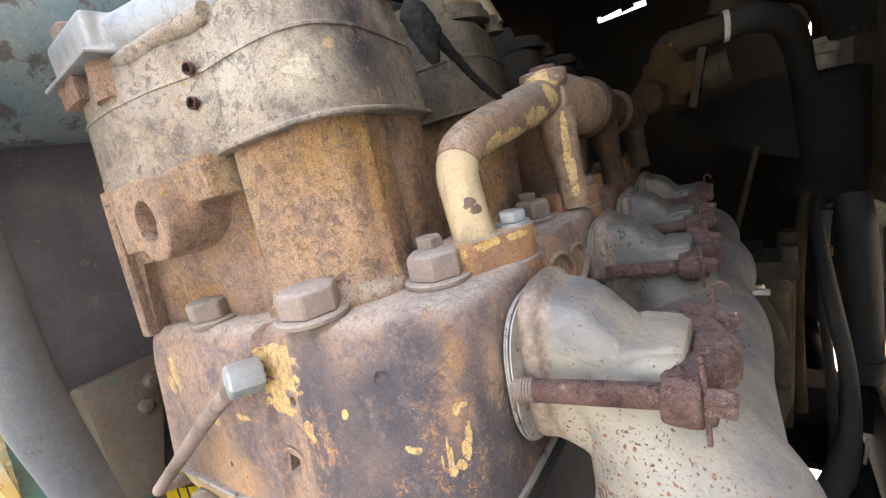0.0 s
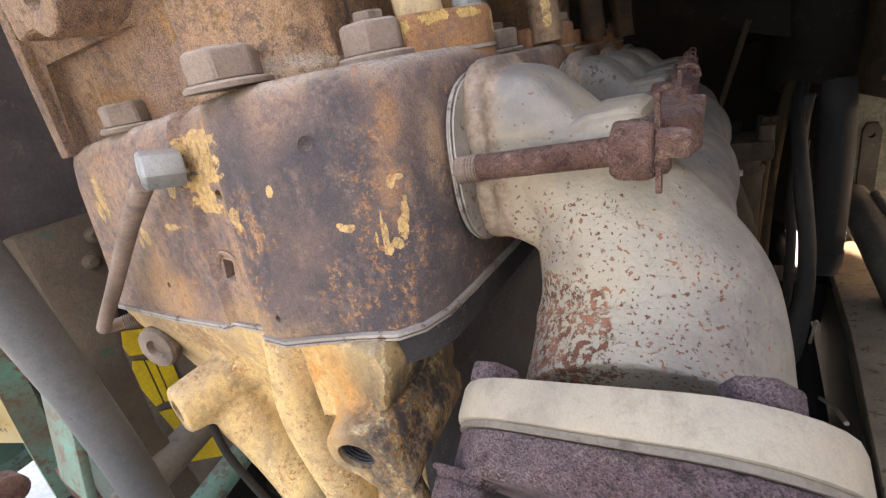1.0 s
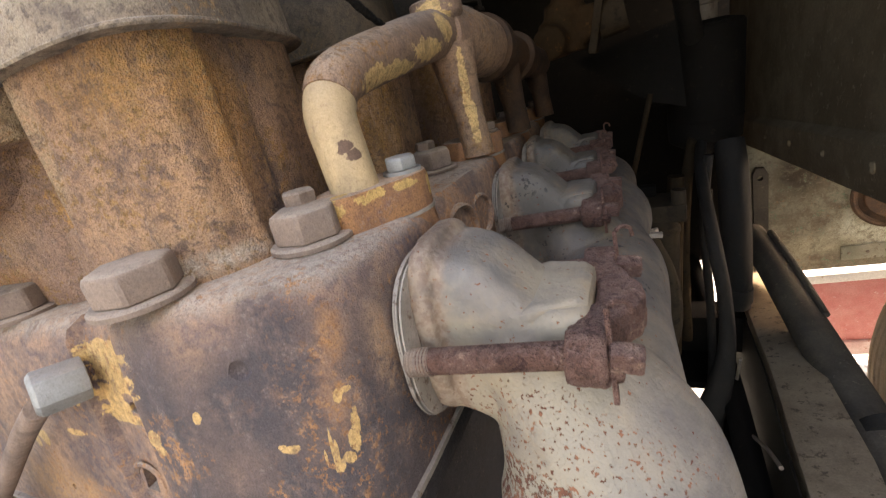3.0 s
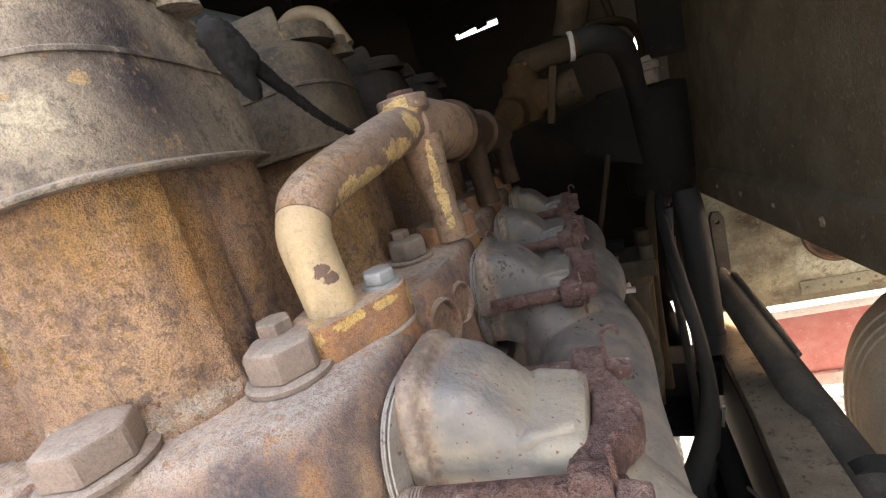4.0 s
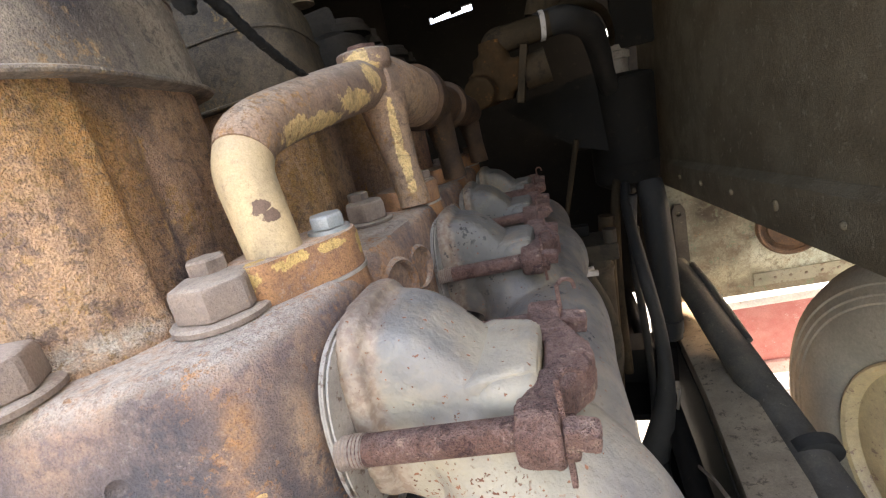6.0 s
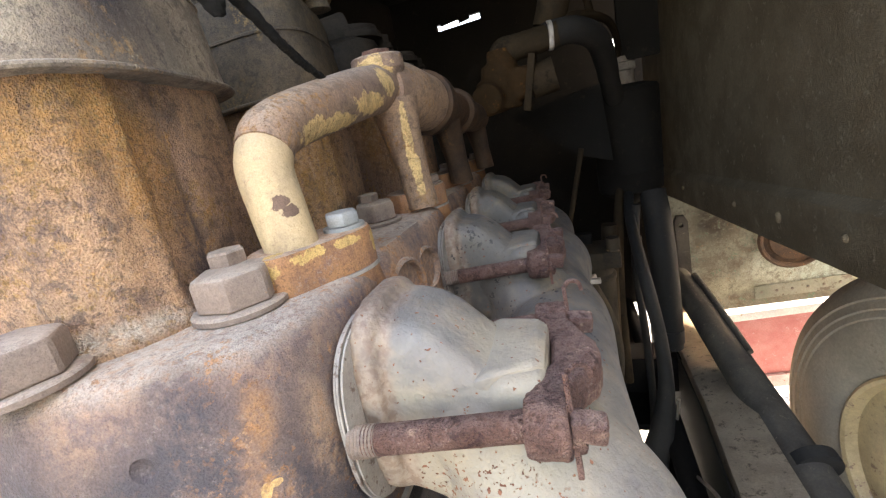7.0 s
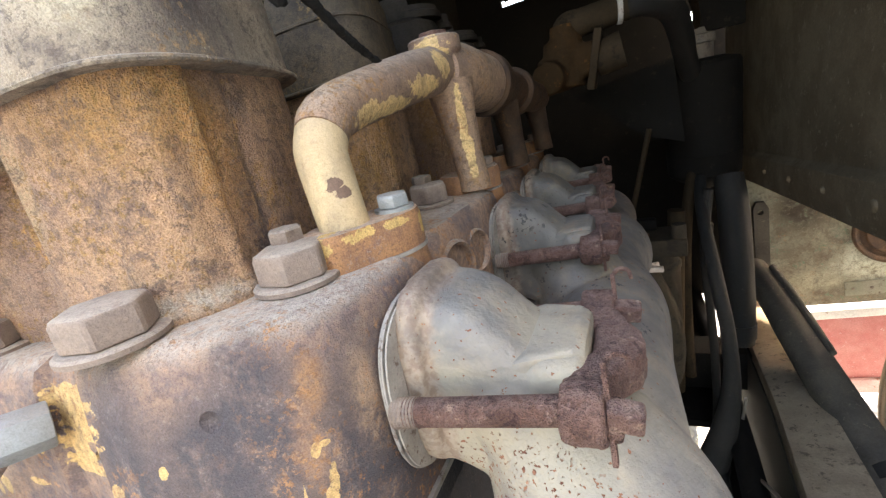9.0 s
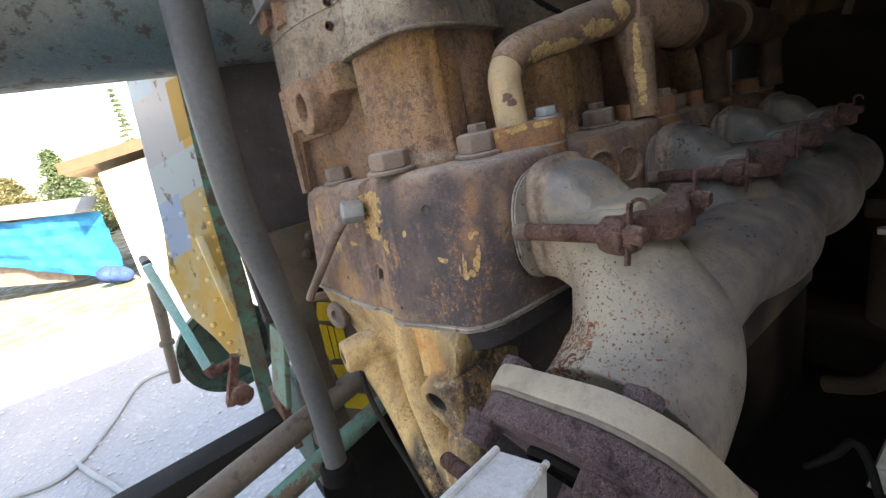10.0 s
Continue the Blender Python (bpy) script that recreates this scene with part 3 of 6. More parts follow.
# Dimmed below its own tone: shade of dark recesses sits in this colour.
M_DIM = coat("shade_dimmed_steel", (0.022, 0.0145, 0.008), (0.032, 0.021, 0.012), rough=0.92, worn=(0.016, 0.011, 0.007), worn_amount=0.4, relief=0.6, spec=0.04)


def bolt(parent, c, d, r, h, material, name="head_bolt", washer=True, turn=0.2, stub=0.0):
    b = B()
    hexagon(b, Vector(c) + Vector(d).normalized() * 0.004, d, r, h, turn)
    if stub:
        cyl(b, Vector(c) + Vector(d).normalized() * h, Vector(c) + Vector(d).normalized() * (h + stub), r * 0.5, r * 0.46, 14)
    soften(b, r * 0.07, 20, 1)
    ob = part(name, b, material, parent)
    if washer:
        w = B()
        lathe(w, c, d, [(0.0, r * 1.16), (0.003, r * 1.16), (0.0045, r * 1.08)], 28)
        part("washer", w, material, ob)
    return ob


def thread(bm, p0, p1, r, pitch=0.0022, seg=16):
    p0, p1 = Vector(p0), Vector(p1)
    n = max(int((p1 - p0).length / pitch), 2)
    lathe(bm, p0, p1 - p0, [(i * pitch / 2, r * (1.0 if i % 2 else 0.88)) for i in range(2 * n)], seg)
    return bm


# ---- the engine: block, heads, covers ----
HEAD_TOP = ((-0.557, 0.452), (-0.557, 0.222), (-0.545, 0.210), (-0.43, 0.210), (-0.352, 0.212), (-0.345, 0.219), (-0.302, 0.218), (-0.293, 0.211), (-0.262, 0.212), (-0.235, 0.221),
            (-0.205, 0.234), (-0.180, 0.249), (-0.163, 0.269), (-0.155, 0.296), (-0.153, 0.330), (-0.153, 0.392), (-0.164, 0.408), (-0.185, 0.420), (-0.195, 0.452))
HEAD_FOOT = ((-0.600, 0.452), (-0.600, 0.217), (-0.588, 0.205), (-0.43, 0.199), (-0.345, 0.199), (-0.338, 0.205), (-0.295, 0.204), (-0.288, 0.194), (-0.259, 0.192), (-0.235, 0.203),
             (-0.204, 0.216), (-0.178, 0.225), (-0.165, 0.240), (-0.158, 0.264), (-0.157, 0.300), (-0.157, 0.392), (-0.166, 0.408), (-0.187, 0.420), (-0.197, 0.452))


def head_outline(up, grow=0.0):
    """Plan of the head between its foot (0) and its top (1)."""
    cx, cy = -0.33, 0.33
    pts = [(a + (c - a) * up, b + (d - b) * up) for (a, b), (c, d) in zip(HEAD_FOOT, HEAD_TOP)]
    return [(x + grow * math.copysign(1, x - cx), y + grow * math.copysign(1, y - cy)) for x, y in pts]


def smooth_loop(pts, n=6):
    """A closed smooth curve through plan points."""
    pts = [np.array(p, float) for p in pts]
    m, out = len(pts), []
    for i in range(m):
        a, b, c, d = pts[i - 1], pts[i], pts[(i + 1) % m], pts[(i + 2) % m]
        for k in range(n):
            t = k / n
            q = 0.5 * (2 * b + (c - a) * t + (2 * a - 5 * b + 4 * c - d) * t * t + (3 * b - a - 3 * c + d) * t ** 3)
            out.append((float(q[0]), float(q[1])))
    return out


def leaned(shape):
    """The engine's far side hangs a little lower than its near side."""
    me = as_mesh("leaned", shape)
    for v in me.vertices:
        if v.co.x < -0.25:
            v.co.z += 0.07 * (v.co.x + 0.25)
    return me


def arc(cx, cy, r, a0, a1, n):
    return [(cx + r * math.cos(radians(a0 + (a1 - a0) * i / n)), cy + r * math.sin(radians(a0 + (a1 - a0) * i / n))) for i in range(n + 1)]


def cylinder_head(first):
    h = thing("cylinder_head", (-0.34, 0.33, 1.215), "rust-brown cast iron cylinder head bolted onto the engine block", "cylinder head", "heads along the engine")
    b = B()
    loft(b, [(head_outline(0.0), 1.229), (head_outline(0.15), 1.25), (head_outline(0.5), 1.30), (head_outline(0.85, -0.0005), 1.365), (head_outline(1.0, -0.002), 1.387), (head_outline(1.0, -0.005), 1.396), (head_outline(1.0, -0.013), 1.402)])
    facing = Vector((0.50, -0.86, 0.0)).normalized()
    c = B()
    bmesh.ops.create_uvsphere(c, u_segments=24, v_segments=16, radius=0.0080, matrix=Matrix.Translation(Vector((-0.2162, 0.2285, 1.3605)) + facing * 0.0062))
    cuts = [c]
    if first:
        for (x, y, z), r in (((-0.312, 0.213, 1.337), 0.0045), ((-0.43, 0.204, 1.262), 0.003), ((-0.262, 0.195, 1.245), 0.003)):
            c = B()
            cyl(c, Vector((x, y + 0.02, z)), Vector((x, y - 0.02, z)), r, seg=14)
            cuts.append(c)
        c = B()
        box(c, (-0.329, 0.212, 1.276), (0.014, 0.02, 0.018), Matrix.Rotation(radians(8), 4, "Y"))
        cuts.append(c)
    part("casting", leaned(cut_from(b, cuts)), M_HEAD, h)
    if first:
        b = B()
        lathe(b, (-0.329, 0.2095, 1.276), (0, -1, 0), [(0, 0.0175), (0.0015, 0.0165), (0.002, 0.0150), (0.0, 0.0125), (-0.002, 0.0125)], 26, hollow=True)
        part("square_socket_rim", leaned(b), M_HEAD, h)
    if not first:
        b = B()
        o = smooth_loop([(-0.30, 0.235), (-0.235, 0.200), (-0.19, 0.190), (-0.166, 0.196), (-0.156, 0.215), (-0.155, 0.28), (-0.157, 0.33), (-0.20, 0.35), (-0.30, 0.34)], 5)
        mid = (sum(p[0] for p in o) / len(o), sum(p[1] for p in o) / len(o))
        loft(b, [([(mid[0] + (x - mid[0]) * k, mid[1] + (y - mid[1]) * k) for x, y in o], z) for k, z in ((1.03, 1.23), (1.0, 1.36), (0.98, 1.378), (0.92, 1.392), (0.82, 1.400))])
        part("corner_boss", b, M_HEAD, h)
        n = Vector((0.97, -0.24, 0.0)).normalized()
        for x, y, z, r in ((-0.154, 0.226, 1.352, 0.029), (-0.154, 0.288, 1.350, 0.024)):
            c = Vector((x, y, z))
            b = B()
            lathe(b, c - n * 0.012, n, [(0, r * 1.06), (0.012, r * 1.06), (0.015, r * 0.96), (0.013, r * 0.88), (0.007, r * 0.84), (0.006, r * 0.3), (0.006, 0.0)], 28)
            p = part("round_port_cover", b, M_HEAD, h)
            b = B()
            box(b, c - n * 0.005, (0.004, 0.007, r * 0.95), Matrix.Rotation(radians(-14), 4, "Z") @ Matrix.Rotation(radians(24), 4, "X"))
            part("slot", b, M_NEARBLACK, p)
    # upper housing with the fluted barrel
    b = B()
    ring = smooth_loop([(-0.352, 0.256), (-0.330, 0.250), (-0.300, 0.254), (-0.272, 0.260), (-0.254, 0.274), (-0.246, 0.291), (-0.2448, 0.305), (-0.2515, 0.313), (-0.2535, 0.335), (-0.259, 0.37), (-0.268, 0.41), (-0.295, 0.437), (-0.36, 0.437), (-0.38, 0.35)], 12)

    def lobes(grow, amp):
        out, cx, cy = [], -0.315, 0.335
        for x, y in ring:
            a, l = math.atan2(y - cy, x - cx), math.hypot(x - cx, y - cy)
            k = (l + grow + amp * (min(1.0, abs(math.cos(4.5 * a + 0.95)) * 1.6) * 2 - 1.3)) / l
            out.append((cx + (x - cx) * k, cy + (y - cy) * k))
        return out
    loft(b, [(lobes(0.009, 0.000), 1.395), (lobes(0.009, 0.000), 1.407), (lobes(0.004, 0.0005), 1.412), (lobes(0.0, 0.0013), 1.43), (lobes(0.0, 0.0013), 1.52), (lobes(-0.001, 0.001), 1.556)])
    part("fluted_barrel", leaned(b), M_BARREL, h)
    b = B()
    rings(b, [[Vector((x, y, z)) for x, y in ((l, 0.212), (-0.40, 0.240), (-0.36, 0.262), (-0.36, 0.44), (l, 0.44))] for l, z in ((-0.548, 1.402), (-0.520, 1.560))])
    c = B()
    rings(c, [[Vector((x, y, z)) for x, y in ((l, 0.15), (r, 0.15), (r, 0.250), (l, 0.229))] for l, r, z in ((-0.530, -0.395, 1.39), (-0.513, -0.375, 1.462), (-0.509, -0.372, 1.474))])
    part("housing", leaned(cut_from(b, [c])), M_BARREL, h)
    b = B()
    cyl(b, (-0.415, 0.196, 1.510), (-0.415, 0.30, 1.510), 0.036, 0.038, 40)
    box(b, (-0.449, 0.242, 1.516), (0.066, 0.09, 0.060))
    box(b, (-0.395, 0.262, 1.532), (0.09, 0.08, 0.036))
    c = B()
    lathe(c, (-0.415, 0.15, 1.510), (0, 1, 0), [(0, 0.0185), (0.046, 0.0185), (0.051, 0.0165), (0.115, 0.016)], 28)
    part("lug", leaned(fused(b, 0.003, 4, [c])), M_BARREL, h)
    # Rust-dark disc set in the hole; the hole's shade is in its colour.
    b = B()
    cyl(b, (-0.415, 0.224, 1.510), (-0.415, 0.262, 1.510), 0.018, 0.0165, 26)
    part("lug_hole_dark", leaned(b), M_CLAMP, h, "rusty disc that darkens the lug's hole")
    b = B()
    rings(b, [[Vector((x, y, z)) for x, y in ((-0.384, 0.262 - t), (-0.376, 0.254 - t), (-0.345, 0.249 - t), (-0.318, 0.250 - t), (-0.312, 0.256 - t), (-0.312, 0.29), (-0.384, 0.29))] for z, t in ((1.40, 0.0), (1.45, 0.0), (1.455, -0.004))])
    soften(b, 0.003, 40)
    part("boss_pad", leaned(b), M_BARREL, h)
    b = B()
    rings(b, [[Vector((x, y, z)) for x, y in ((l, 0.208), (l + 0.020, 0.208), (l + 0.026, 0.236), (l, 0.236))] for l, z in ((-0.551, 1.396), (-0.536, 1.50), (-0.526, 1.552))])
    soften(b, 0.002, 40)
    part("edge_bead", leaned(b), M_BARREL, h)
    if first:
        bolt(h, (-0.441, 0.236, 1.3895), (0, 0, 1), 0.0225, 0.019, M_BOLT, turn=0.1)
        bolt(h, (-0.279, 0.2325, 1.403), (0, 0, 1), 0.0255, 0.021, M_BOLT, turn=0.45)
    bolt(h, (-0.214, 0.315, 1.403), (0, 0, 1), 0.0250, 0.022, M_BOLT, turn=0.2, stub=0.0)
    b = B()
    hexagon(b, (-0.226, 0.328, 1.428), (0, 0, 1), 0.0125, 0.010, 0.5)
    part("stud_nut", b, M_BOLT, h)
    return h


COVER = smooth_loop([(-0.40, 0.452), (-0.515, 0.448), (-0.527, 0.43), (-0.527, 0.235), (-0.521, 0.215), (-0.505, 0.210), (-0.45, 0.212), (-0.40, 0.224), (-0.366, 0.238), (-0.350, 0.243), (-0.325, 0.245), (-0.296, 0.248), (-0.268, 0.255), (-0.249, 0.269),
                     (-0.239, 0.290), (-0.238, 0.315), (-0.244, 0.345), (-0.253, 0.38), (-0.266, 0.42), (-0.285, 0.446), (-0.32, 0.455)], 4)


def cover_outline(grow):
    cx, cy = -0.36, 0.335
    out = []
    for x, y in COVER:
        l = math.hypot(x - cx, y - cy)
        out.append((cx + (x - cx) * (l + grow) / l, cy + (y - cy) * (l + grow) / l))
    return out


def valve_cover(skin):
    v = thing("valve_cover", (-0.36, 0.335, 1.547), "dusty grey-brown cast valve cover with a flared bottom rim", "valve cover", "covers along the engine")
    o = cover_outline

    def wave(outline, z, drop):
        """A level loop whose flat front-left part hangs lower, as the casting's foot does."""
        out = []
        for x, y in outline:
            t = min(1.0, max(0.0, (-0.346 - x) / 0.012))
            out.append(Vector((x, y, z - drop * t * t * (3 - 2 * t))))
        return out
    b = B()
    rings(b, [wave(o(0.0), 1.552, 0.010), wave(o(-0.002), 1.575, 0.004), wave(o(-0.005), 1.612, 0.0), wave(o(-0.007), 1.617, 0.0), wave(o(-0.008), 1.640, 0.0), wave(o(-0.014), 1.656, 0.0), wave(o(-0.04), 1.668, 0.0), wave(o(-0.09), 1.674, 0.0)])
    part("shell", leaned(b), skin, v)
    b = B()
    rings(b, [wave(o(0.0055), 1.5475, 0.010), wave(o(0.0065), 1.5490, 0.010), wave(o(0.006), 1.5505, 0.010), wave(o(0.0), 1.5525, 0.010)])
    part("rim", leaned(b), skin, v)
    b = B()
    rings(b, [wave(o(-0.0035), 1.6125, 0.0), wave(o(-0.0042), 1.6150, 0.0), wave(o(-0.0070), 1.6165, 0.0)])
    part("seam", leaned(b), skin, v)
    # rocker flange sweeping from the corner lug up over the cover
    b = B()
    sweep(b, [(-0.455, 0.240, 1.671, 0.021), (-0.425, 0.248, 1.670, 0.022), (-0.40, 0.262, 1.671, 0.025), (-0.36, 0.292, 1.674, 0.032), (-0.31, 0.335, 1.674, 0.045)], 18, 6)
    box(b, (-0.484, 0.234, 1.674), (0.092, 0.050, 0.034), bevel=0.005)
    box(b, (-0.488, 0.226, 1.6555), (0.112, 0.050, 0.005))
    part("corner_lug", leaned(fused(b, 0.0024, 3)), M_BRIGHT if skin is M_COVER else skin, v, "pale bare-metal corner lug")
    b = B()
    sweep(b, [(-0.44, 0.226, 1.648, 0.006), (-0.415, 0.230, 1.646, 0.008), (-0.39, 0.240, 1.650, 0.008), (-0.365, 0.250, 1.652, 0.009), (-0.335, 0.254, 1.652, 0.008)], 14, 6)
    part("flange_bead", leaned(b), skin, v)
    b = B()
    hexagon(b, (-0.508, 0.228, 1.690), (0, 0, 1), 0.0165, 0.014, 0.3)
    part("cap_bolt", leaned(b), M_BOLT, v)
    b = B()
    cyl(b, (-0.458, 0.232, 1.622), (-0.458, 0.232, 1.656), 0.0225, seg=22)
    box(b, (-0.506, 0.226, 1.643), (0.042, 0.04, 0.022), bevel=0.003)
    part("spacer", leaned(b), M_BARREL, v)
    for x, y, z in ((-0.365, 0.2370, 1.592), (-0.359, 0.2390, 1.617)):
        b = B()
        lathe(b, (x, y + 0.004, z), (0.25, -1, 0), [(0, 0.0052), (0.0045, 0.0052), (0.0046, 0.004), (0.0, 0.0035), (0.0, 0.0)], 14)
        part("screw_hole", leaned(b), M_CLAMP, v)
    b = B()
    lathe(b, (-0.30, 0.345, 1.666), (0, 0, 1), [(0, 0.05), (0.010, 0.05), (0.012, 0.046), (0.020, 0.044), (0.022, 0.036), (0.023, 0.0)], 32)
    part("filler_cap", b, skin, v)
    b = B()
    hexagon(b, (-0.262, 0.385, 1.661), (0, 0, 1), 0.012, 0.014, 0.3)
    lathe(b, (-0.262, 0.385, 1.652), (0, 0, 1), [(0, 0.017), (0.009, 0.015), (0.010, 0.0)], 20)
    part("cap_bolt", b, skin, v)
    return v


cylinder_head(True)
second = cylinder_head(False)
LIFT = Vector((0, 0, 0.008))
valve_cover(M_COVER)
# Each cover further back takes a more shaded copy of the metal.
valve_cover(M_SHADECOVER).location += HEADS[1] + LIFT
rear_cover = valve_cover(M_DEEPCOVER)
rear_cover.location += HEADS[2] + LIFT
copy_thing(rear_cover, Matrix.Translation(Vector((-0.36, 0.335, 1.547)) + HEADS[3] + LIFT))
for i in (1, 2, 3):
    o = second if i == 1 else copy_thing(second, Matrix())
    o.matrix_basis = Matrix.Translation(Vector((-0.34, 0.33, 1.215)) + HEADS[i])

block = thing("engine_block", (-0.35, 0.7, 0.72), "worn yellow-painted cast iron engine block streaked with rust", "engine block")
def front(l, y0, r, y1=1.6):
    return [(l, y1), (l, y0 + 0.012), (l + 0.012, y0), (-0.42, y0), (-0.34, y0), (-0.28, y0), (r - 0.035, y0 + 0.004), (r - 0.012, y0 + 0.02), (r, y0 + 0.05), (r, y1)]


b = B()
loft(b, [(front(-0.47, 0.250, -0.235), 0.74), (front(-0.475, 0.246, -0.23), 1.00), (front(-0.52, 0.236, -0.225), 1.09), (front(-0.565, 0.222, -0.22), 1.16), (front(-0.597, 0.207, -0.20), 1.205), (front(-0.599, 0.2055, -0.195), 1.223)])
cyl(b, (-0.441, 0.163, 1.137), (-0.425, 0.27, 1.135), 0.0265, 0.040, 32)
sweep(b, [(-0.435, 0.215, 1.12, 0.034), (-0.395, 0.222, 1.04, 0.030), (-0.34, 0.222, 0.95, 0.030), (-0.30, 0.225, 0.85, 0.032)], 20, 5)
sweep(b, [(-0.30, 0.226, 1.21, 0.026), (-0.315, 0.222, 1.12, 0.026), (-0.295, 0.222, 1.03, 0.024), (-0.26, 0.226, 0.92, 0.026)], 20, 5)
rings(b, [[Vector((x, y, z)) for x, z in ((-0.262, 1.224), (-0.183, 1.224), (-0.178, 1.204), (-0.188, 1.172), (-0.235, 1.150), (-0.268, 1.14))] for y in (0.204, 0.27)])
cyl(b, (-0.2065, 0.184, 1.137), (-0.235, 0.30, 1.155), 0.030, 0.042, 32)
cyl(b, (-0.195, 0.192, 1.118), (-0.225, 0.29, 1.125), 0.024, 0.04, 32)
sweep(b, [(-0.190, 0.197, 1.098, 0.012), (-0.193, 0.200, 1.088, 0.020), (-0.200, 0.206, 1.01, 0.026), (-0.215, 0.215, 0.85, 0.032)], 20, 5)
c1, c2 = B(), B()
cyl(c1, (-0.444, 0.12, 1.139), (-0.438, 0.205, 1.137), 0.0125, seg=20)
cyl(c2, (-0.2035, 0.155, 1.1345), (-0.222, 0.235, 1.147), 0.0150, seg=24)
part("casting", leaned(fused(b, 0.004, 3, [c1, c2])), M_BLOCK, block)
b = B()
lathe(b, (-0.219, 0.223, 1.145), (0.0125, -0.057, -0.0089), [(i * 0.0013, 0.0147 if i % 2 else 0.0133) for i in range(30)], 24, hollow=True)
part("screw_thread", leaned(b), M_DARK, block)
b = B()
lathe(b, (-0.545, 0.213, 1.172), (0.25, -1, 0.0), [(0, 0.026), (0.008, 0.027), (0.012, 0.025), (0.013, 0.012), (0.006, 0.010), (0.004, 0.0)], 28)
part("breather_eye", leaned(b), M_BOLT, block, "greasy grey round boss")
side = [(-0.40, 0.30), (-0.26, 0.27), (-0.214, 0.240), (-0.203, 0.219), (-0.179, 0.227), (-0.166, 0.242), (-0.1595, 0.266), (-0.158, 0.30), (-0.158, 0.335), (-0.160, 1.5), (-0.40, 1.5)]


def shift(pts, dx, dy):
    return [(x + dx, y + dy) for x, y in pts]


b = B()
loft(b, [(shift(side, -0.05, 0.05), 0.76), (shift(side, -0.05, 0.05), 1.12), (shift(side, -0.032, 0.035), 1.168), (shift(side, -0.010, 0.008), 1.190), (shift(side, 0.0, 0.0), 1.198), (shift(side, 0.0, 0.0), 1.223)])
part("water_jacket", b, M_DARK, block, "black oily side of the block")
for k, (z0, z1, g) in enumerate(((1.2232, 1.2252, 0.003), (1.2265, 1.2290, 0.0035))):
    b = B()
    loft(b, [(head_outline(0.0, g), z0), (head_outline(0.0, g), z1)])
    part("head_gasket", leaned(b), M_GASKET, block, "thin bare-metal gasket edge")

# compression release lever on the front of the head
lever = thing("release_lever", (-0.43, 0.19, 1.22), "bent steel rod lever with a pale hexagonal end", "lever")
b = B()
axis = Vector((-0.009, -0.026, 0.004))
lathe(b, (-0.341, 0.212, 1.357), axis, [(0, 0.0150), (0.026, 0.0152), (0.0285, 0.0120)], 6)
soften(b, 0.0018, 20)
part("hex_end", b, M_BRIGHT, lever, "pale zinc-plated hexagon")
b = B()
sweep(b, [(-0.351, 0.186, 1.352, 0.0072), (-0.40, 0.184, 1.320, 0.0072), (-0.50, 0.181, 1.248, 0.0072), (-0.572, 0.178, 1.196, 0.0072), (-0.588, 0.182, 1.186, 0.0072), (-0.586, 0.197, 1.183, 0.0075), (-0.575, 0.222, 1.182, 0.006)], 14, 6)
part("rod", b, M_RODRUST, lever)
b = B()
thread(b, (-0.585, 0.198, 1.183), (-0.572, 0.226, 1.182), 0.0085)
part("threaded_end", b, M_BOLT, lever)

# ---- coolant pipe along the heads ----
pipe = thing("coolant_pipe", (-0.20, 0.6, 1.40), "chipped yellow coolant pipe bolted along the cylinder heads", "pipe")
b = B()
sweep(b, [(-0.198, 0.358, 1.425, 0.0185), (-0.203, 0.361, 1.455, 0.0188), (-0.208, 0.366, 1.482, 0.0192), (-0.210, 0.380, 1.500, 0.0198)], 24, 8)
part("riser", b, M_CREAM, pipe, "cream-yellow painted riser")
b = B()
sweep(b, [(-0.2085, 0.3715, 1.4925, 0.0196), (-0.210, 0.386, 1.504, 0.0206), (-0.212, 0.43, 1.515, 0.022), (-0.214, 0.54, 1.533, 0.0255), (-0.216, 0.62, 1.544, 0.028)], 24, 8)
part("bend", b, M_PIPE, pipe)
b = B()
lathe(b, (-0.213, 0.63, 1.525), (0, 0, 1), [(0, 0.024), (0.03, 0.026), (0.038, 0.031), (0.052, 0.031), (0.054, 0.029)], 30)
part("tee_cap", b, M_PIPE, pipe)
b = B()
hexagon(b, (-0.213, 0.63, 1.579), (0, 0, 1), 0.018, 0.007, 0.2)
part("cap_plug", b, M_CLAMP, pipe)
b = B()
p0 = Vector((-0.213, 0.62, 1.541))
end = Vector((-0.206, 1.16, 1.493))
lathe(b, p0, end - p0, [(0, 0.030), (0.03, 0.036), (0.055, 0.042), (0.155, 0.042), (0.157, 0.030)], 32)
part("rail", b, M_PIPE, pipe)
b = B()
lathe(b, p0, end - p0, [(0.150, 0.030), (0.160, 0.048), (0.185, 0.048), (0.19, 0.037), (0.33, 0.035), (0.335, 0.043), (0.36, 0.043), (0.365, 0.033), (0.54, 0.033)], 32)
part("rear_rail", b, M_DARKRUST, pipe, "rusted rear length of pipe, toned down for the bay's shade")
FOOT = smooth_loop([(-0.205, 0.326), (-0.188, 0.324), (-0.170, 0.352), (-0.158, 0.374), (-0.156, 0.395), (-0.167, 0.412), (-0.188, 0.415), (-0.214, 0.392), (-0.226, 0.362), (-0.222, 0.337)], 5)


def foot(grow, o):
    return [(-0.19 + (x + 0.19) * (1 + grow) + o.x, 0.37 + (y - 0.37) * (1 + grow) + o.y) for x, y in FOOT]


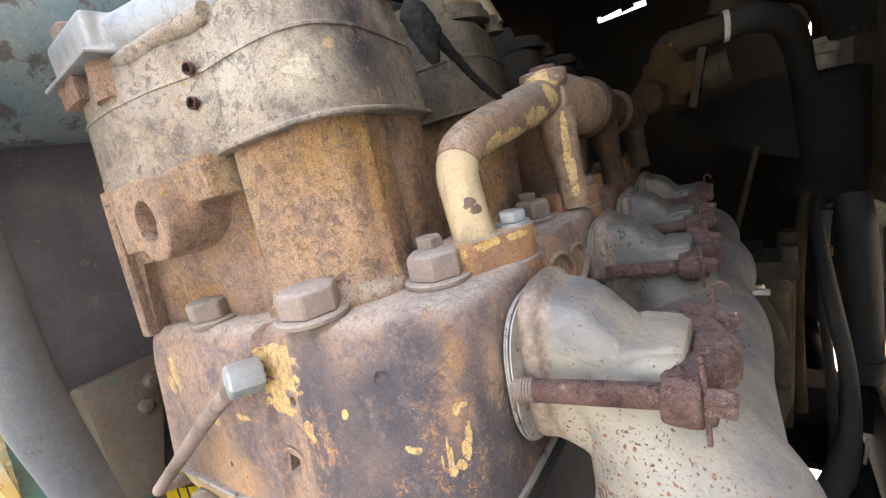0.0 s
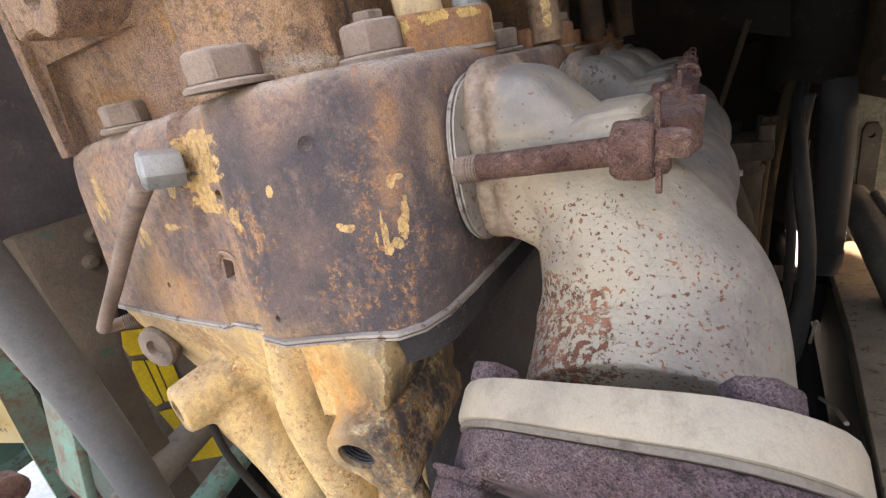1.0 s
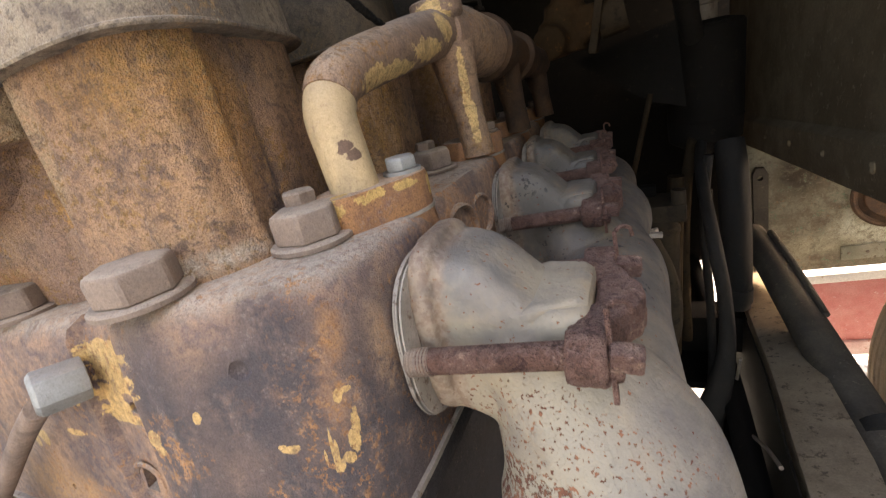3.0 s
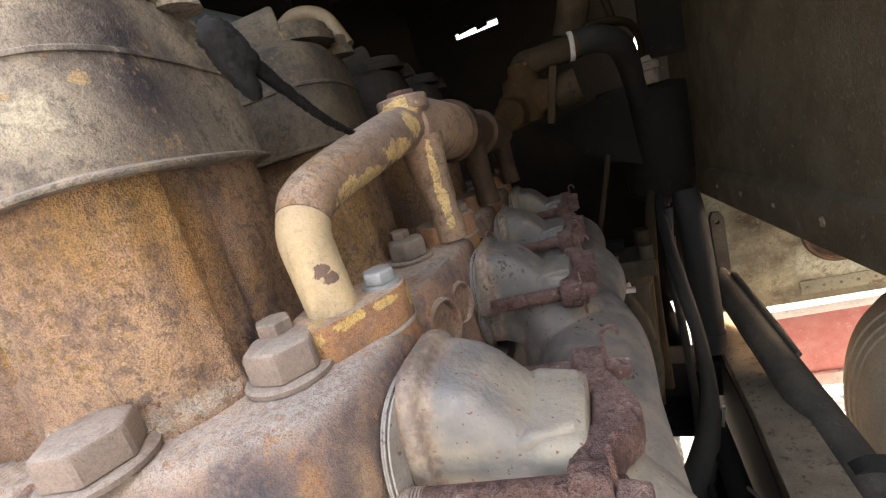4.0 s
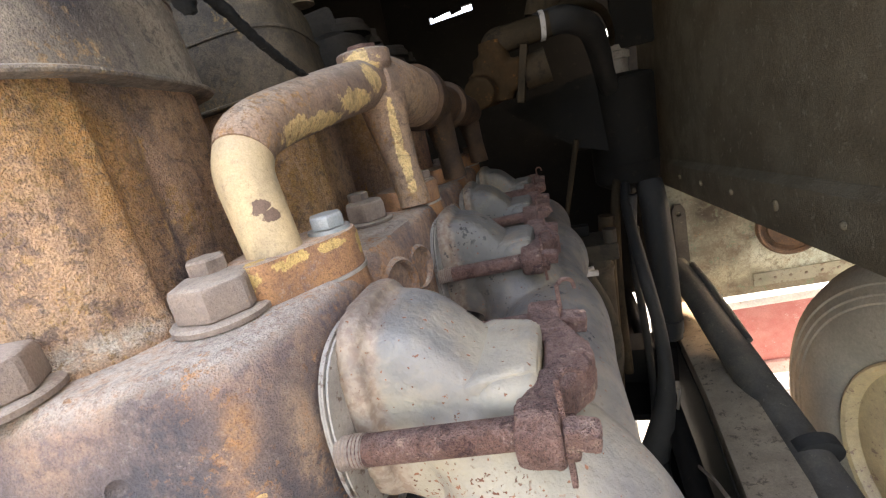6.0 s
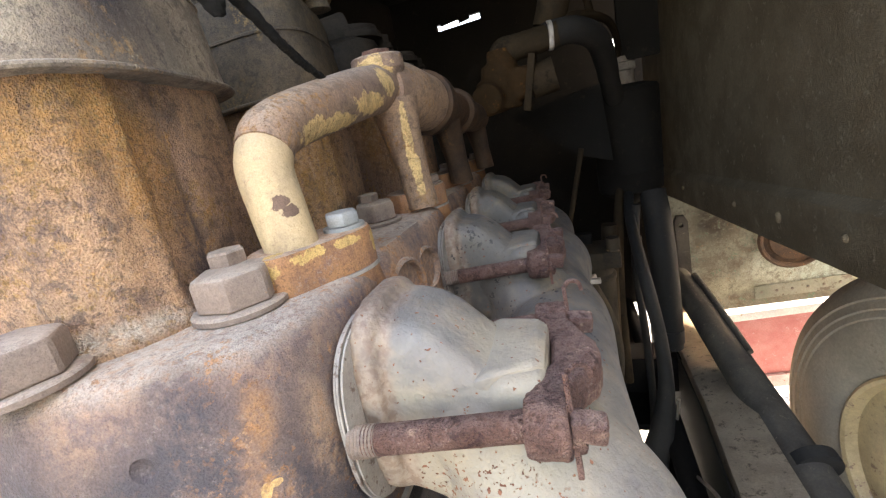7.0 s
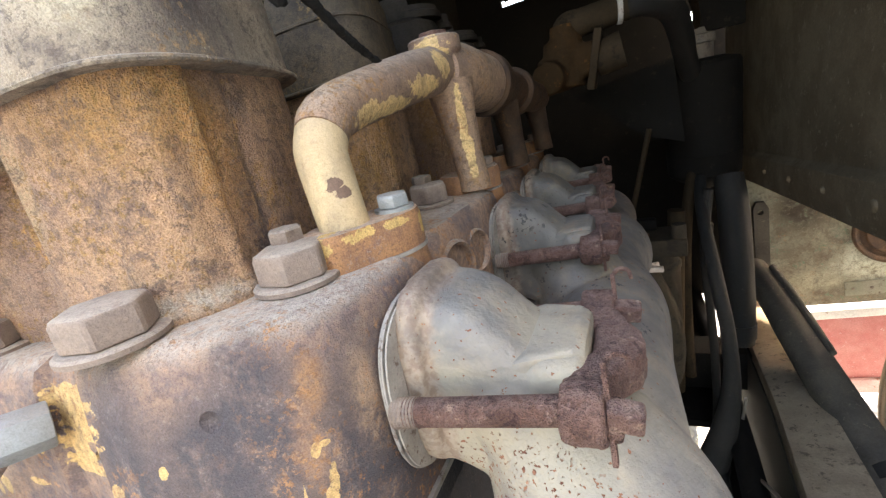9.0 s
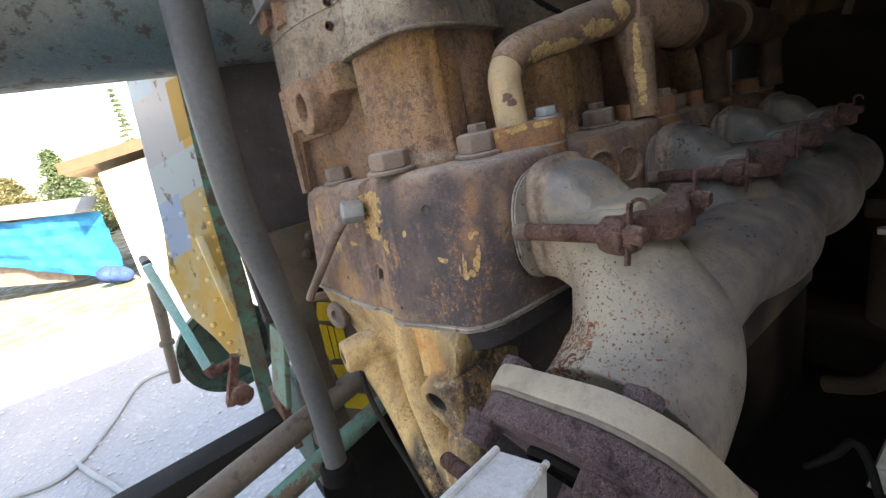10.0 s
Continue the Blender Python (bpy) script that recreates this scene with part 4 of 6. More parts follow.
for i in range(4):
    o = STEPS[i]
    b = B()
    loft(b, [(foot(0.0, o), 1.4015 + o.z), (foot(0.0, o), 1.424 + o.z), (foot(-0.04, o), 1.4285 + o.z)])
    f = part("riser_flange", b, M_FLANGE, pipe)
    b = B()
    loft(b, [(foot(0.03, o), 1.3985 + o.z), (foot(0.03, o), 1.4012 + o.z)])
    part("flange_gasket", b, M_GASKET, f)
    b = B()
    loft(b, [(foot(0.30, o), 1.35 + o.z), (foot(0.12, o), 1.375 + o.z), (foot(0.02, o), 1.387 + o.z), (foot(0.0, o), 1.3984 + o.z)])
    part("flange_seat", b, M_FLANGE, pipe)
    b = B()
    hexagon(b, Vector((-0.176, 0.394, 1.4315)) + o, (0, 0, 1), 0.0132, 0.010, 0.3)
    soften(b, 0.0025, 20, 2)
    lathe(b, Vector((-0.176, 0.394, 1.428)) + o, (0, 0, 1), [(0, 0.0155), (0.003, 0.0155), (0.0035, 0.0)], 22)
    part("flange_bolt", b, M_BRIGHT if i == 0 else M_BOLT, pipe)
    if i:
        b = B()
        q = Vector((-0.207, 0.645 + (o.y - 0.30), 1.54 + (o.z + 0.014)))
        q.x += 0.02 * (o.x + 0.021)
        loops = []
        for w, t, dz, dx in ((0.024, 0.020, -0.145, 0.012), (0.023, 0.019, -0.10, 0.008), (0.028, 0.024, -0.05, 0.002), (0.036, 0.030, -0.01, 0.0)):
            loops.append([q + Vector((dx + t * math.cos(a), w * math.sin(a) - 0.005, dz)) for a in [2 * math.pi * j / 20 for j in range(20)]])
        rings(b, loops)
        part("riser", b, M_PIPE if i == 1 else M_DARKRUST, pipe)

# ---- exhaust manifold ----
manifold = thing("exhaust_manifold", (-0.03, 0.34, 1.15), "pale grey exhaust manifold speckled with rust, clamped to the heads", "exhaust manifold")


def squircle(x, yc, hw, z0, z1, p=0.46, n=40):
    """A rounded-square loop in a plane of constant x."""
    zc, hh = (z0 + z1) / 2, (z1 - z0) / 2
    out = []
    for j in range(n):
        a = 2 * math.pi * j / n
        c, s = math.cos(a), math.sin(a)
        out.append(Vector((x, yc + hw * math.copysign(abs(c) ** p, c), zc + hh * math.copysign(abs(s) ** p, s))))
    return out


b = B()
for i in range(4):
    o = STEPS[i]
    def at(x, y, z, r):
        return (x + o.x, y + o.y, z + o.z, r)
    rows = [(-0.147, 0.360, 0.041, 1.262, 1.381), (-0.132, 0.360, 0.042, 1.255, 1.382), (-0.122, 0.360, 0.042, 1.252, 1.381), (-0.108, 0.360, 0.042, 1.245, 1.377), (-0.096, 0.360, 0.042, 1.24, 1.369), (-0.085, 0.360, 0.041, 1.235, 1.358), (-0.075, 0.360, 0.040, 1.235, 1.348), (-0.066, 0.359, 0.041, 1.235, 1.341), (-0.044, 0.358, 0.040, 1.24, 1.339)]
    rings(b, [[v + o for v in squircle(*r, 0.36)] for r in rows])
    rings(b, [[v + o for v in squircle(x, 0.359, w, 1.29, z1, 0.30)] for x, w, z1 in ((-0.067, 0.041, 1.342), (-0.060, 0.042, 1.3445), (-0.040, 0.042, 1.3435), (-0.036, 0.039, 1.340))])
    rings(b, [[v + o for v in squircle(x, 0.360, w, z0, z1, 0.55)] for x, w, z0, z1 in ((-0.1475, 0.0515, 1.254, 1.391), (-0.137, 0.0515, 1.254, 1.391), (-0.133, 0.0485, 1.257, 1.388))])
    low = [at(-0.056, 0.350, 1.255, 0.062), at(-0.045, 0.345, 1.20, 0.068)] if i else [at(-0.053, 0.352, 1.25, 0.066), at(-0.039, 0.346, 1.215, 0.079), at(-0.032, 0.330, 1.185, 0.082), at(-0.029, 0.305, 1.166, 0.082), at(-0.027, 0.285, 1.157, 0.082), at(-0.025, 0.266, 1.150, 0.082)]
    sweep(b, [at(-0.10, 0.358, 1.31, 0.044), at(-0.074, 0.356, 1.287, 0.052), *low], 32, 6)
lo = [(-0.030, 0.365, 1.215, 0.055), (-0.040, 0.50, 1.220, 0.058), (-0.050, 0.65, 1.205, 0.071), (-0.060, 0.775, 1.212, 0.058), (-0.062, 0.895, 1.203, 0.073), (-0.074, 1.03, 1.202, 0.058), (-0.084, 1.16, 1.196, 0.070), (-0.096, 1.24, 1.190, 0.05)]
sweep(b, lo, 30, 8)
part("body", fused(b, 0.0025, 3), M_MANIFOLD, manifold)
for o in STEPS:
    b = B()
    rings(b, [[Vector((x, y, z)) + o for y, z in ((y0, 1.295), (y0, z1 - 0.002), (y0 + 0.004, z1), (0.398 - (y0 - 0.320), z1), (0.402 - (y0 - 0.320), z1 - 0.002), (0.402 - (y0 - 0.320), 1.295))] for x, y0, z1 in ((-0.086, 0.322, 1.340), (-0.070, 0.322, 1.3455), (-0.043, 0.330, 1.3475), (-0.037, 0.334, 1.344))])
    soften(b, 0.0025, 25)
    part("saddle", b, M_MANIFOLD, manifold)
for i in range(4):
    for k in range(3):
        b = B()
        o = STEPS[i] + Vector((-0.1480 - 0.0024 * k, 0.352, 1.320))
        g = 0.064 + 0.0012 * (k % 2)
        pts = [Vector((0, g * 0.96 * math.copysign(abs(math.cos(a)) ** 0.7, math.cos(a)), g * math.copysign(abs(math.sin(a)) ** 0.75, math.sin(a)))) for a in [2 * math.pi * j / 40 for j in range(40)]]
        rings(b, [[p + o for p in pts], [p + o + Vector((0.0014, 0, 0)) for p in pts]])
        part("port_gasket", b, M_GASKET, manifold, "thin bare-metal gasket edge")


def plate_outline(x0, x1, y0, y1, r):
    out = []
    for cx, cy, a in ((x1 - r, y1 - r, 0), (x0 + r, y1 - r, 90), (x0 + r, y0 + r, 180), (x1 - r, y0 + r, 270)):
        out += arc(cx, cy, r, a, a + 90, 7)
    return out


FLANGE = Matrix.Translation((-0.043, 0.2056, 1.237)) @ Matrix.Rotation(radians(-2.07), 4, "Z") @ Matrix.Rotation(radians(-11.65), 4, "Y") @ Matrix.Rotation(radians(-57.48), 4, "X") @ Matrix.Translation((0.017, -0.213, -1.174))


def tipped(bm):
    """Lean the outlet flange and all that is bolted to it."""
    bmesh.ops.transform(bm, matrix=FLANGE, verts=bm.verts)
    return bm


b = B()
f = plate_outline(-0.1177, 0.0837, 0.213, 0.4105, 0.058)
loft(b, [(f, 1.150), (f, 1.174)])
soften(b, 0.004, 50)
part("outlet_flange", tipped(b), M_BEIGE, manifold, "beige painted outlet flange")
b = B()
f = plate_outline(-0.1155, 0.0815, 0.2155, 0.408, 0.057)
loft(b, [(f, 1.1465), (f, 1.150)])
part("flange_gasket", tipped(b), M_BROWN, manifold)
outlet = thing("exhaust_flange", (-0.03, 0.2, 1.05), "purple-rusted pipe flange bolted to the manifold outlet", "flange")
b = B()
f = plate_outline(-0.114, 0.080, 0.217, 0.4065, 0.056)
loft(b, [(f, 1.122), (f, 1.1465)])
soften(b, 0.003, 50)
c = B()
cyl(c, (-0.022, 0.316, 1.10), (-0.022, 0.316, 1.145), 0.062, 0.058, 36)
bmesh.ops.subdivide_edges(b, edges=[e for e in b.edges if e.calc_length() > 0.03], cuts=8, use_grid_fill=True)
part("ring", cut_from(tipped(b), [tipped(c)]), M_PLUM, outlet)
b = B()
lathe(b, (-0.022, 0.316, 1.144), (0, 0, -1), [(0, 0.0), (0.0, 0.045), (0.012, 0.056), (0.025, 0.060), (0.030, 0.058)], 36, hollow=True)
part("sooty_bore", tipped(b), M_NEARBLACK, outlet, "black sooty pipe bore")
for x, y in ((-0.088, 0.240), (0.050, 0.240), (-0.088, 0.395), (0.050, 0.395)):
    b = B()
    hexagon(b, (x, y, 1.174), (0, 0, 1), 0.0165, 0.013, 0.3)
    soften(b, 0.002, 20)
    part("flange_bolt", tipped(b), M_PLUM, outlet)
    b = B()
    lathe(b, (x - 0.004, y, 1.124), (0, 0, -1), [(0, 0.021), (0.003, 0.021), (0.003, 0.018), (0.006, 0.018), (0.007, 0.0)], 24)
    hexagon(b, (x - 0.004, y, 1.118), (0, 0, -1), 0.0175, 0.02, 0.1)
    soften(b, 0.0015, 20)
    part("flange_nut", tipped(b), M_PLUM, outlet)
b = B()
thread(b, (-0.150, 0.148, 1.119), (-0.100, 0.141, 1.136), 0.0085)
part("loose_stud", b, M_CLAMP, outlet)
tray = thing("tin_bracket", (-0.06, 0.13, 1.06), "pale grey folded tin bracket before the outlet flange", "bracket")
TIN = look((0.010, 0.090, 1.241), (0.023, 0.055, 1.252)) @ Matrix.Rotation(radians(-90), 4, "X")
b = B()
box(b, (0, 0, 0), (0.036, 0.08, 0.0016))
for x in (-0.017, 0.017):
    box(b, (x, 0, -0.012), (0.0016, 0.08, 0.020))
bmesh.ops.transform(b, matrix=TIN, verts=b.verts)
part("sheet", b, M_PALE, tray)
for x in (-0.018, 0.018):
    b = B()
    sweep(b, [(x, -0.04, 0.002, 0.0025), (x, 0.0, 0.002, 0.0025), (x, 0.04, 0.002, 0.0025)], 8, 2)
    bmesh.ops.transform(b, matrix=TIN, verts=b.verts)
    part("folded_edge", b, M_PALE, tray)

# ---- clamps that hold the manifold ----
def manifold_clamp():
    k = thing("manifold_clamp", (-0.035, 0.360, 1.29), "heavily rusted clamp yoke with studs across the manifold elbow", "clamp", "clamps along the manifold")
    studs = ((0.303, 1.327), (0.419, 1.327))
    b = B()
    for y, z in studs:
        lathe(b, (-0.0475, y, z), (1, 0, 0), [(0, 0.0150), (0.002, 0.0172), (0.021, 0.0172), (0.023, 0.0155)], 30)
    # bar of square section, bowed outwards between the studs
    bar = []
    for y, x, z, hx, hz in ((0.300, -0.0355, 1.328, 0.0105, 0.012), (0.318, -0.0345, 1.328, 0.0110, 0.0130), (0.333, -0.0285, 1.3265, 0.0125, 0.0135), (0.346, -0.0215, 1.325, 0.0140, 0.0140), (0.361, -0.0195, 1.3245, 0.0150, 0.0145),
                            (0.376, -0.0215, 1.325, 0.0140, 0.0140), (0.389, -0.0285, 1.3265, 0.0125, 0.0135), (0.404, -0.0345, 1.328, 0.0110, 0.0130), (0.422, -0.0355, 1.328, 0.0105, 0.012)):
        k2 = 0.0035
        bar.append([Vector((x + u * hx - math.copysign(k2, u) * i, y, z + w * hz - math.copysign(k2, w) * (1 - i))) for u, w, i in ((-1, -1, 1), (-1, -1, 0), (-1, 1, 0), (-1, 1, 1), (1, 1, 1), (1, 1, 0), (1, -1, 0), (1, -1, 1))])
    rings(b, bar)
    part("yoke", rough(fused(b, 0.0018, 2), 0.0009, 170), M_CLAMP, k)
    for y, z in studs:
        b = B()
        cyl(b, (-0.140, y - 0.010, z - 0.004), (-0.046, y, z), 0.0088, 0.0088, 18)
        s = part("stud", b, M_CLAMP, k)
        b = B()
        thread(b, (-0.148, y - 0.011, z - 0.0045), (-0.130, y - 0.009, z - 0.0035), 0.0096)
        part("screw_thread", b, M_BOLT, s)
        b = B()
        hexagon(b, (-0.026, y, z - 0.003), (1, 0, 0), 0.0120, 0.009, 0.3)
        part("hex_nut", rough(fused(b, 0.0015, 1), 0.0006, 200), M_CLAMP, k)
        b = B()
        box(b, (-0.0155, y - 0.006, z + 0.004), (0.018, 0.012, 0.0135), Matrix.Rotation(radians(12), 4, "X") @ Matrix.Rotation(radians(6), 4, "Y"), 0.0018)
        part("stud_end", rough(fused(b, 0.0012, 1), 0.0005, 220), M_CLAMP, k)
        b = B()
        box(b, (-0.0232, y - 0.003, z + 0.003), (0.0030, 0.0065, 0.054), Matrix.Rotation(radians(-16), 4, "X") @ Matrix.Rotation(radians(-3), 4, "Y"), 0.0008)
        sweep(b, [(-0.0235, y + 0.005, z + 0.029, 0.0018), (-0.020, y + 0.008, z + 0.031, 0.0018), (-0.014, y + 0.010, z + 0.029, 0.0016), (-0.012, y + 0.011, z + 0.022, 0.0015)], 8, 4)
        part("cotter_key", b, M_CLAMP, k)
    return k


clamp = manifold_clamp()
for i in (1, 2, 3):
    copy_thing(clamp, Matrix.Translation(Vector((-0.035, 0.360, 1.29)) + STEPS[i]))

# ---- wires on the engine ----
wire = thing("sender_wire", (-0.22, 0.40, 1.50), "black taped sender wire plugged into the valve cover", "wire")
b = B()
sweep(b, [(-0.220, 0.352, 1.622, 0.009), (-0.213, 0.356, 1.616, 0.0115), (-0.208, 0.363, 1.606, 0.010), (-0.206, 0.372, 1.598, 0.0075)], 16, 6)
sweep(b, [(-0.215, 0.354, 1.612, 0.008), (-0.211, 0.360, 1.597, 0.0085), (-0.209, 0.366, 1.584, 0.0065), (-0.209, 0.368, 1.578, 0.004)], 14, 5)
part("boot", rough(fused(b, 0.0016, 2), 0.0014, 190), M_BLACK, wire, "lumpy black taped boot")
b = B()
sweep(b, [(-0.207, 0.368, 1.602, 0.0070), (-0.205, 0.382, 1.592, 0.0050), (-0.205, 0.400, 1.581, 0.0042), (-0.207, 0.44, 1.561, 0.0036), (-0.211, 0.49, 1.545, 0.0032), (-0.222, 0.53, 1.540, 0.003)], 12, 8)
part("cord", rough(fused(b, 0.0014, 1), 0.0010, 160), M_BLACK, wire)
b = B()
sweep(b, [(-0.430, 0.182, 1.100, 0.004), (-0.418, 0.178, 1.06, 0.004), (-0.388, 0.182, 1.0, 0.004), (-0.345, 0.187, 0.95, 0.004), (-0.31, 0.19, 0.905, 0.004), (-0.27, 0.20, 0.85, 0.004)], 10, 8)
solo("drain_wire", b, M_BLACK, "thin black wire hanging down the block front", "wire")
b = B()
sweep(b, [(-0.42, 0.70, 1.66, 0.010), (-0.405, 0.70, 1.705, 0.010), (-0.365, 0.70, 1.728, 0.010), (-0.32, 0.70, 1.715, 0.010), (-0.295, 0.70, 1.67, 0.010)], 14, 8)
solo("breather_hose", b, M_TAN, "tan rubber hose looped over a valve cover", "hose")

# ---- front: hose, drum, panels ----
hose = thing("radiator_hose", (-0.50, 0.09, 0.86), "thick grey rubber hose hanging before the engine", "hose")
b = B()
sweep(b, [(-0.50, 0.122, 1.80, 0.025), (-0.50, 0.112, 1.66, 0.025), (-0.50, 0.102, 1.527, 0.025), (-0.50, 0.098, 1.388, 0.0245), (-0.50, 0.107, 1.284, 0.022), (-0.50, 0.115, 1.171, 0.020), (-0.50, 0.119, 1.05, 0.0195), (-0.50, 0.116, 0.922, 0.0195), (-0.498, 0.113, 0.88, 0.0195)], 28, 6)
part("tube", b, M_HOSE, hose)
b = B()
lathe(b, (-0.499, 0.115, 0.915), (0.02, 0.0, -1), [(0, 0.025), (0.004, 0.030), (0.03, 0.031), (0.034, 0.025)], 28)
part("end_collar", b, M_NEARBLACK, hose)
drum = thing("air_drum", (-0.82, 0.1, 1.62), "weathered blue-green steel drum lying along the machine", "drum")
b = B()
lathe(b, (-0.82, -1.2, 1.775), (0, 1, 0), [(0, 0.12), (0.008, 0.145), (0.02, 0.155), (2.58, 0.155), (2.60, 0.145), (2.61, 0.12)], 56)
part("shell", b, M_GREEN, drum)
for y in (-0.55, 0.62):
    b = B()
    lathe(b, (-0.82, y, 1.775), (0, 1, 0), [(0, 0.157), (0.002, 0.1585), (0.04, 0.1585), (0.042, 0.157)], 56)
    part("strap", b, M_NEARBLACK, drum)
side = thing("side_panel", (-0.80, 0.85, 0.94), "soot-black steel panel closing the engine bay", "panel")
b = B()
box(b, (-0.80, 1.30, 1.39), (0.012, 2.35, 0.58), bevel=0.003)
part("sheet", b, M_PANEL, side)
b = B()
box(b, (-0.79, 0.135, 1.39), (0.03, 0.02, 0.58), bevel=0.004)
part("edge_angle", b, M_PANEL, side)
# Sheet added to keep outside light from showing below the panel.
b = B()
box(b, (-0.806, 1.50, 0.715), (0.01, 1.95, 0.77), bevel=0.003)
part("lower_light_block", b, M_NEARBLACK, side)
bracket = thing("bracket", (-0.76, 0.2, 0.78), "dusty brown steel bracket with bolts below the black panel", "bracket")
b = B()
loft(b, [([(-0.79, 0.14), (-0.74, 0.15), (-0.735, 0.23), (-0.79, 0.24)], 0.76), ([(-0.79, 0.15), (-0.74, 0.165), (-0.735, 0.215), (-0.79, 0.22)], 0.95), ([(-0.79, 0.165), (-0.745, 0.175), (-0.74, 0.225), (-0.79, 0.235)], 1.09), ([(-0.79, 0.17), (-0.755, 0.18), (-0.75, 0.265), (-0.79, 0.275)], 1.21), ([(-0.79, 0.175), (-0.77, 0.185), (-0.77, 0.29), (-0.79, 0.295)], 1.29)])
soften(b, 0.008)
part("plate", b, M_OLIVE, bracket)
b = B()
box(b, (-0.735, 0.118, 1.02), (0.10, 0.012, 0.16), Matrix.Rotation(radians(-14), 4, "X"), 0.003)
part("web", b, M_GREENP, bracket, "flaking green paint")
for y, z in ((0.262, 1.262), (0.245, 1.228), (0.305, 1.25)):
    b = B()
    lathe(b, (-0.752, y, z), (1, 0, -0.1), [(0, 0.012), (0.006, 0.011), (0.010, 0.006), (0.0105, 0)], 16)
    part("bolt", b, M_OLIVE, bracket)
guard = thing("yellow_guard", (-0.99, 0.32, 0.62), "grey sheet guard with bright yellow painted arc sections", "guard")
b = B()
box(b, (-0.993, 0.36, 0.86), (0.012, 0.34, 0.56), bevel=0.003)
part("backing", b, M_BROWN, guard)
for pts in (((0.283, 1.035), (0.40, 0.985), (0.39, 0.925), (0.290, 0.975)), ((0.276, 0.930), (0.290, 0.962), (0.306, 0.952), (0.301, 0.845), (0.287, 0.846)), ((0.310, 0.949), (0.322, 0.940), (0.316, 0.838), (0.305, 0.843)),
            ((0.326, 0.937), (0.350, 0.920), (0.345, 0.815), (0.320, 0.834)), ((0.287, 0.832), (0.36, 0.792), (0.37, 0.70), (0.325, 0.735), (0.297, 0.764)), ((0.266, 0.765), (0.31, 0.722), (0.37, 0.68), (0.37, 0.62), (0.264, 0.70))):
    b = B()
    rings(b, [[Vector((x, y, z)) for y, z in pts] for x in (-0.987, -0.983)])
    part("painted_section", b, M_YELLOW, guard, "bright yellow")
for k, (p, q, r, m) in enumerate((((-0.66, -0.12, 0.862, 0.028), (-0.775, 0.35, 0.892, 0.028), 0, M_BROWN), ((-0.60, -0.10, 0.80, 0.022), (-0.68, 0.40, 0.87, 0.022), 0, M_GREENP))):
    b = B()
    sweep(b, [p, tuple((x + y) / 2 for x, y in zip(p, q)), q], 20, 4)
    solo("steering_pipe", b, m, "dusty steel pipe crossing before the engine" if k == 0 else "green-flaked thin steel pipe before the engine", "pipe")
beam = thing("front_beam", (-0.93, -0.1, 0.72), "black-painted square steel beam with a bolted end plate", "beam")
b = B()
box(b, (-0.92, -0.25, 0.755), (0.085, 0.72, 0.085), Matrix.Rotation(radians(3), 4, "Z"), 0.006)
part("tube", b, M_BLACK, beam)
b = B()
box(b, (-0.925, 0.118, 0.79), (0.12, 0.02, 0.14), bevel=0.004)
part("end_plate", b, M_CLAMP, beam)

# ---- the neighbouring machine: riveted plate, rods ----
plate = thing("riveted_plate", (-1.27, 0.10, 0.62), "patchy yellow, white and blue riveted steel plate, rusting", "plate")


PAINT = [(0.10, 1.62, 0.06, 0.24, (0.60, 0.62, 0.62)), (0.080, 1.74, 0.05, 0.10, (0.55, 0.68, 0.74)), (0.185, 1.61, 0.035, 0.075, (0.60, 0.40, 0.13)), (0.12, 1.435, 0.10, 0.055, (0.62, 0.70, 0.71)), (0.058, 1.30, 0.028, 0.075, (0.48, 0.58, 0.76))]


def patchwork():
    """Old yellow paint under white and pale blue repairs, with rust streaks."""
    n = Nodes("patched_plate_paint")
    wob = n.math("MULTIPLY", n.math("SUBTRACT", n.noise(30, 5, 0.6), 0.5), 0.5)
    fine = n.noise(140, 5, 0.65)
    c = n.mix(n.ramp(n.noise(14, 5, 0.6, (1, 1, 0.5)), 0.4, 0.62), (0.76, 0.50, 0.15), (0.72, 0.60, 0.36))
    sep = n.t.nodes.new("ShaderNodeSeparateXYZ")
    n.link(n.pos.outputs["Position"], sep.inputs[0])
    edge = n.math("MULTIPLY", wob, 0.12)
    for y, z, ry, rz, k in PAINT:
        lean = n.math("ADD", n.math("SUBTRACT", sep.outputs[1], y), n.math("MULTIPLY", n.math("SUBTRACT", sep.outputs[2], z), -0.10))
        up = n.math("ADD", n.math("SUBTRACT", sep.outputs[2], z), n.math("MULTIPLY", n.math("SUBTRACT", sep.outputs[1], y), -0.35))
        far = n.math("MAXIMUM", n.math("DIVIDE", n.math("ABSOLUTE", lean), ry), n.math("DIVIDE", n.math("ABSOLUTE", up), rz))
        c = n.mix(n.ramp(n.math("ADD", far, edge), 1.03, 0.97), c, k)
    c = n.mix(n.math("MULTIPLY", n.ramp(n.noise(40, 6, 0.65, (1, 1, 0.3)), 0.60, 0.66), 0.8), c, (0.20, 0.09, 0.04))
    n.bump(fine, 0.3, 0.002)
    return n.done(c, 0.55)


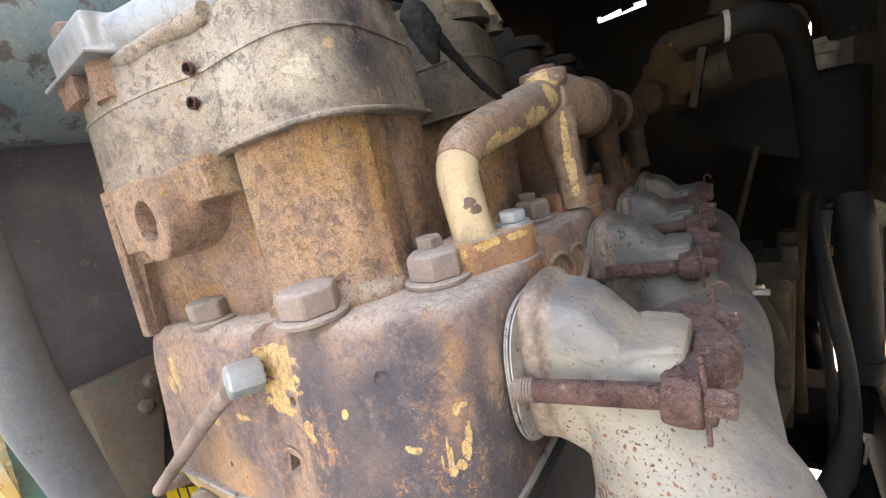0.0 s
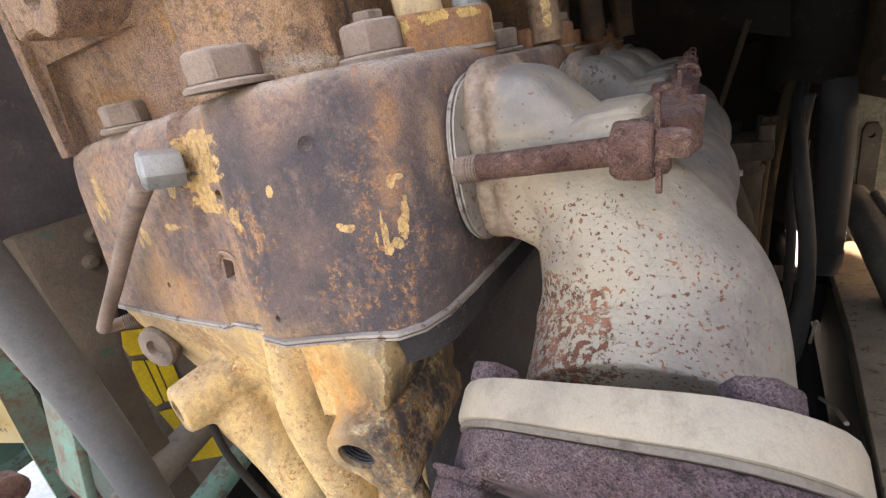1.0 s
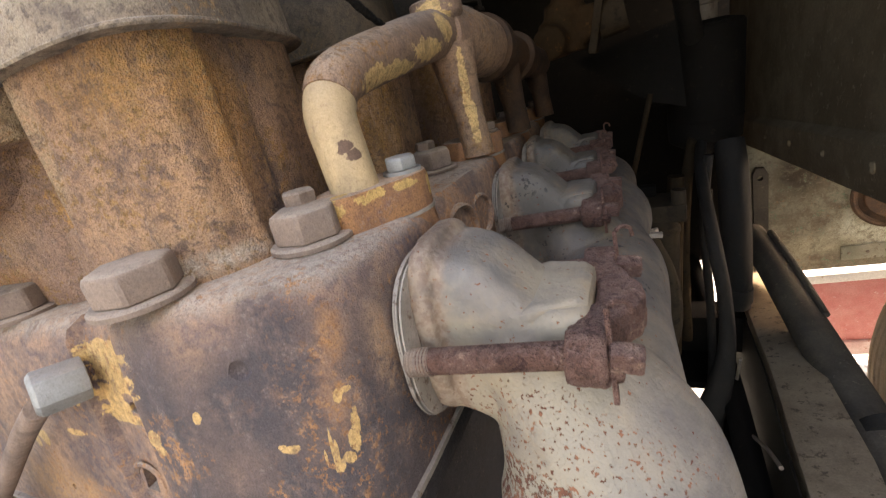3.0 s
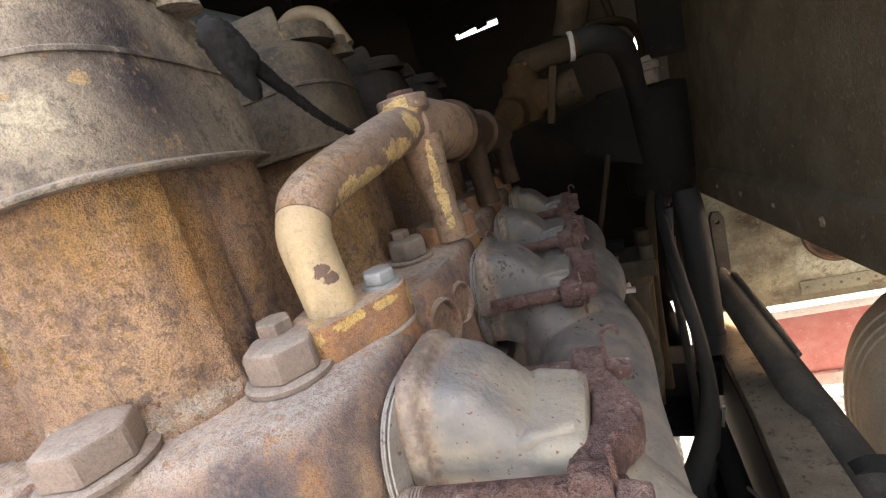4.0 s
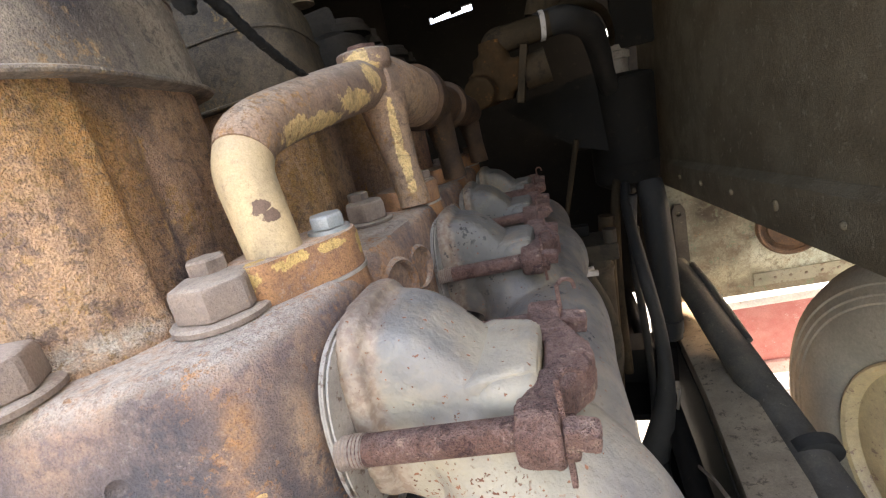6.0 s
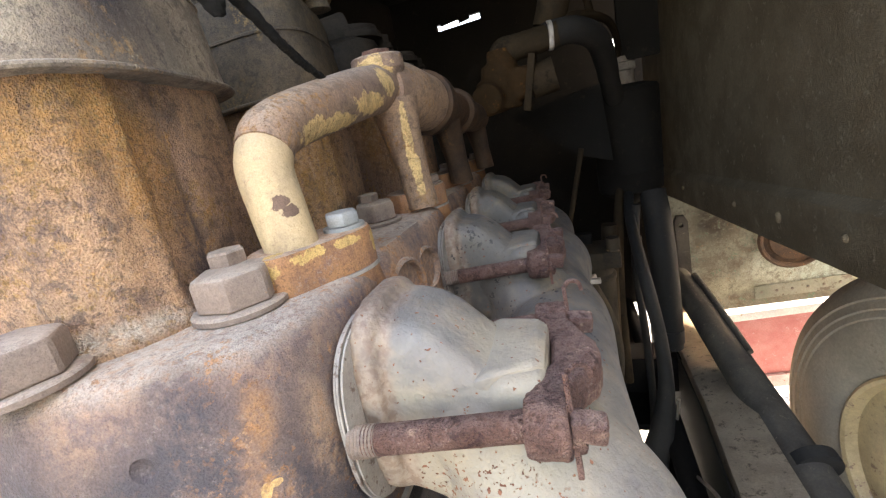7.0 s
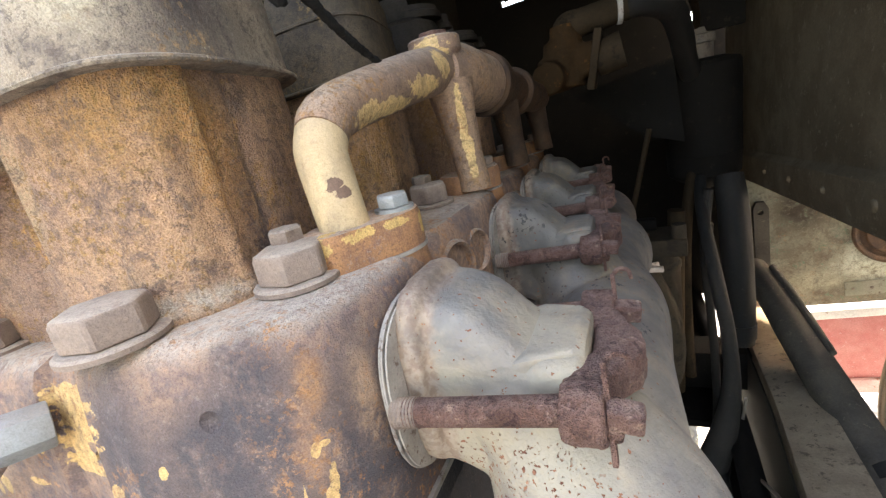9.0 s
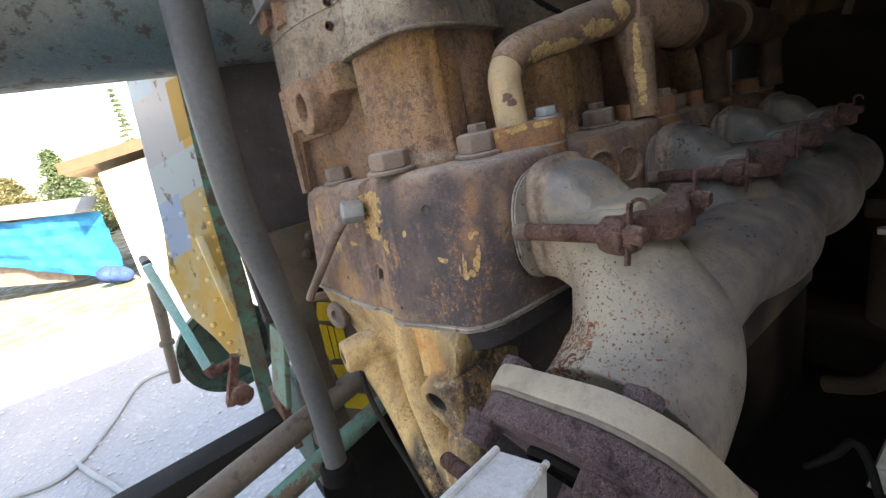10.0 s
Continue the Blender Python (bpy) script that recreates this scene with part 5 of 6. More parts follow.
M_PATCH = patchwork()
b = B()
rings(b, [[Vector((x, y, z)) for y, z in ((0.085, 0.84), (0.125, 0.80), (0.150, 0.902), (0.170, 1.20), (0.178, 1.40), (0.215, 1.85), (0.092, 1.85), (0.070, 1.66), (0.047, 1.46), (0.030, 1.31), (0.0, 1.17), (0.008, 1.05), (0.05, 0.95))] for x in (-1.262, -1.25)])
part("sheet", b, M_PATCH, plate)
b = B()
rings(b, [[Vector((x, y, z)) for y, z in ((0.098, 0.54), (0.140, 0.53), (0.162, 0.80), (0.188, 1.08), (0.200, 1.35), (0.240, 1.85), (0.208, 1.85), (0.156, 1.35), (0.143, 1.13), (0.115, 0.82))] for x in (-1.268, -1.244)])
part("edge_flange", b, M_GREENP, plate, "flaking dark green edge flange")
b = B()
box(b, (-1.243, 0.112, 1.12), (0.02, 0.022, 0.28), Matrix.Rotation(radians(3), 4, "X"), 0.006)
part("rib", b, M_PATCH, plate)
k = 0
for y0, z0, y1, z1, n in ((0.150, 1.37, 0.128, 0.86, 13), (0.040, 1.33, 0.016, 1.18, 4), (0.022, 1.10, 0.095, 0.88, 7), (0.085, 1.33, 0.09, 1.06, 5)):
    for i in range(n):
        t = i / (n - 1)
        b = B()
        lathe(b, (-1.25, y0 + (y1 - y0) * t, z0 + (z1 - z0) * t), (1, 0, 0), [(0, 0.0085), (0.003, 0.0075), (0.005, 0.004), (0.0055, 0)], 12)
        part("rivet", b, M_PATCH, plate)
b = B()
lathe(b, (-1.34, 0.085, 0.88), (1, 0, 0), [(0, 0.15), (0.03, 0.15), (0.03, 0.13), (0.02, 0.12), (0.02, 0.0)], 40)
solo("green_hub_disc", b, M_GREEND, "dark green round steel disc behind the plate", "disc")
b = B()
rings(b, [[Vector((x, y, z)) for y, z in ((0.150, 0.52), (0.172, 0.52), (0.200, 0.84), (0.178, 0.84))] for x in (-1.24, -0.93)])
soften(b, 0.003)
solo("green_side_box", b, M_GREEND, "dark green flaking steel box side beside the plate", "box")
rod = thing("control_rod", (-1.06, 0.0, 0.85), "pale teal control rod with rusty joints", "rod")
b = B()
box(b, (-1.055, -0.020, 1.10), (0.024, 0.022, 0.31), Matrix.Rotation(radians(7), 4, "X"), 0.004)
part("bar", b, M_TEAL, rod)
b = B()
sweep(b, [(-1.05, 0.0, 0.955, 0.016), (-1.05, 0.008, 0.935, 0.017), (-1.06, 0.035, 0.93, 0.015), (-1.08, 0.065, 0.925, 0.015)], 16, 5)
part("elbow_joint", b, M_CLAMP, rod)
b = B()
box(b, (-1.05, 0.042, 0.89), (0.03, 0.022, 0.14), Matrix.Rotation(radians(-22), 4, "X"), 0.004)
lathe(b, (-1.03, 0.050, 0.85), (1, 0.1, 0), [(-0.03, 0.026), (0.012, 0.028), (0.016, 0.02), (0.018, 0)], 18)
part("clevis", b, M_CLAMP, rod)
pin = thing("hanging_pin", (-1.10, -0.062, 0.92), "rust-brown steel drop pin hanging from the rod", "pin")
b = B()
sweep(b, [(-1.10, -0.040, 1.20, 0.014), (-1.10, -0.052, 1.10, 0.014), (-1.10, -0.062, 1.04, 0.013)], 14, 4)
lathe(b, (-1.10, -0.062, 1.045), (0, -0.12, -1), [(0, 0.018), (0.010, 0.018), (0.012, 0.011)], 18)
sweep(b, [(-1.10, -0.063, 1.036, 0.0115), (-1.10, -0.070, 0.98, 0.0115), (-1.10, -0.077, 0.93, 0.011)], 14, 4)
part("shank", b, M_BROWN, pin)
b = B()
cyl(b, (-1.14, -0.040, 1.255), (-1.07, -0.036, 1.250), 0.012, seg=14)
part("crossbar", b, M_BROWN, pin)
b = B()
sweep(b, [(-0.75, -0.34, 1.66, 0.04), (-0.73, -0.30, 1.52, 0.045), (-0.72, -0.283, 1.36, 0.05), (-0.72, -0.300, 1.24, 0.045), (-0.74, -0.35, 1.15, 0.04)], 20, 6)
solo("front_lamp_arm", b, M_CLAMP, "rust-brown curved steel arm at the machine front", "arm")

# ---- ground ----
def gravel():
    n = Nodes("pale_gravel")
    v = n.t.nodes.new("ShaderNodeTexVoronoi")
    v.inputs["Scale"].default_value = 34
    n.link(n.pos.outputs["Position"], v.inputs["Vector"])
    broad = n.noise(0.7, 5, 0.6)
    fine = n.noise(60, 5, 0.7)
    c = n.mix(n.ramp(broad, 0.4, 0.65), (0.27, 0.268, 0.262), (0.335, 0.325, 0.31))
    c = n.mix(n.ramp(v.outputs["Distance"], 0.05, 0.55), c, n.mix(0.5, c, (0.20, 0.197, 0.194)))
    c = n.mix(n.ramp(n.noise(9, 4, 0.6), 0.60, 0.72), c, (0.30, 0.29, 0.28))
    sep = n.t.nodes.new("ShaderNodeSeparateXYZ")
    n.link(n.pos.outputs["Position"], sep.inputs[0])
    grass = n.math("MULTIPLY", n.ramp(n.math("ADD", sep.outputs[0], n.math("MULTIPLY", n.noise(0.9, 5, 0.65), 3.0)), -4.6, -5.8), n.ramp(n.noise(3.0, 6, 0.7), 0.40, 0.56))
    c = n.mix(grass, c, n.mix(fine, (0.17, 0.125, 0.05), (0.09, 0.10, 0.032)))
    n.bump(n.math("ADD", n.math("MULTIPLY", fine, 0.5), n.math("SUBTRACT", 1.0, v.outputs["Distance"])), 0.8, 0.012)
    return n.done(c, 0.92)


b = B()
bmesh.ops.create_grid(b, x_segments=200, y_segments=200, size=200)
for v in b.verts:
    d = v.co.length
    v.co.z = -0.07 * max(0.0, min(-v.co.x - 4.0, 8.0)) + (0.0 if d < 14 else 0.2 * noise.noise(v.co * 0.05))
ground = solo("ground", b, gravel(), "pale grey gravel yard with dry grass beyond", "ground", kind="structure", base=(0, 0, 0))
b = B()
sweep(b, [(-3.75, 0.55, 0.012, 0.013), (-3.62, 0.20, 0.012, 0.013), (-3.57, -0.05, 0.012, 0.013), (-3.60, -0.37, 0.012, 0.013), (-3.1, -0.57, 0.012, 0.013), (-2.75, -0.76, 0.012, 0.013), (-2.80, -1.02, 0.012, 0.013), (-2.95, -1.35, 0.012, 0.013)], 12, 8)
solo("garden_hose", b, M_GREYHOSE, "grey garden hose lying on the gravel", "hose")
b = B()
sweep(b, [(-2.86, -0.73, 0.012, 0.013), (-2.62, -0.64, 0.012, 0.013), (-2.4, -0.545, 0.012, 0.013), (-2.1, -0.46, 0.012, 0.013), (-1.6, -0.50, 0.012, 0.013)], 12, 8)
solo("garden_hose", b, M_GREYHOSE, "grey garden hose lying on the gravel", "hose")
pebbles = B()
rng = random.Random(4)
for i in range(900):
    x, y, r = rng.uniform(-5.2, -1.6), rng.uniform(-1.6, 0.7), rng.uniform(0.006, 0.016)
    bmesh.ops.create_icosphere(pebbles, subdivisions=1, radius=1, matrix=Matrix.Translation((x, y, r * 0.3)) @ Matrix.Rotation(rng.uniform(0, 6), 4, "Z") @ Matrix.Diagonal((r, r * rng.uniform(0.6, 1), r * 0.6, 1)))
solo("gravel_stones", pebbles, coat("gravel_stone", (0.33, 0.325, 0.32), (0.40, 0.39, 0.38), rough=0.9), "loose pale gravel stones on the yard", "gravel", kind="stuff")

# ---- house, tarpaulin, trees ----
M_WALL = coat("cream_siding", (0.74, 0.69, 0.60), (0.70, 0.65, 0.56), rough=0.8)
M_FASCIA = coat("salmon_fascia", (0.11, 0.05, 0.031), (0.09, 0.043, 0.028), rough=0.75, spec=0.1)
M_RAFTER = coat("tan_rafter_paint", (0.50, 0.38, 0.27), (0.44, 0.33, 0.23), rough=0.75)
house = thing("house", (-12.0, 2.5, -0.56), "low cream house with a salmon fascia and open rafters", "house")
b = B()
rings(b, [[Vector((x, y, z)) for y, z in ((-0.27, -0.6), (6.0, -0.6), (6.0, 2.55), (-0.27, 1.62))] for x in (-19.2, -9.75)])
part("wall", b, M_WALL, house)
b = B()
rings(b, [[Vector((x, y, z)) for y, z in ((-0.70, 1.75), (-0.70, 1.82), (6.4, 2.89), (6.4, 2.82))] for x in (-19.6, -9.02)])
part("roof", b, M_WALL, house)
b = B()
rings(b, [[Vector((x, y, z)) for y, z in ((-0.72, 1.68), (-0.72, 1.86), (6.4, 2.93), (6.4, 2.75))] for x in (-9.02, -8.98)])
part("fascia", b, M_FASCIA, house)
b = B()
box(b, (-14.3, -0.71, 1.78), (10.56, 0.03, 0.14))
part("fascia", b, M_FASCIA, house)
for i in range(17):
    b = B()
    x = -9.45 - 0.60 * i
    rings(b, [[Vector((u, y, z)) for y, z in ((-0.69, 1.65), (-0.69, 1.755), (-0.27, 1.82), (-0.27, 1.715))] for u in (x - 0.025, x + 0.025)])
    part("rafter", b, M_RAFTER, house)
tarp = thing("tarpaulin", (-12.6, -2.1, -0.4), "blue plastic tarpaulin draped over a low shed", "tarpaulin")
ALONG, BACK = Vector((-0.7071, -0.7071, 0)), Vector((-0.7071, 0.7071, 0))


def shed(s, d, z):
    """A point of the shed: s along its front from the house, d behind it."""
    return Vector((-10.15, -0.46, z - 0.43 + 0.06 * s)) + ALONG * s + BACK * d


b = B()
rows = []
for i in range(80):
    u = 0.03 + 6.4 * i / 79
    rows.append([shed(u, 0.04 * math.sin(u * 3) + 0.07 * noise.noise(Vector((u * 2.2, k * 0.25, 0))) + 0.012 * math.sin(k * 1.9 + u), 0.17 * min(u, 3.0) * (1 - k / 15) + (1.39 + 0.02 * math.sin(u * 2)) * k / 15 - 0.02 * noise.noise(Vector((u, k * 0.5, 3)))) for k in range(16)])
vs = [[b.verts.new(p) for p in r] for r in rows]
for r, q in zip(vs, vs[1:]):
    for i in range(15):
        b.faces.new((r[i], r[i + 1], q[i + 1], q[i]))
bmesh.ops.solidify(b, geom=b.faces[:], thickness=0.01)
part("sheet", b, coat("blue_tarp", (0.016, 0.20, 0.46), (0.03, 0.27, 0.52), rough=0.55, relief=0.4), tarp)
b = B()
rings(b, [[shed(1.5, 0.2, z), shed(6.2, 0.2, z), shed(6.2, 1.2, z), shed(1.5, 1.2, z)] for z in (0.0, 1.38)])
part("stack", b, M_BROWN, tarp)
b = B()
rings(b, [[shed(0.03, -0.14, z), shed(6.6, -0.14, z + 0.04), shed(6.6, 1.7, z + 0.10), shed(1.8, 1.7, z + 0.06)] for z in (1.42, 1.46)])
part("roof_sheet", b, M_GREY, tarp)
b = B()
for i in range(3):
    bmesh.ops.create_icosphere(b, subdivisions=3, radius=1, matrix=Matrix.Translation((-9.9, -0.52 - 0.12 * i, -0.26 + 0.05 * i)) @ Matrix.Diagonal((0.2, 0.16, 0.15, 1)))
for v in b.verts:
    v.co += v.normal * 0.03 * noise.noise(v.co * 9)
solo("blue_bundle", b, coat("blue_plastic", (0.02, 0.04, 0.11), (0.03, 0.055, 0.14), rough=0.8, spec=0.1), "crumpled blue plastic bundle beside the wall", "bundle")


def conifer(loc, height, spread, seed, colour, label):
    rng = random.Random(seed)
    t = thing("tree", loc, label, "tree")
    b = B()
    sweep(b, [(loc[0], loc[1], loc[2] - 0.1, 0.035 * height * 0.5), (loc[0] + 0.02, loc[1], loc[2] + height * 0.5, 0.012 * height), (loc[0], loc[1], loc[2] + height, 0.01)], 8, 4)
    part("trunk", b, M_BROWN, t)
    verts, faces = [], []
    levels = int(26)
    for i in range(levels):
        f = i / levels
        z = loc[2] + height * (0.06 + 0.94 * f)
        reach = spread * (1 - f) ** 0.8 * rng.uniform(0.75, 1.15) + 0.05
        for k in range(int(7 + 6 * (1 - f))):
            a = rng.uniform(0, 6.283)
            l = reach * rng.uniform(0.6, 1.1)
            for j in range(11):
                s = j / 10
                c = Vector((loc[0] + math.cos(a) * l * s, loc[1] + math.sin(a) * l * s, z - 0.35 * l * s * s + 0.1 * l * s))
                for _ in range(4):
                    q = c + Vector((rng.gauss(0, 1), rng.gauss(0, 1), rng.gauss(0, 0.7))) * 0.06 * spread * (1.1 - 0.5 * s)
                    d = Vector((rng.gauss(0, 1), rng.gauss(0, 1), rng.gauss(-0.2, 0.6))).normalized() * spread * 0.075
                    e = d.orthogonal().normalized() * spread * 0.028
                    n0 = len(verts)
                    verts += [q - e, q + e, q + d]
                    faces.append((n0, n0 + 1, n0 + 2))
    me = bpy.data.meshes.new("crown")
    me.from_pydata([tuple(v) for v in verts], [], faces)
    part("crown", me, colour, t)
    return t


M_LEAF = coat("conifer_green", (0.06, 0.095, 0.05), (0.09, 0.12, 0.06), rough=0.7)
M_LEAF2 = coat("olive_leaves", (0.12, 0.105, 0.05), (0.10, 0.105, 0.05), rough=0.7)
conifer((-22, -1.80, -0.55), 3.55, 1.6, 1, M_LEAF, "dark green conifer with drooping boughs behind the shed")
conifer((-25, 1.0, -0.55), 6.0, 0.85, 2, M_LEAF, "tall thin conifer spire behind the house")
conifer((-21, -3.1, -0.55), 2.75, 1.6, 3, M_LEAF2, "olive-brown bushy tree behind the shed")
conifer((-24, -4.9, -0.55), 3.2, 1.4, 5, M_LEAF2, "olive-brown bushy tree behind the shed")
conifer((-23.4, -0.5, -0.55), 2.9, 1.15, 6, M_LEAF2, "olive-green bush between shed and house")

# ---- machine frame, hood and rear of the engine bay ----
def rail(name, x0, x1, y0, y1, z0, z1, m, label, category="frame"):
    b = B()
    box(b, ((x0 + x1) / 2, (y0 + y1) / 2, (z0 + z1) / 2), (x1 - x0, y1 - y0, z1 - z0), bevel=0.006)
    return solo(name, b, m, label, category)


rail("oil_pan", -0.50, -0.22, 0.30, 1.55, 0.40, 0.76, M_NEARBLACK, "black oily sump below the engine block", "oil pan")
rail("cross_member", -1.0, 0.30, 1.62, 1.74, 0.42, 0.56, M_NEARBLACK, "black steel cross member of the machine frame")
rail("cross_member", -1.0, 0.30, 0.45, 0.57, 0.27, 0.40, M_NEARBLACK, "black steel cross member of the machine frame")
# Dark floor added to keep the bright ground from showing below the engine.
pan = thing("floor_block", (-0.38, 1.8, 0.375), "black sheet added to hide the bright ground, with an open bay", "pan")
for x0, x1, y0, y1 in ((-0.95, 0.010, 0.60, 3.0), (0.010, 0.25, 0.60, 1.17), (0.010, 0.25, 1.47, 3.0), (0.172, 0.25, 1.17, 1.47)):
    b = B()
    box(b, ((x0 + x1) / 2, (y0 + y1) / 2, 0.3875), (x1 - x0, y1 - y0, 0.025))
    part("sheet", b, M_NEARBLACK, pan)
b = B()
lathe(b, (-1.1, 0.51, 0.335), (1, 0, 0), [(0, 0.05), (1.5, 0.05)], 20)
solo("axle", b, M_NEARBLACK, "black steel axle below the frame", "axle")
for x in (-1.24,):
    w = thing("drum_wheel", (x, 0.51, 0), "black steel support wheel below the frame", "wheel")
    b = B()
    lathe(b, (x, 0.51, 0.335), (1, 0, 0), [(0, 0.30), (0.01, 0.335), (0.13, 0.335), (0.14, 0.30)], 40)
    part("tread", b, M_NEARBLACK, w)

fender = thing("fender_panel", (0.36, 1.3, 1.1), "dusty brown sheet-metal fender panel with a rivet row", "panel")
b = B()
def low(y):
    return 1.212 - (y - 0.55) * 0.098
ys = [0.40 + i * 0.1 for i in range(21)]
loops = []
for y in ys:
    z = low(y)
    f = z + 0.092 + 0.03 * max(0.0, (1.6 - y)) * 0.2
    prof = [(0.345, z), (0.342, z + 0.03), (0.341, f - 0.006), (0.345, f), (0.356, f + 0.010), (0.358, f + 0.3), (0.36, 2.13), (0.366, 2.13), (0.364, f + 0.3), (0.362, f + 0.012), (0.358, z)]
    loops.append([Vector((x + 0.0015 * noise.noise(Vector((y * 4, zz * 5, 0))), y, zz)) for x, zz in prof])
rings(b, loops)
part("sheet", b, M_FENDER, fender)
for y, r in ((0.62, 0.010), (0.80, 0.007), (1.003, 0.0115), (1.22, 0.008), (1.45, 0.009), (1.68, 0.008)):
    b = B()
    z = low(y) + 0.052
    lathe(b, (0.342, y, z), (-1, 0, 0), [(-0.002, r), (0.003, r * 0.95), (0.006, r * 0.6), (0.0068, 0)], 18)
    part("rivet", b, M_FENDER, fender)
hood = thing("hood", (-0.1, 0.8, 2.12), "near-black sheet steel hood over the engine bay", "hood")
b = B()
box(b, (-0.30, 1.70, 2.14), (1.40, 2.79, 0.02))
part("roof_sheet", b, M_NEARBLACK, hood)
# Added to close a bright gap between drum and hood.
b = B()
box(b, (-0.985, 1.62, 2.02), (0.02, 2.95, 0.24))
part("side_sheet", b, M_NEARBLACK, hood)
# Added to stop daylight leaking in behind the drum.
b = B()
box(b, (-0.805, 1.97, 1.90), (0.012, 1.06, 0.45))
part("rear_light_block", b, M_NEARBLACK, hood)
# Added to keep direct sun off the dark floor.
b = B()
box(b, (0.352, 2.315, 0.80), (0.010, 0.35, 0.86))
part("lower_sun_block", b, M_NEARBLACK, hood)
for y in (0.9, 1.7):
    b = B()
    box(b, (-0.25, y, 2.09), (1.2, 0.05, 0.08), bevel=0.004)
    part("roof_rib", b, M_NEARBLACK, hood)
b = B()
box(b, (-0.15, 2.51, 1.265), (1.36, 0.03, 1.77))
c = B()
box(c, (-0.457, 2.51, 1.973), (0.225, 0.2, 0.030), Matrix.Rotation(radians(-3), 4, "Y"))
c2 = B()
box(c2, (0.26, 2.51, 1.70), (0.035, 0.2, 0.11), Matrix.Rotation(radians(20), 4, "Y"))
part("firewall", cut_from(b, [c, c2]), M_NEARBLACK, hood)
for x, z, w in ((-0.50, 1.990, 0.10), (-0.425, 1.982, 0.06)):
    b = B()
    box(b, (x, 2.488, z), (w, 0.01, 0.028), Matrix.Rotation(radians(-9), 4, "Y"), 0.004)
    part("slot_bracket", b, M_NEARBLACK, hood)

# inner wing behind the frame, mottled green and cream
wing = thing("inner_wing", (0.75, 2.1, 0.5), "mottled green and cream inner wing panel, rusty, with a strip", "panel")
TILT = Matrix.Rotation(radians(-5), 4, "Y")
b = B()
box(b, (0.92, 2.106, 0.930), (1.10, 0.012, 0.80), TILT, 0.003)
part("sheet", b, iron("mottled_green_cream", (0.20, 0.18, 0.125), (0.125, 0.105, 0.07), (0.10, 0.135, 0.085), 0.48, stain=(0.07, 0.048, 0.030), stain_amount=0.6, scale=0.6, relief=0.5, dust_amount=0.0, crust=0.5, rust=(0.24, 0.13, 0.06), rust_amount=0.4,
     # Paler tints low on the panel, one dark brown patch at upper left.
     tints=[(0.80, 2.1, 0.66, 0.13, 0.2, 0.08, 0.42, 0.41, 0.31), (0.93, 2.1, 0.66, 0.10, 0.2, 0.06, 0.36, 0.40, 0.33), (0.62, 2.1, 0.60, 0.14, 0.2, 0.04, 0.27, 0.25, 0.17)], oil=[(0.545, 2.1, 0.90, 0.085, 0.2, 0.085)], dark_colour=(0.035, 0.024, 0.014)), wing)
b = B()
box(b, (0.86, 2.098, 0.585), (0.34, 0.006, 0.058), TILT, 0.002)
strip = part("strip", b, M_WING, wing)
for i in range(6):
    b = B()
    lathe(b, (0.715 + i * 0.055, 2.0955, 0.572 + i * 0.0048), (0, -1, 0), [(0, 0.006), (0.003, 0.005), (0.004, 0)], 12)
    part("rivet", b, M_BROWN, strip)
b = B()
lathe(b, (0.825, 2.101, 0.800), (0, -1, 0), [(0, 0.125), (0.010, 0.125), (0.013, 0.118), (0.010, 0.108), (0.004, 0.104), (0.004, 0.088), (0.012, 0.084), (0.012, 0.0)], 44)
part("round_cover", b, M_DARKRUST, wing, "rusty brown round cover")
b = B()
rings(b, [[Vector((x, y, z)) for x, z in ((0.388, 0.93), (0.398, 0.955), (0.425, 0.955), (0.438, 0.93), (0.448, 0.64), (0.402, 0.64))] for y in (2.06, 2.085)])
cut = B()
cyl(cut, (0.412, 2.0, 0.915), (0.412, 2.2, 0.915), 0.010, seg=16)
part("stiffener", cut_from(b, [cut]), M_ROUGHBLACK, wing)

# Unseen sheet added to keep skylight off the wing and wheel.
b = B()
box(b, (1.02, 1.72, 1.46), (1.30, 1.56, 0.02))
solo("mudguard", b, M_NEARBLACK, "near-black sheet over the truck wheel, added unseen to block skylight", "mudguard")

# canister, filter, pipes
can = thing("oil_canister", (0.19, 1.74, 1.10), "dark steel canister with a conical bottom", "canister")
b = B()
lathe(b, (0.19, 1.74, 1.105), (0, 0, 1), [(0, 0.012), (0.006, 0.02), (0.05, 0.095), (0.06, 0.104), (0.12, 0.106), (0.124, 0.108), (0.13, 0.106), (0.385, 0.106), (0.395, 0.10), (0.405, 0.06)], 40)
part("body", b, M_NEARBLACK, can)
b = B()
lathe(b, (0.175, 1.74, 1.50), (0, 0, 1), [(0, 0.05), (0.05, 0.05), (0.054, 0.056), (0.075, 0.056), (0.078, 0.045), (0.095, 0.042)], 28)
part("neck", b, M_BROWN, can)
b = B()
lathe(b, (0.19, 1.74, 1.13), (0, 0, -1), [(0, 0.02), (0.02, 0.018), (0.14, 0.017), (0.145, 0.024), (0.17, 0.024), (0.175, 0.015), (0.22, 0.014)], 20)
part("drain", b, M_NEARBLACK, can)
b = B()
box(b, (0.08, 1.80, 1.40), (0.10, 0.01, 0.24), bevel=0.003)
part("mount", b, M_NEARBLACK, can)
b = B()
box(b, (0.19, 2.15, 1.40), (0.06, 0.72, 0.05), bevel=0.004)
part("mount_arm", b, M_NEARBLACK, can)

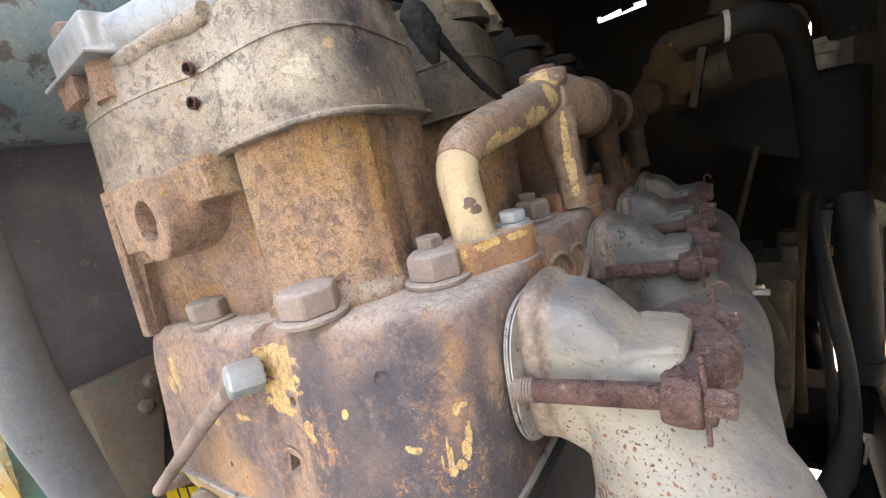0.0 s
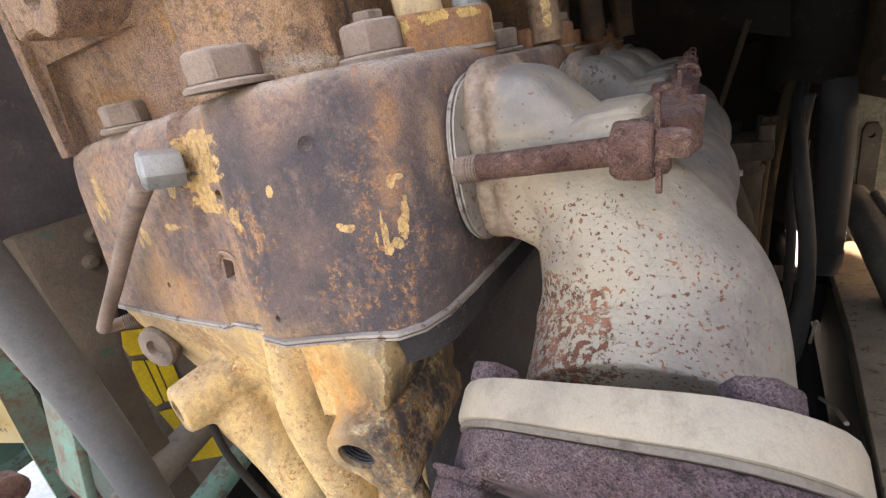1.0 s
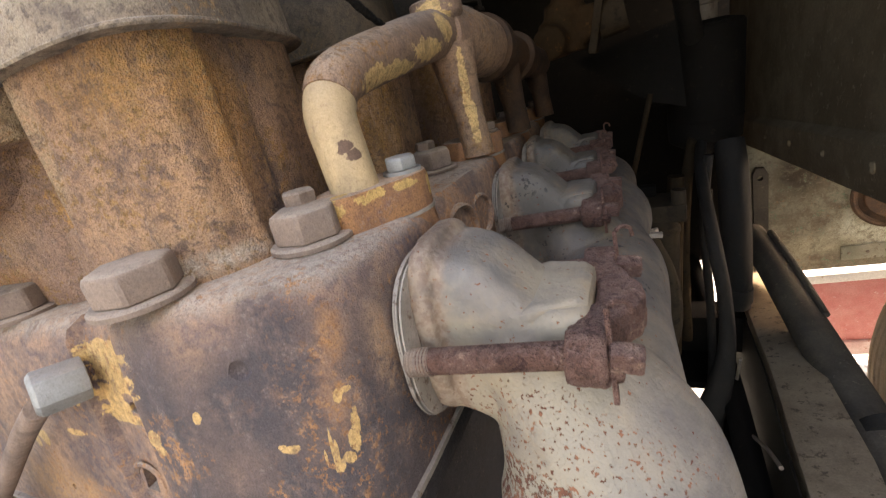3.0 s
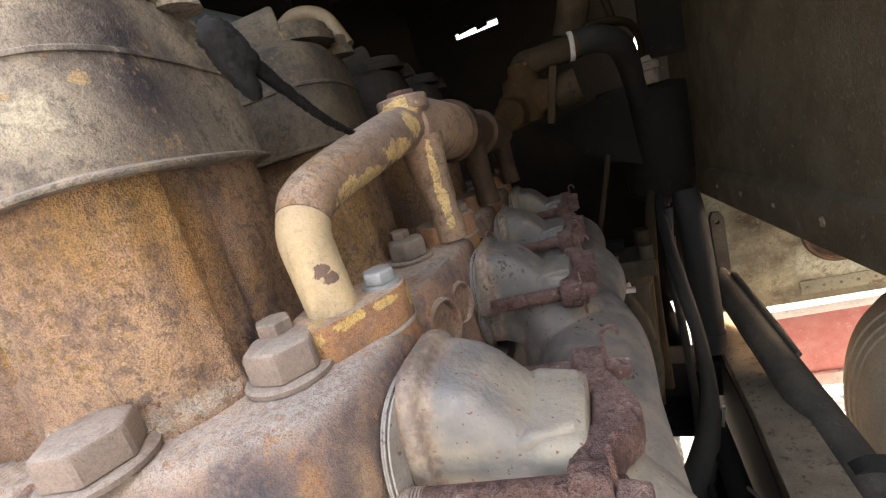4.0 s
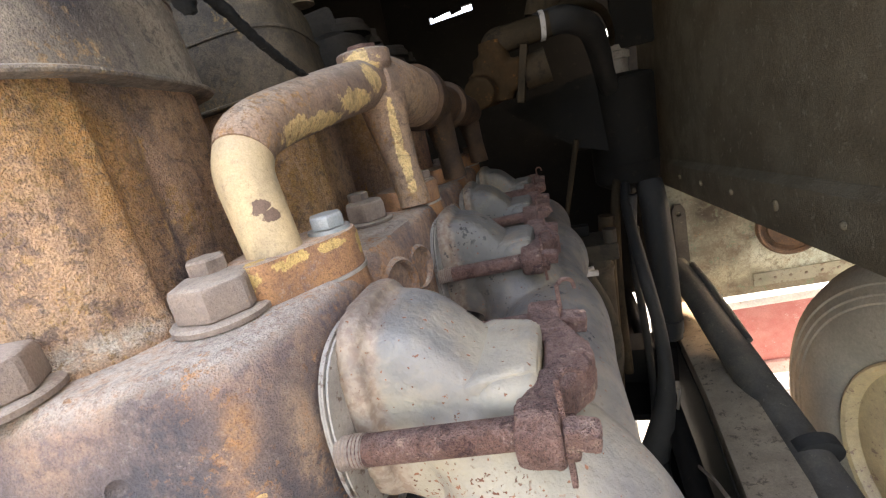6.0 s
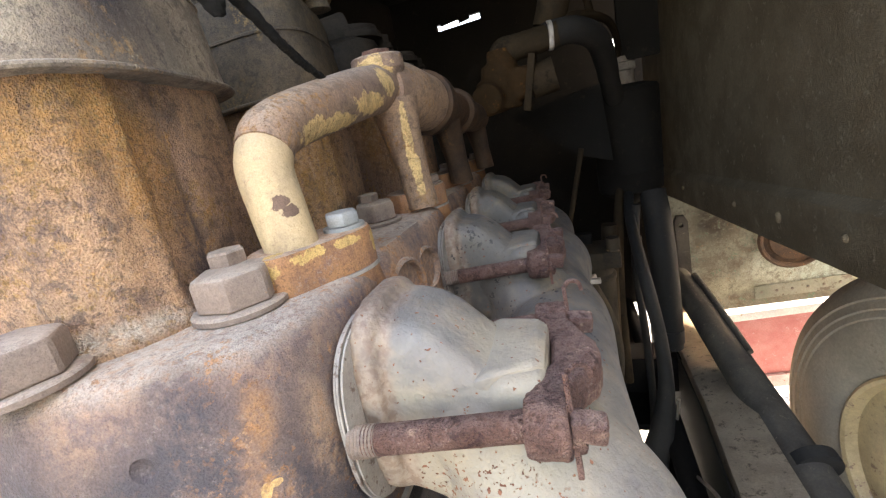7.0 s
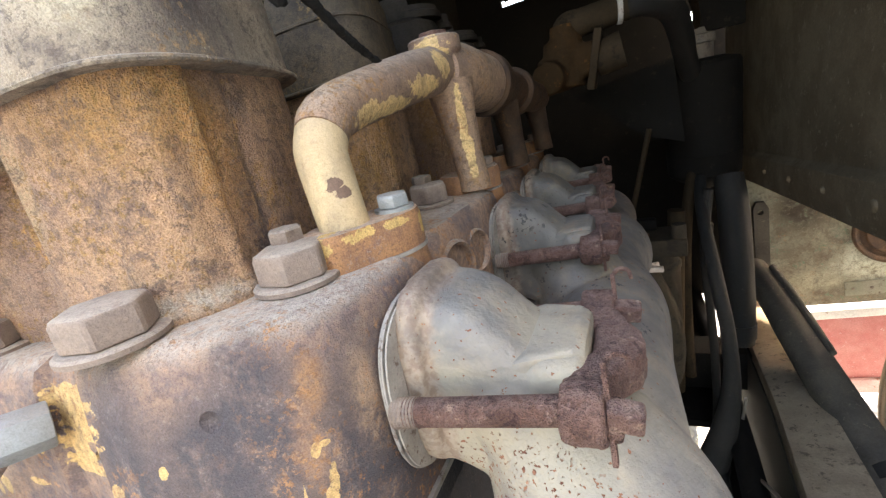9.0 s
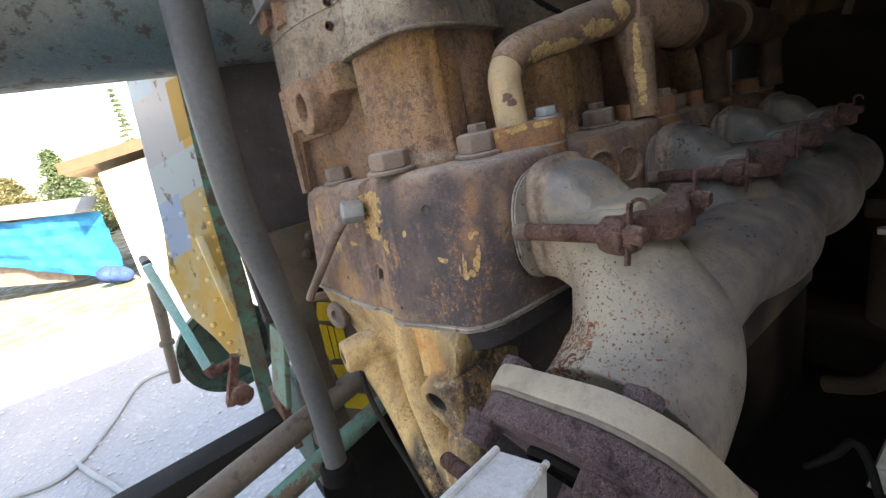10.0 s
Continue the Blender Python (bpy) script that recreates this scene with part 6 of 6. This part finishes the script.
# Brown dimmed to carry the shade around the filter.
M_DIM2 = coat("shade_dimmed_brown", (0.026, 0.019, 0.012), (0.038, 0.028, 0.018), rough=0.9, worn=(0.018, 0.013, 0.009), worn_amount=0.4, relief=0.6, spec=0.1)
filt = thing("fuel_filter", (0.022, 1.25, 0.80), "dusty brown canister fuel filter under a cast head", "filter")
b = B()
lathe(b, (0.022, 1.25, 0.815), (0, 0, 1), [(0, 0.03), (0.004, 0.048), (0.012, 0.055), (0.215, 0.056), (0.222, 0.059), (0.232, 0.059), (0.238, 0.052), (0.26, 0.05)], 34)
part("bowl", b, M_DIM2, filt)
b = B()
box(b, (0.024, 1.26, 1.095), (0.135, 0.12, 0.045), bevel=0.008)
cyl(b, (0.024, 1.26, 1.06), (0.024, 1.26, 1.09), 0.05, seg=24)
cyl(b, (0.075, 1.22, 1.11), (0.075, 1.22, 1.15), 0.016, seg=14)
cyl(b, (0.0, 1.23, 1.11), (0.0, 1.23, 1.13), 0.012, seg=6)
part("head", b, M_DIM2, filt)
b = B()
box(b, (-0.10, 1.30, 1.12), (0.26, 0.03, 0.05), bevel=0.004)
part("mount_arm", b, M_NEARBLACK, filt)
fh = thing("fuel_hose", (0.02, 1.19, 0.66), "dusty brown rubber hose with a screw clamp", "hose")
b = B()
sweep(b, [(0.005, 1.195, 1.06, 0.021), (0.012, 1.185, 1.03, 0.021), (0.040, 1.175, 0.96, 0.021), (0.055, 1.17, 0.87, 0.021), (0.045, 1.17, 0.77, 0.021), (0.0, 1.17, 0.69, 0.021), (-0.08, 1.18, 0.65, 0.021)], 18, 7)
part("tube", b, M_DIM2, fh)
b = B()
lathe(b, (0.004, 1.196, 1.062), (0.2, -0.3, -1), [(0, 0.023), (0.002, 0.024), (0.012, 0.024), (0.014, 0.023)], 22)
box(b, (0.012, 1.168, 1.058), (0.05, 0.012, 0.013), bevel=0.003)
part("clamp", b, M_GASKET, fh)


def line(name, label, pts, m, category="pipe", seg=14):
    b = B()
    sweep(b, pts, seg, 8)
    return solo(name, b, m, label, category)


line("drain_hose", "thick black rubber hose dropping through the added floor sheet", [(0.165, 1.60, 1.17, 0.015), (0.150, 1.48, 1.12, 0.015), (0.150, 1.32, 1.04, 0.016), (0.158, 1.25, 0.96, 0.017), (0.176, 1.25, 0.84, 0.017), (0.182, 1.25, 0.70, 0.021), (0.166, 1.25, 0.56, 0.031), (0.124, 1.25, 0.40, 0.042), (0.095, 1.25, 0.30, 0.044)], M_BLACK, "hose", 20)
line("drain_cable", "black cable arching over the added floor sheet", [(-0.10, 1.15, 0.40, 0.010), (-0.048, 1.15, 0.472, 0.010), (-0.015, 1.15, 0.53, 0.010), (0.014, 1.15, 0.493, 0.010), (0.041, 1.15, 0.40, 0.010)], M_BLACK, "cable")
line("drain_cable", "black cable lying across the floor sheet's open bay", [(0.185, 1.43, 0.41, 0.012), (0.165, 1.36, 0.42, 0.013), (0.17, 1.28, 0.415, 0.013), (0.155, 1.20, 0.42, 0.012), (0.16, 1.12, 0.41, 0.012)], M_BLACK, "cable")
rh = thing("rubber_hose", (0.262, 1.60, 0.62), "thick black rubber hose hanging beside the frame", "hose")
b = B()
sweep(b, [(0.245, 1.66, 1.16, 0.040), (0.250, 1.63, 1.08, 0.042), (0.254, 1.60, 0.95, 0.043), (0.262, 1.60, 0.75, 0.043), (0.262, 1.60, 0.62, 0.042)], 22, 8)
part("tube", b, M_BLACK, rh)
b = B()
lathe(b, (0.262, 1.60, 0.64), (0, 0, 1), [(0, 0.042), (0.001, 0.046), (0.05, 0.046), (0.052, 0.043)], 26)
part("cuff", b, M_BLACK, rh)
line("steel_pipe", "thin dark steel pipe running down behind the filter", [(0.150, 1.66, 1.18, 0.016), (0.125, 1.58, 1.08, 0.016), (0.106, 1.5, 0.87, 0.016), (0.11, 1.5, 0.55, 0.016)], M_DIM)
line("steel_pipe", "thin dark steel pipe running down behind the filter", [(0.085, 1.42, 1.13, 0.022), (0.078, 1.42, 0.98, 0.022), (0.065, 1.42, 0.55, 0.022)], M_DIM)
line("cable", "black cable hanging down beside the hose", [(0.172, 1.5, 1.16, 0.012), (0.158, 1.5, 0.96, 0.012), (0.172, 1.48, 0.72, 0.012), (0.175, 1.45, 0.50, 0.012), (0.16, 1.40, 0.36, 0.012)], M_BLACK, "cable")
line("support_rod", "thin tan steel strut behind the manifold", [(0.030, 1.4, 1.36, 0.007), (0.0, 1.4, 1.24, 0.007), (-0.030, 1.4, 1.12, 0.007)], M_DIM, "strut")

# thermostat housing and top hoses
th = thing("thermostat_housing", (-0.185, 1.2, 1.45), "rusty thermostat housing at the end of the coolant pipe", "housing")
b = B()
cyl(b, (-0.165, 1.21, 1.50), (-0.160, 1.21, 1.60), 0.050, 0.042, 24)
cyl(b, (-0.205, 1.18, 1.545), (-0.19, 1.19, 1.555), 0.022, seg=18)
cyl(b, (-0.19, 1.135, 1.525), (-0.17, 1.25, 1.53), 0.036, seg=28)
box(b, (-0.12, 1.21, 1.55), (0.07, 0.07, 0.07), bevel=0.01)
cyl(b, (-0.15, 1.2, 1.58), (-0.15, 1.2, 1.63), 0.034, seg=24)
# Rust colour dimmed for the shade at the bay's end.
part("casting", fused(b, 0.005, 4), coat("shade_dimmed_rusty_iron", (0.045, 0.021, 0.0075), (0.028, 0.015, 0.0065), rough=0.9, worn=(0.085, 0.036, 0.010), worn_amount=0.3, relief=0.8, spec=0.06), th)
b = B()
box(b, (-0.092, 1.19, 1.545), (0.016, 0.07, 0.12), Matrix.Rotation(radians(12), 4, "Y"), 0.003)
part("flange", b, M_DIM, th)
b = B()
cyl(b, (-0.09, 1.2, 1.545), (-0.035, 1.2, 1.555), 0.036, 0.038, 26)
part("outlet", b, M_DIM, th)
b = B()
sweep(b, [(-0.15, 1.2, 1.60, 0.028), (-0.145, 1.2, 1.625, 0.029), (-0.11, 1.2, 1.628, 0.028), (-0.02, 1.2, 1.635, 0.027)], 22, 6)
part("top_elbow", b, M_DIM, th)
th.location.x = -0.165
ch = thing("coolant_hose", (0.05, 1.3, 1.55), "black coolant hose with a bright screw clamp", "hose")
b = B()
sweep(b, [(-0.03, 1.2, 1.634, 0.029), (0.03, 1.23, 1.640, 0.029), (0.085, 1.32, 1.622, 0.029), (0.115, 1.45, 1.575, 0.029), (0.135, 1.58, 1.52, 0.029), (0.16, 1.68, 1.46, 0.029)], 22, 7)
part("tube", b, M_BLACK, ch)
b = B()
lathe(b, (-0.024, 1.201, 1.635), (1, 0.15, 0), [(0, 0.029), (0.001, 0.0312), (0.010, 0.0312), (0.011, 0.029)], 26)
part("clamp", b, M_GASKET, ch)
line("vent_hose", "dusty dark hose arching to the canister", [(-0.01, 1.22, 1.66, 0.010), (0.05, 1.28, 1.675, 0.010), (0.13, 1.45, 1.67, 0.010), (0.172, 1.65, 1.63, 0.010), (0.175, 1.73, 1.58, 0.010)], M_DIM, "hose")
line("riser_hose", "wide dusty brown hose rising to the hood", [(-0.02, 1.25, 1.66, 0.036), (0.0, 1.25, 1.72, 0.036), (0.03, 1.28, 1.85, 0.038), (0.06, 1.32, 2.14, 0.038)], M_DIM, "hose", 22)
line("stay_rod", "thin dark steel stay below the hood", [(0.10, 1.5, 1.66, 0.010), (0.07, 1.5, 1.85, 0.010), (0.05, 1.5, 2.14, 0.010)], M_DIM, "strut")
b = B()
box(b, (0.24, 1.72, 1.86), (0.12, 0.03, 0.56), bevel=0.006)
solo("hood_post", b, M_NEARBLACK, "dark steel post holding the hood", "post")
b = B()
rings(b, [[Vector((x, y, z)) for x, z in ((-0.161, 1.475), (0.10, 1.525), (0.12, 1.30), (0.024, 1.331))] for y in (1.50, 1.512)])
solo("gusset_plate", b, M_NEARBLACK, "dark triangular steel gusset plate", "plate")

# frame beams and wheel
fb = thing("frame_beam", (0.36, 1.3, 0.55), "dusty brown steel frame beam with a bright worn edge", "beam")
b = B()
rings(b, [[Vector(p) for p in ((x0, y, z0), (x1, y, z0 + 0.02), (x1, y, z0 - 0.10), (x0 + 0.01, y, z0 - 0.10))] for x0, x1, y, z0 in ((0.214, 0.318, 0.46, 0.708), (0.238, 0.345, 0.76, 0.680), (0.250, 0.365, 0.91, 0.666), (0.280, 0.385, 1.26, 0.630), (0.310, 0.400, 1.83, 0.560), (0.330, 0.415, 2.4, 0.46))])
soften(b, 0.006)
part("box", b, coat("tan_dusty_beam", (0.20, 0.15, 0.10), (0.145, 0.108, 0.072), scale=1.6, rough=0.9, worn=(0.075, 0.056, 0.038), worn_amount=0.4, relief=1.3, spec=0.15), fb)
b = B()
rings(b, [[Vector(p) for p in ((x, y, z), (x + 0.004, y, z), (x + 0.004, y, max(z - 0.5, 0.1)), (x, y, max(z - 0.5, 0.1)))] for x, y, z in ((0.202, 0.46, 0.696), (0.226, 0.76, 0.668), (0.238, 0.91, 0.654), (0.268, 1.26, 0.619), (0.298, 1.83, 0.545), (0.318, 2.4, 0.43))])
part("side_web", b, M_NEARBLACK, fb)
tb = thing("brace_tube", (0.42, 1.4, 0.6), "thick black steel tube with a strapped end", "tube")
b = B()
sweep(b, [(0.350, 1.86, 0.768, 0.042), (0.368, 1.70, 0.738, 0.045), (0.398, 1.38, 0.668, 0.047), (0.430, 1.08, 0.60, 0.047), (0.452, 0.90, 0.55, 0.047)], 24, 8)
part("tube", b, M_ROUGHBLACK, tb)
b = B()
lathe(b, (0.445, 1.09, 0.615), (0.03, -0.3, -0.085), [(0, 0.047), (0.002, 0.052), (0.03, 0.052), (0.032, 0.047)], 24)
part("strap", b, M_BLACK, tb)
b = B()
sweep(b, [(0.392, 1.80, 0.796, 0.011), (0.404, 1.70, 0.774, 0.012), (0.420, 1.54, 0.738, 0.012), (0.433, 1.40, 0.706, 0.010)], 12, 6)
part("side_rod", b, M_ROUGHBLACK, tb)
line("looped_cable", "thin dark cable looping down inside the frame", [(0.222, 1.30, 0.62, 0.0045), (0.22, 1.32, 0.55, 0.0045), (0.218, 1.35, 0.462, 0.0045), (0.216, 1.28, 0.442, 0.0045), (0.216, 1.15, 0.505, 0.0045), (0.220, 1.0, 0.60, 0.0045), (0.224, 0.91, 0.64, 0.0045)], M_BROWN, "cable", 8)
line("lower_tube", "dark steel tube running low inside the frame", [(0.20, 2.3, 0.47, 0.03), (0.21, 1.5, 0.50, 0.03), (0.19, 0.75, 0.52, 0.03)], M_NEARBLACK, "tube")

wheel = thing("wheel", (0.76, 1.05, 0.0), "dusty truck wheel with a tan steel rim", "wheel")
b = B()
cw = Vector((0.68, 1.03, 0.523))
AX = Vector((0.97, 0.245, 0)).normalized()
lathe(b, cw, AX, [(0.04, 0.2687), (0.012, 0.2784), (0.0, 0.3029), (-0.008, 0.3273), (-0.01, 0.3908), (-0.004, 0.4152), (-0.006, 0.4201), (-0.002, 0.4348), (-0.004, 0.4396), (0.004, 0.4592), (0.002, 0.4641), (0.012, 0.4836), (0.03, 0.5051), (0.05, 0.5159), (0.06, 0.5227), (0.21, 0.5227), (0.24, 0.5051), (0.265, 0.4396), (0.265, 0.3029), (0.23, 0.2687)], 96, hollow=True)
part("tyre", b, M_RUBBER, wheel)
b = B()
lathe(b, cw, AX, [(0.030, 0.290), (0.002, 0.289), (-0.002, 0.283), (0.003, 0.274), (0.022, 0.267), (0.10, 0.260), (0.18, 0.252), (0.185, 0.24), (0.19, 0.0)], 64)
rim = part("rim", b, M_RIM, wheel)
# Disc coloured dark for the shade inside the rim.
b = B()
lathe(b, cw, AX, [(0.189, 0.248), (0.178, 0.242), (0.165, 0.17), (0.120, 0.13), (0.112, 0.10), (0.112, 0.0)], 48)
part("wheel_disc", b, M_DIM, rim, "wheel disc darkened with the rim's inner shade")
M_INK = coat("raised_tyre_lettering", (0.28, 0.23, 0.165), (0.32, 0.265, 0.19), rough=0.85)


def tyre_text(body, size, radius, start, step):
    """Raised letters set round the tyre's wall."""
    for i, ch in enumerate(body):
        if ch == " ":
            continue
        cu = bpy.data.curves.new("letter", "FONT")
        cu.body, cu.size, cu.extrude, cu.align_x = ch, size, 0.003, "CENTER"
        ob = new("tmp", cu)
        dg = bpy.context.evaluated_depsgraph_get()
        me = bpy.data.meshes.new_from_object(ob.evaluated_get(dg), depsgraph=dg)
        bpy.data.objects.remove(ob)
        a = radians(start + step * i)
        # local x along the tread's way, y outwards, z out of the wall (-x)
        out = math.cos(a) * Vector((-AX.y, AX.x, 0)) + Vector((0, 0, math.sin(a)))
        along = math.sin(a) * Vector((-AX.y, AX.x, 0)) + Vector((0, 0, -math.cos(a)))
        m = Matrix.Identity(4)
        m.col[0][:3], m.col[1][:3], m.col[2][:3] = along, out, -AX
        m.translation = cw + out * radius - AX * 0.0095
        me.transform(m)
        part("letter", me, M_INK, wheel)


tyre_text("RR150", 0.050, 0.375, 128, -6.0)
tyre_text("10.00R20", 0.050, 0.355, 183, -6.5)
b = B()
lathe(b, cw, AX, [(0.12, 0.06), (0.6, 0.06)], 20)
solo("axle", b, M_NEARBLACK, "dark steel axle of the truck wheel", "axle")

# parked red truck beyond, and two unseen walls added to block and bounce light
red = thing("red_truck", (1.2, 2.2, 0.0), "faded red truck side with a pale rail, parked behind", "truck")
SKEW = Matrix.Rotation(radians(-6), 4, "Y")
b = B()
box(b, (1.50, 2.175, 0.36), (2.0, 0.03, 0.30), SKEW, 0.008)
part("side_board", b, M_RED, red)
b = B()
box(b, (1.50, 2.168, 0.518), (2.0, 0.05, 0.030), SKEW, 0.006)
box(b, (1.50, 2.160, 0.538), (2.0, 0.035, 0.012), SKEW, 0.003)
part("rail", b, M_PALE, red)
b = B()
box(b, (1.50, 2.168, 0.178), (2.0, 0.05, 0.062), SKEW, 0.006)
part("sill", b, M_SILL, red, "worn pinkish-grey lower sill")
b = B()
lathe(b, (0.595, 2.161, 0.285), (0, -1, 0), [(0, 0.062), (0.004, 0.062), (0.006, 0.056), (0.006, 0)], 30)
part("round_patch", b, M_PALE, red)
b = B()
box(b, (1.9, -0.65, 2.1), (0.1, 4.7, 4.2))
solo("light_wall_east", b, M_PALE, "plain pale wall, added unseen to block sun and bounce light", "wall", kind="structure")
b = B()
box(b, (1.15, -1.75, 2.1), (1.4, 0.1, 4.2))
solo("light_wall_south", b, M_PALE, "plain pale wall, added unseen behind to block and bounce skylight", "wall", kind="structure")
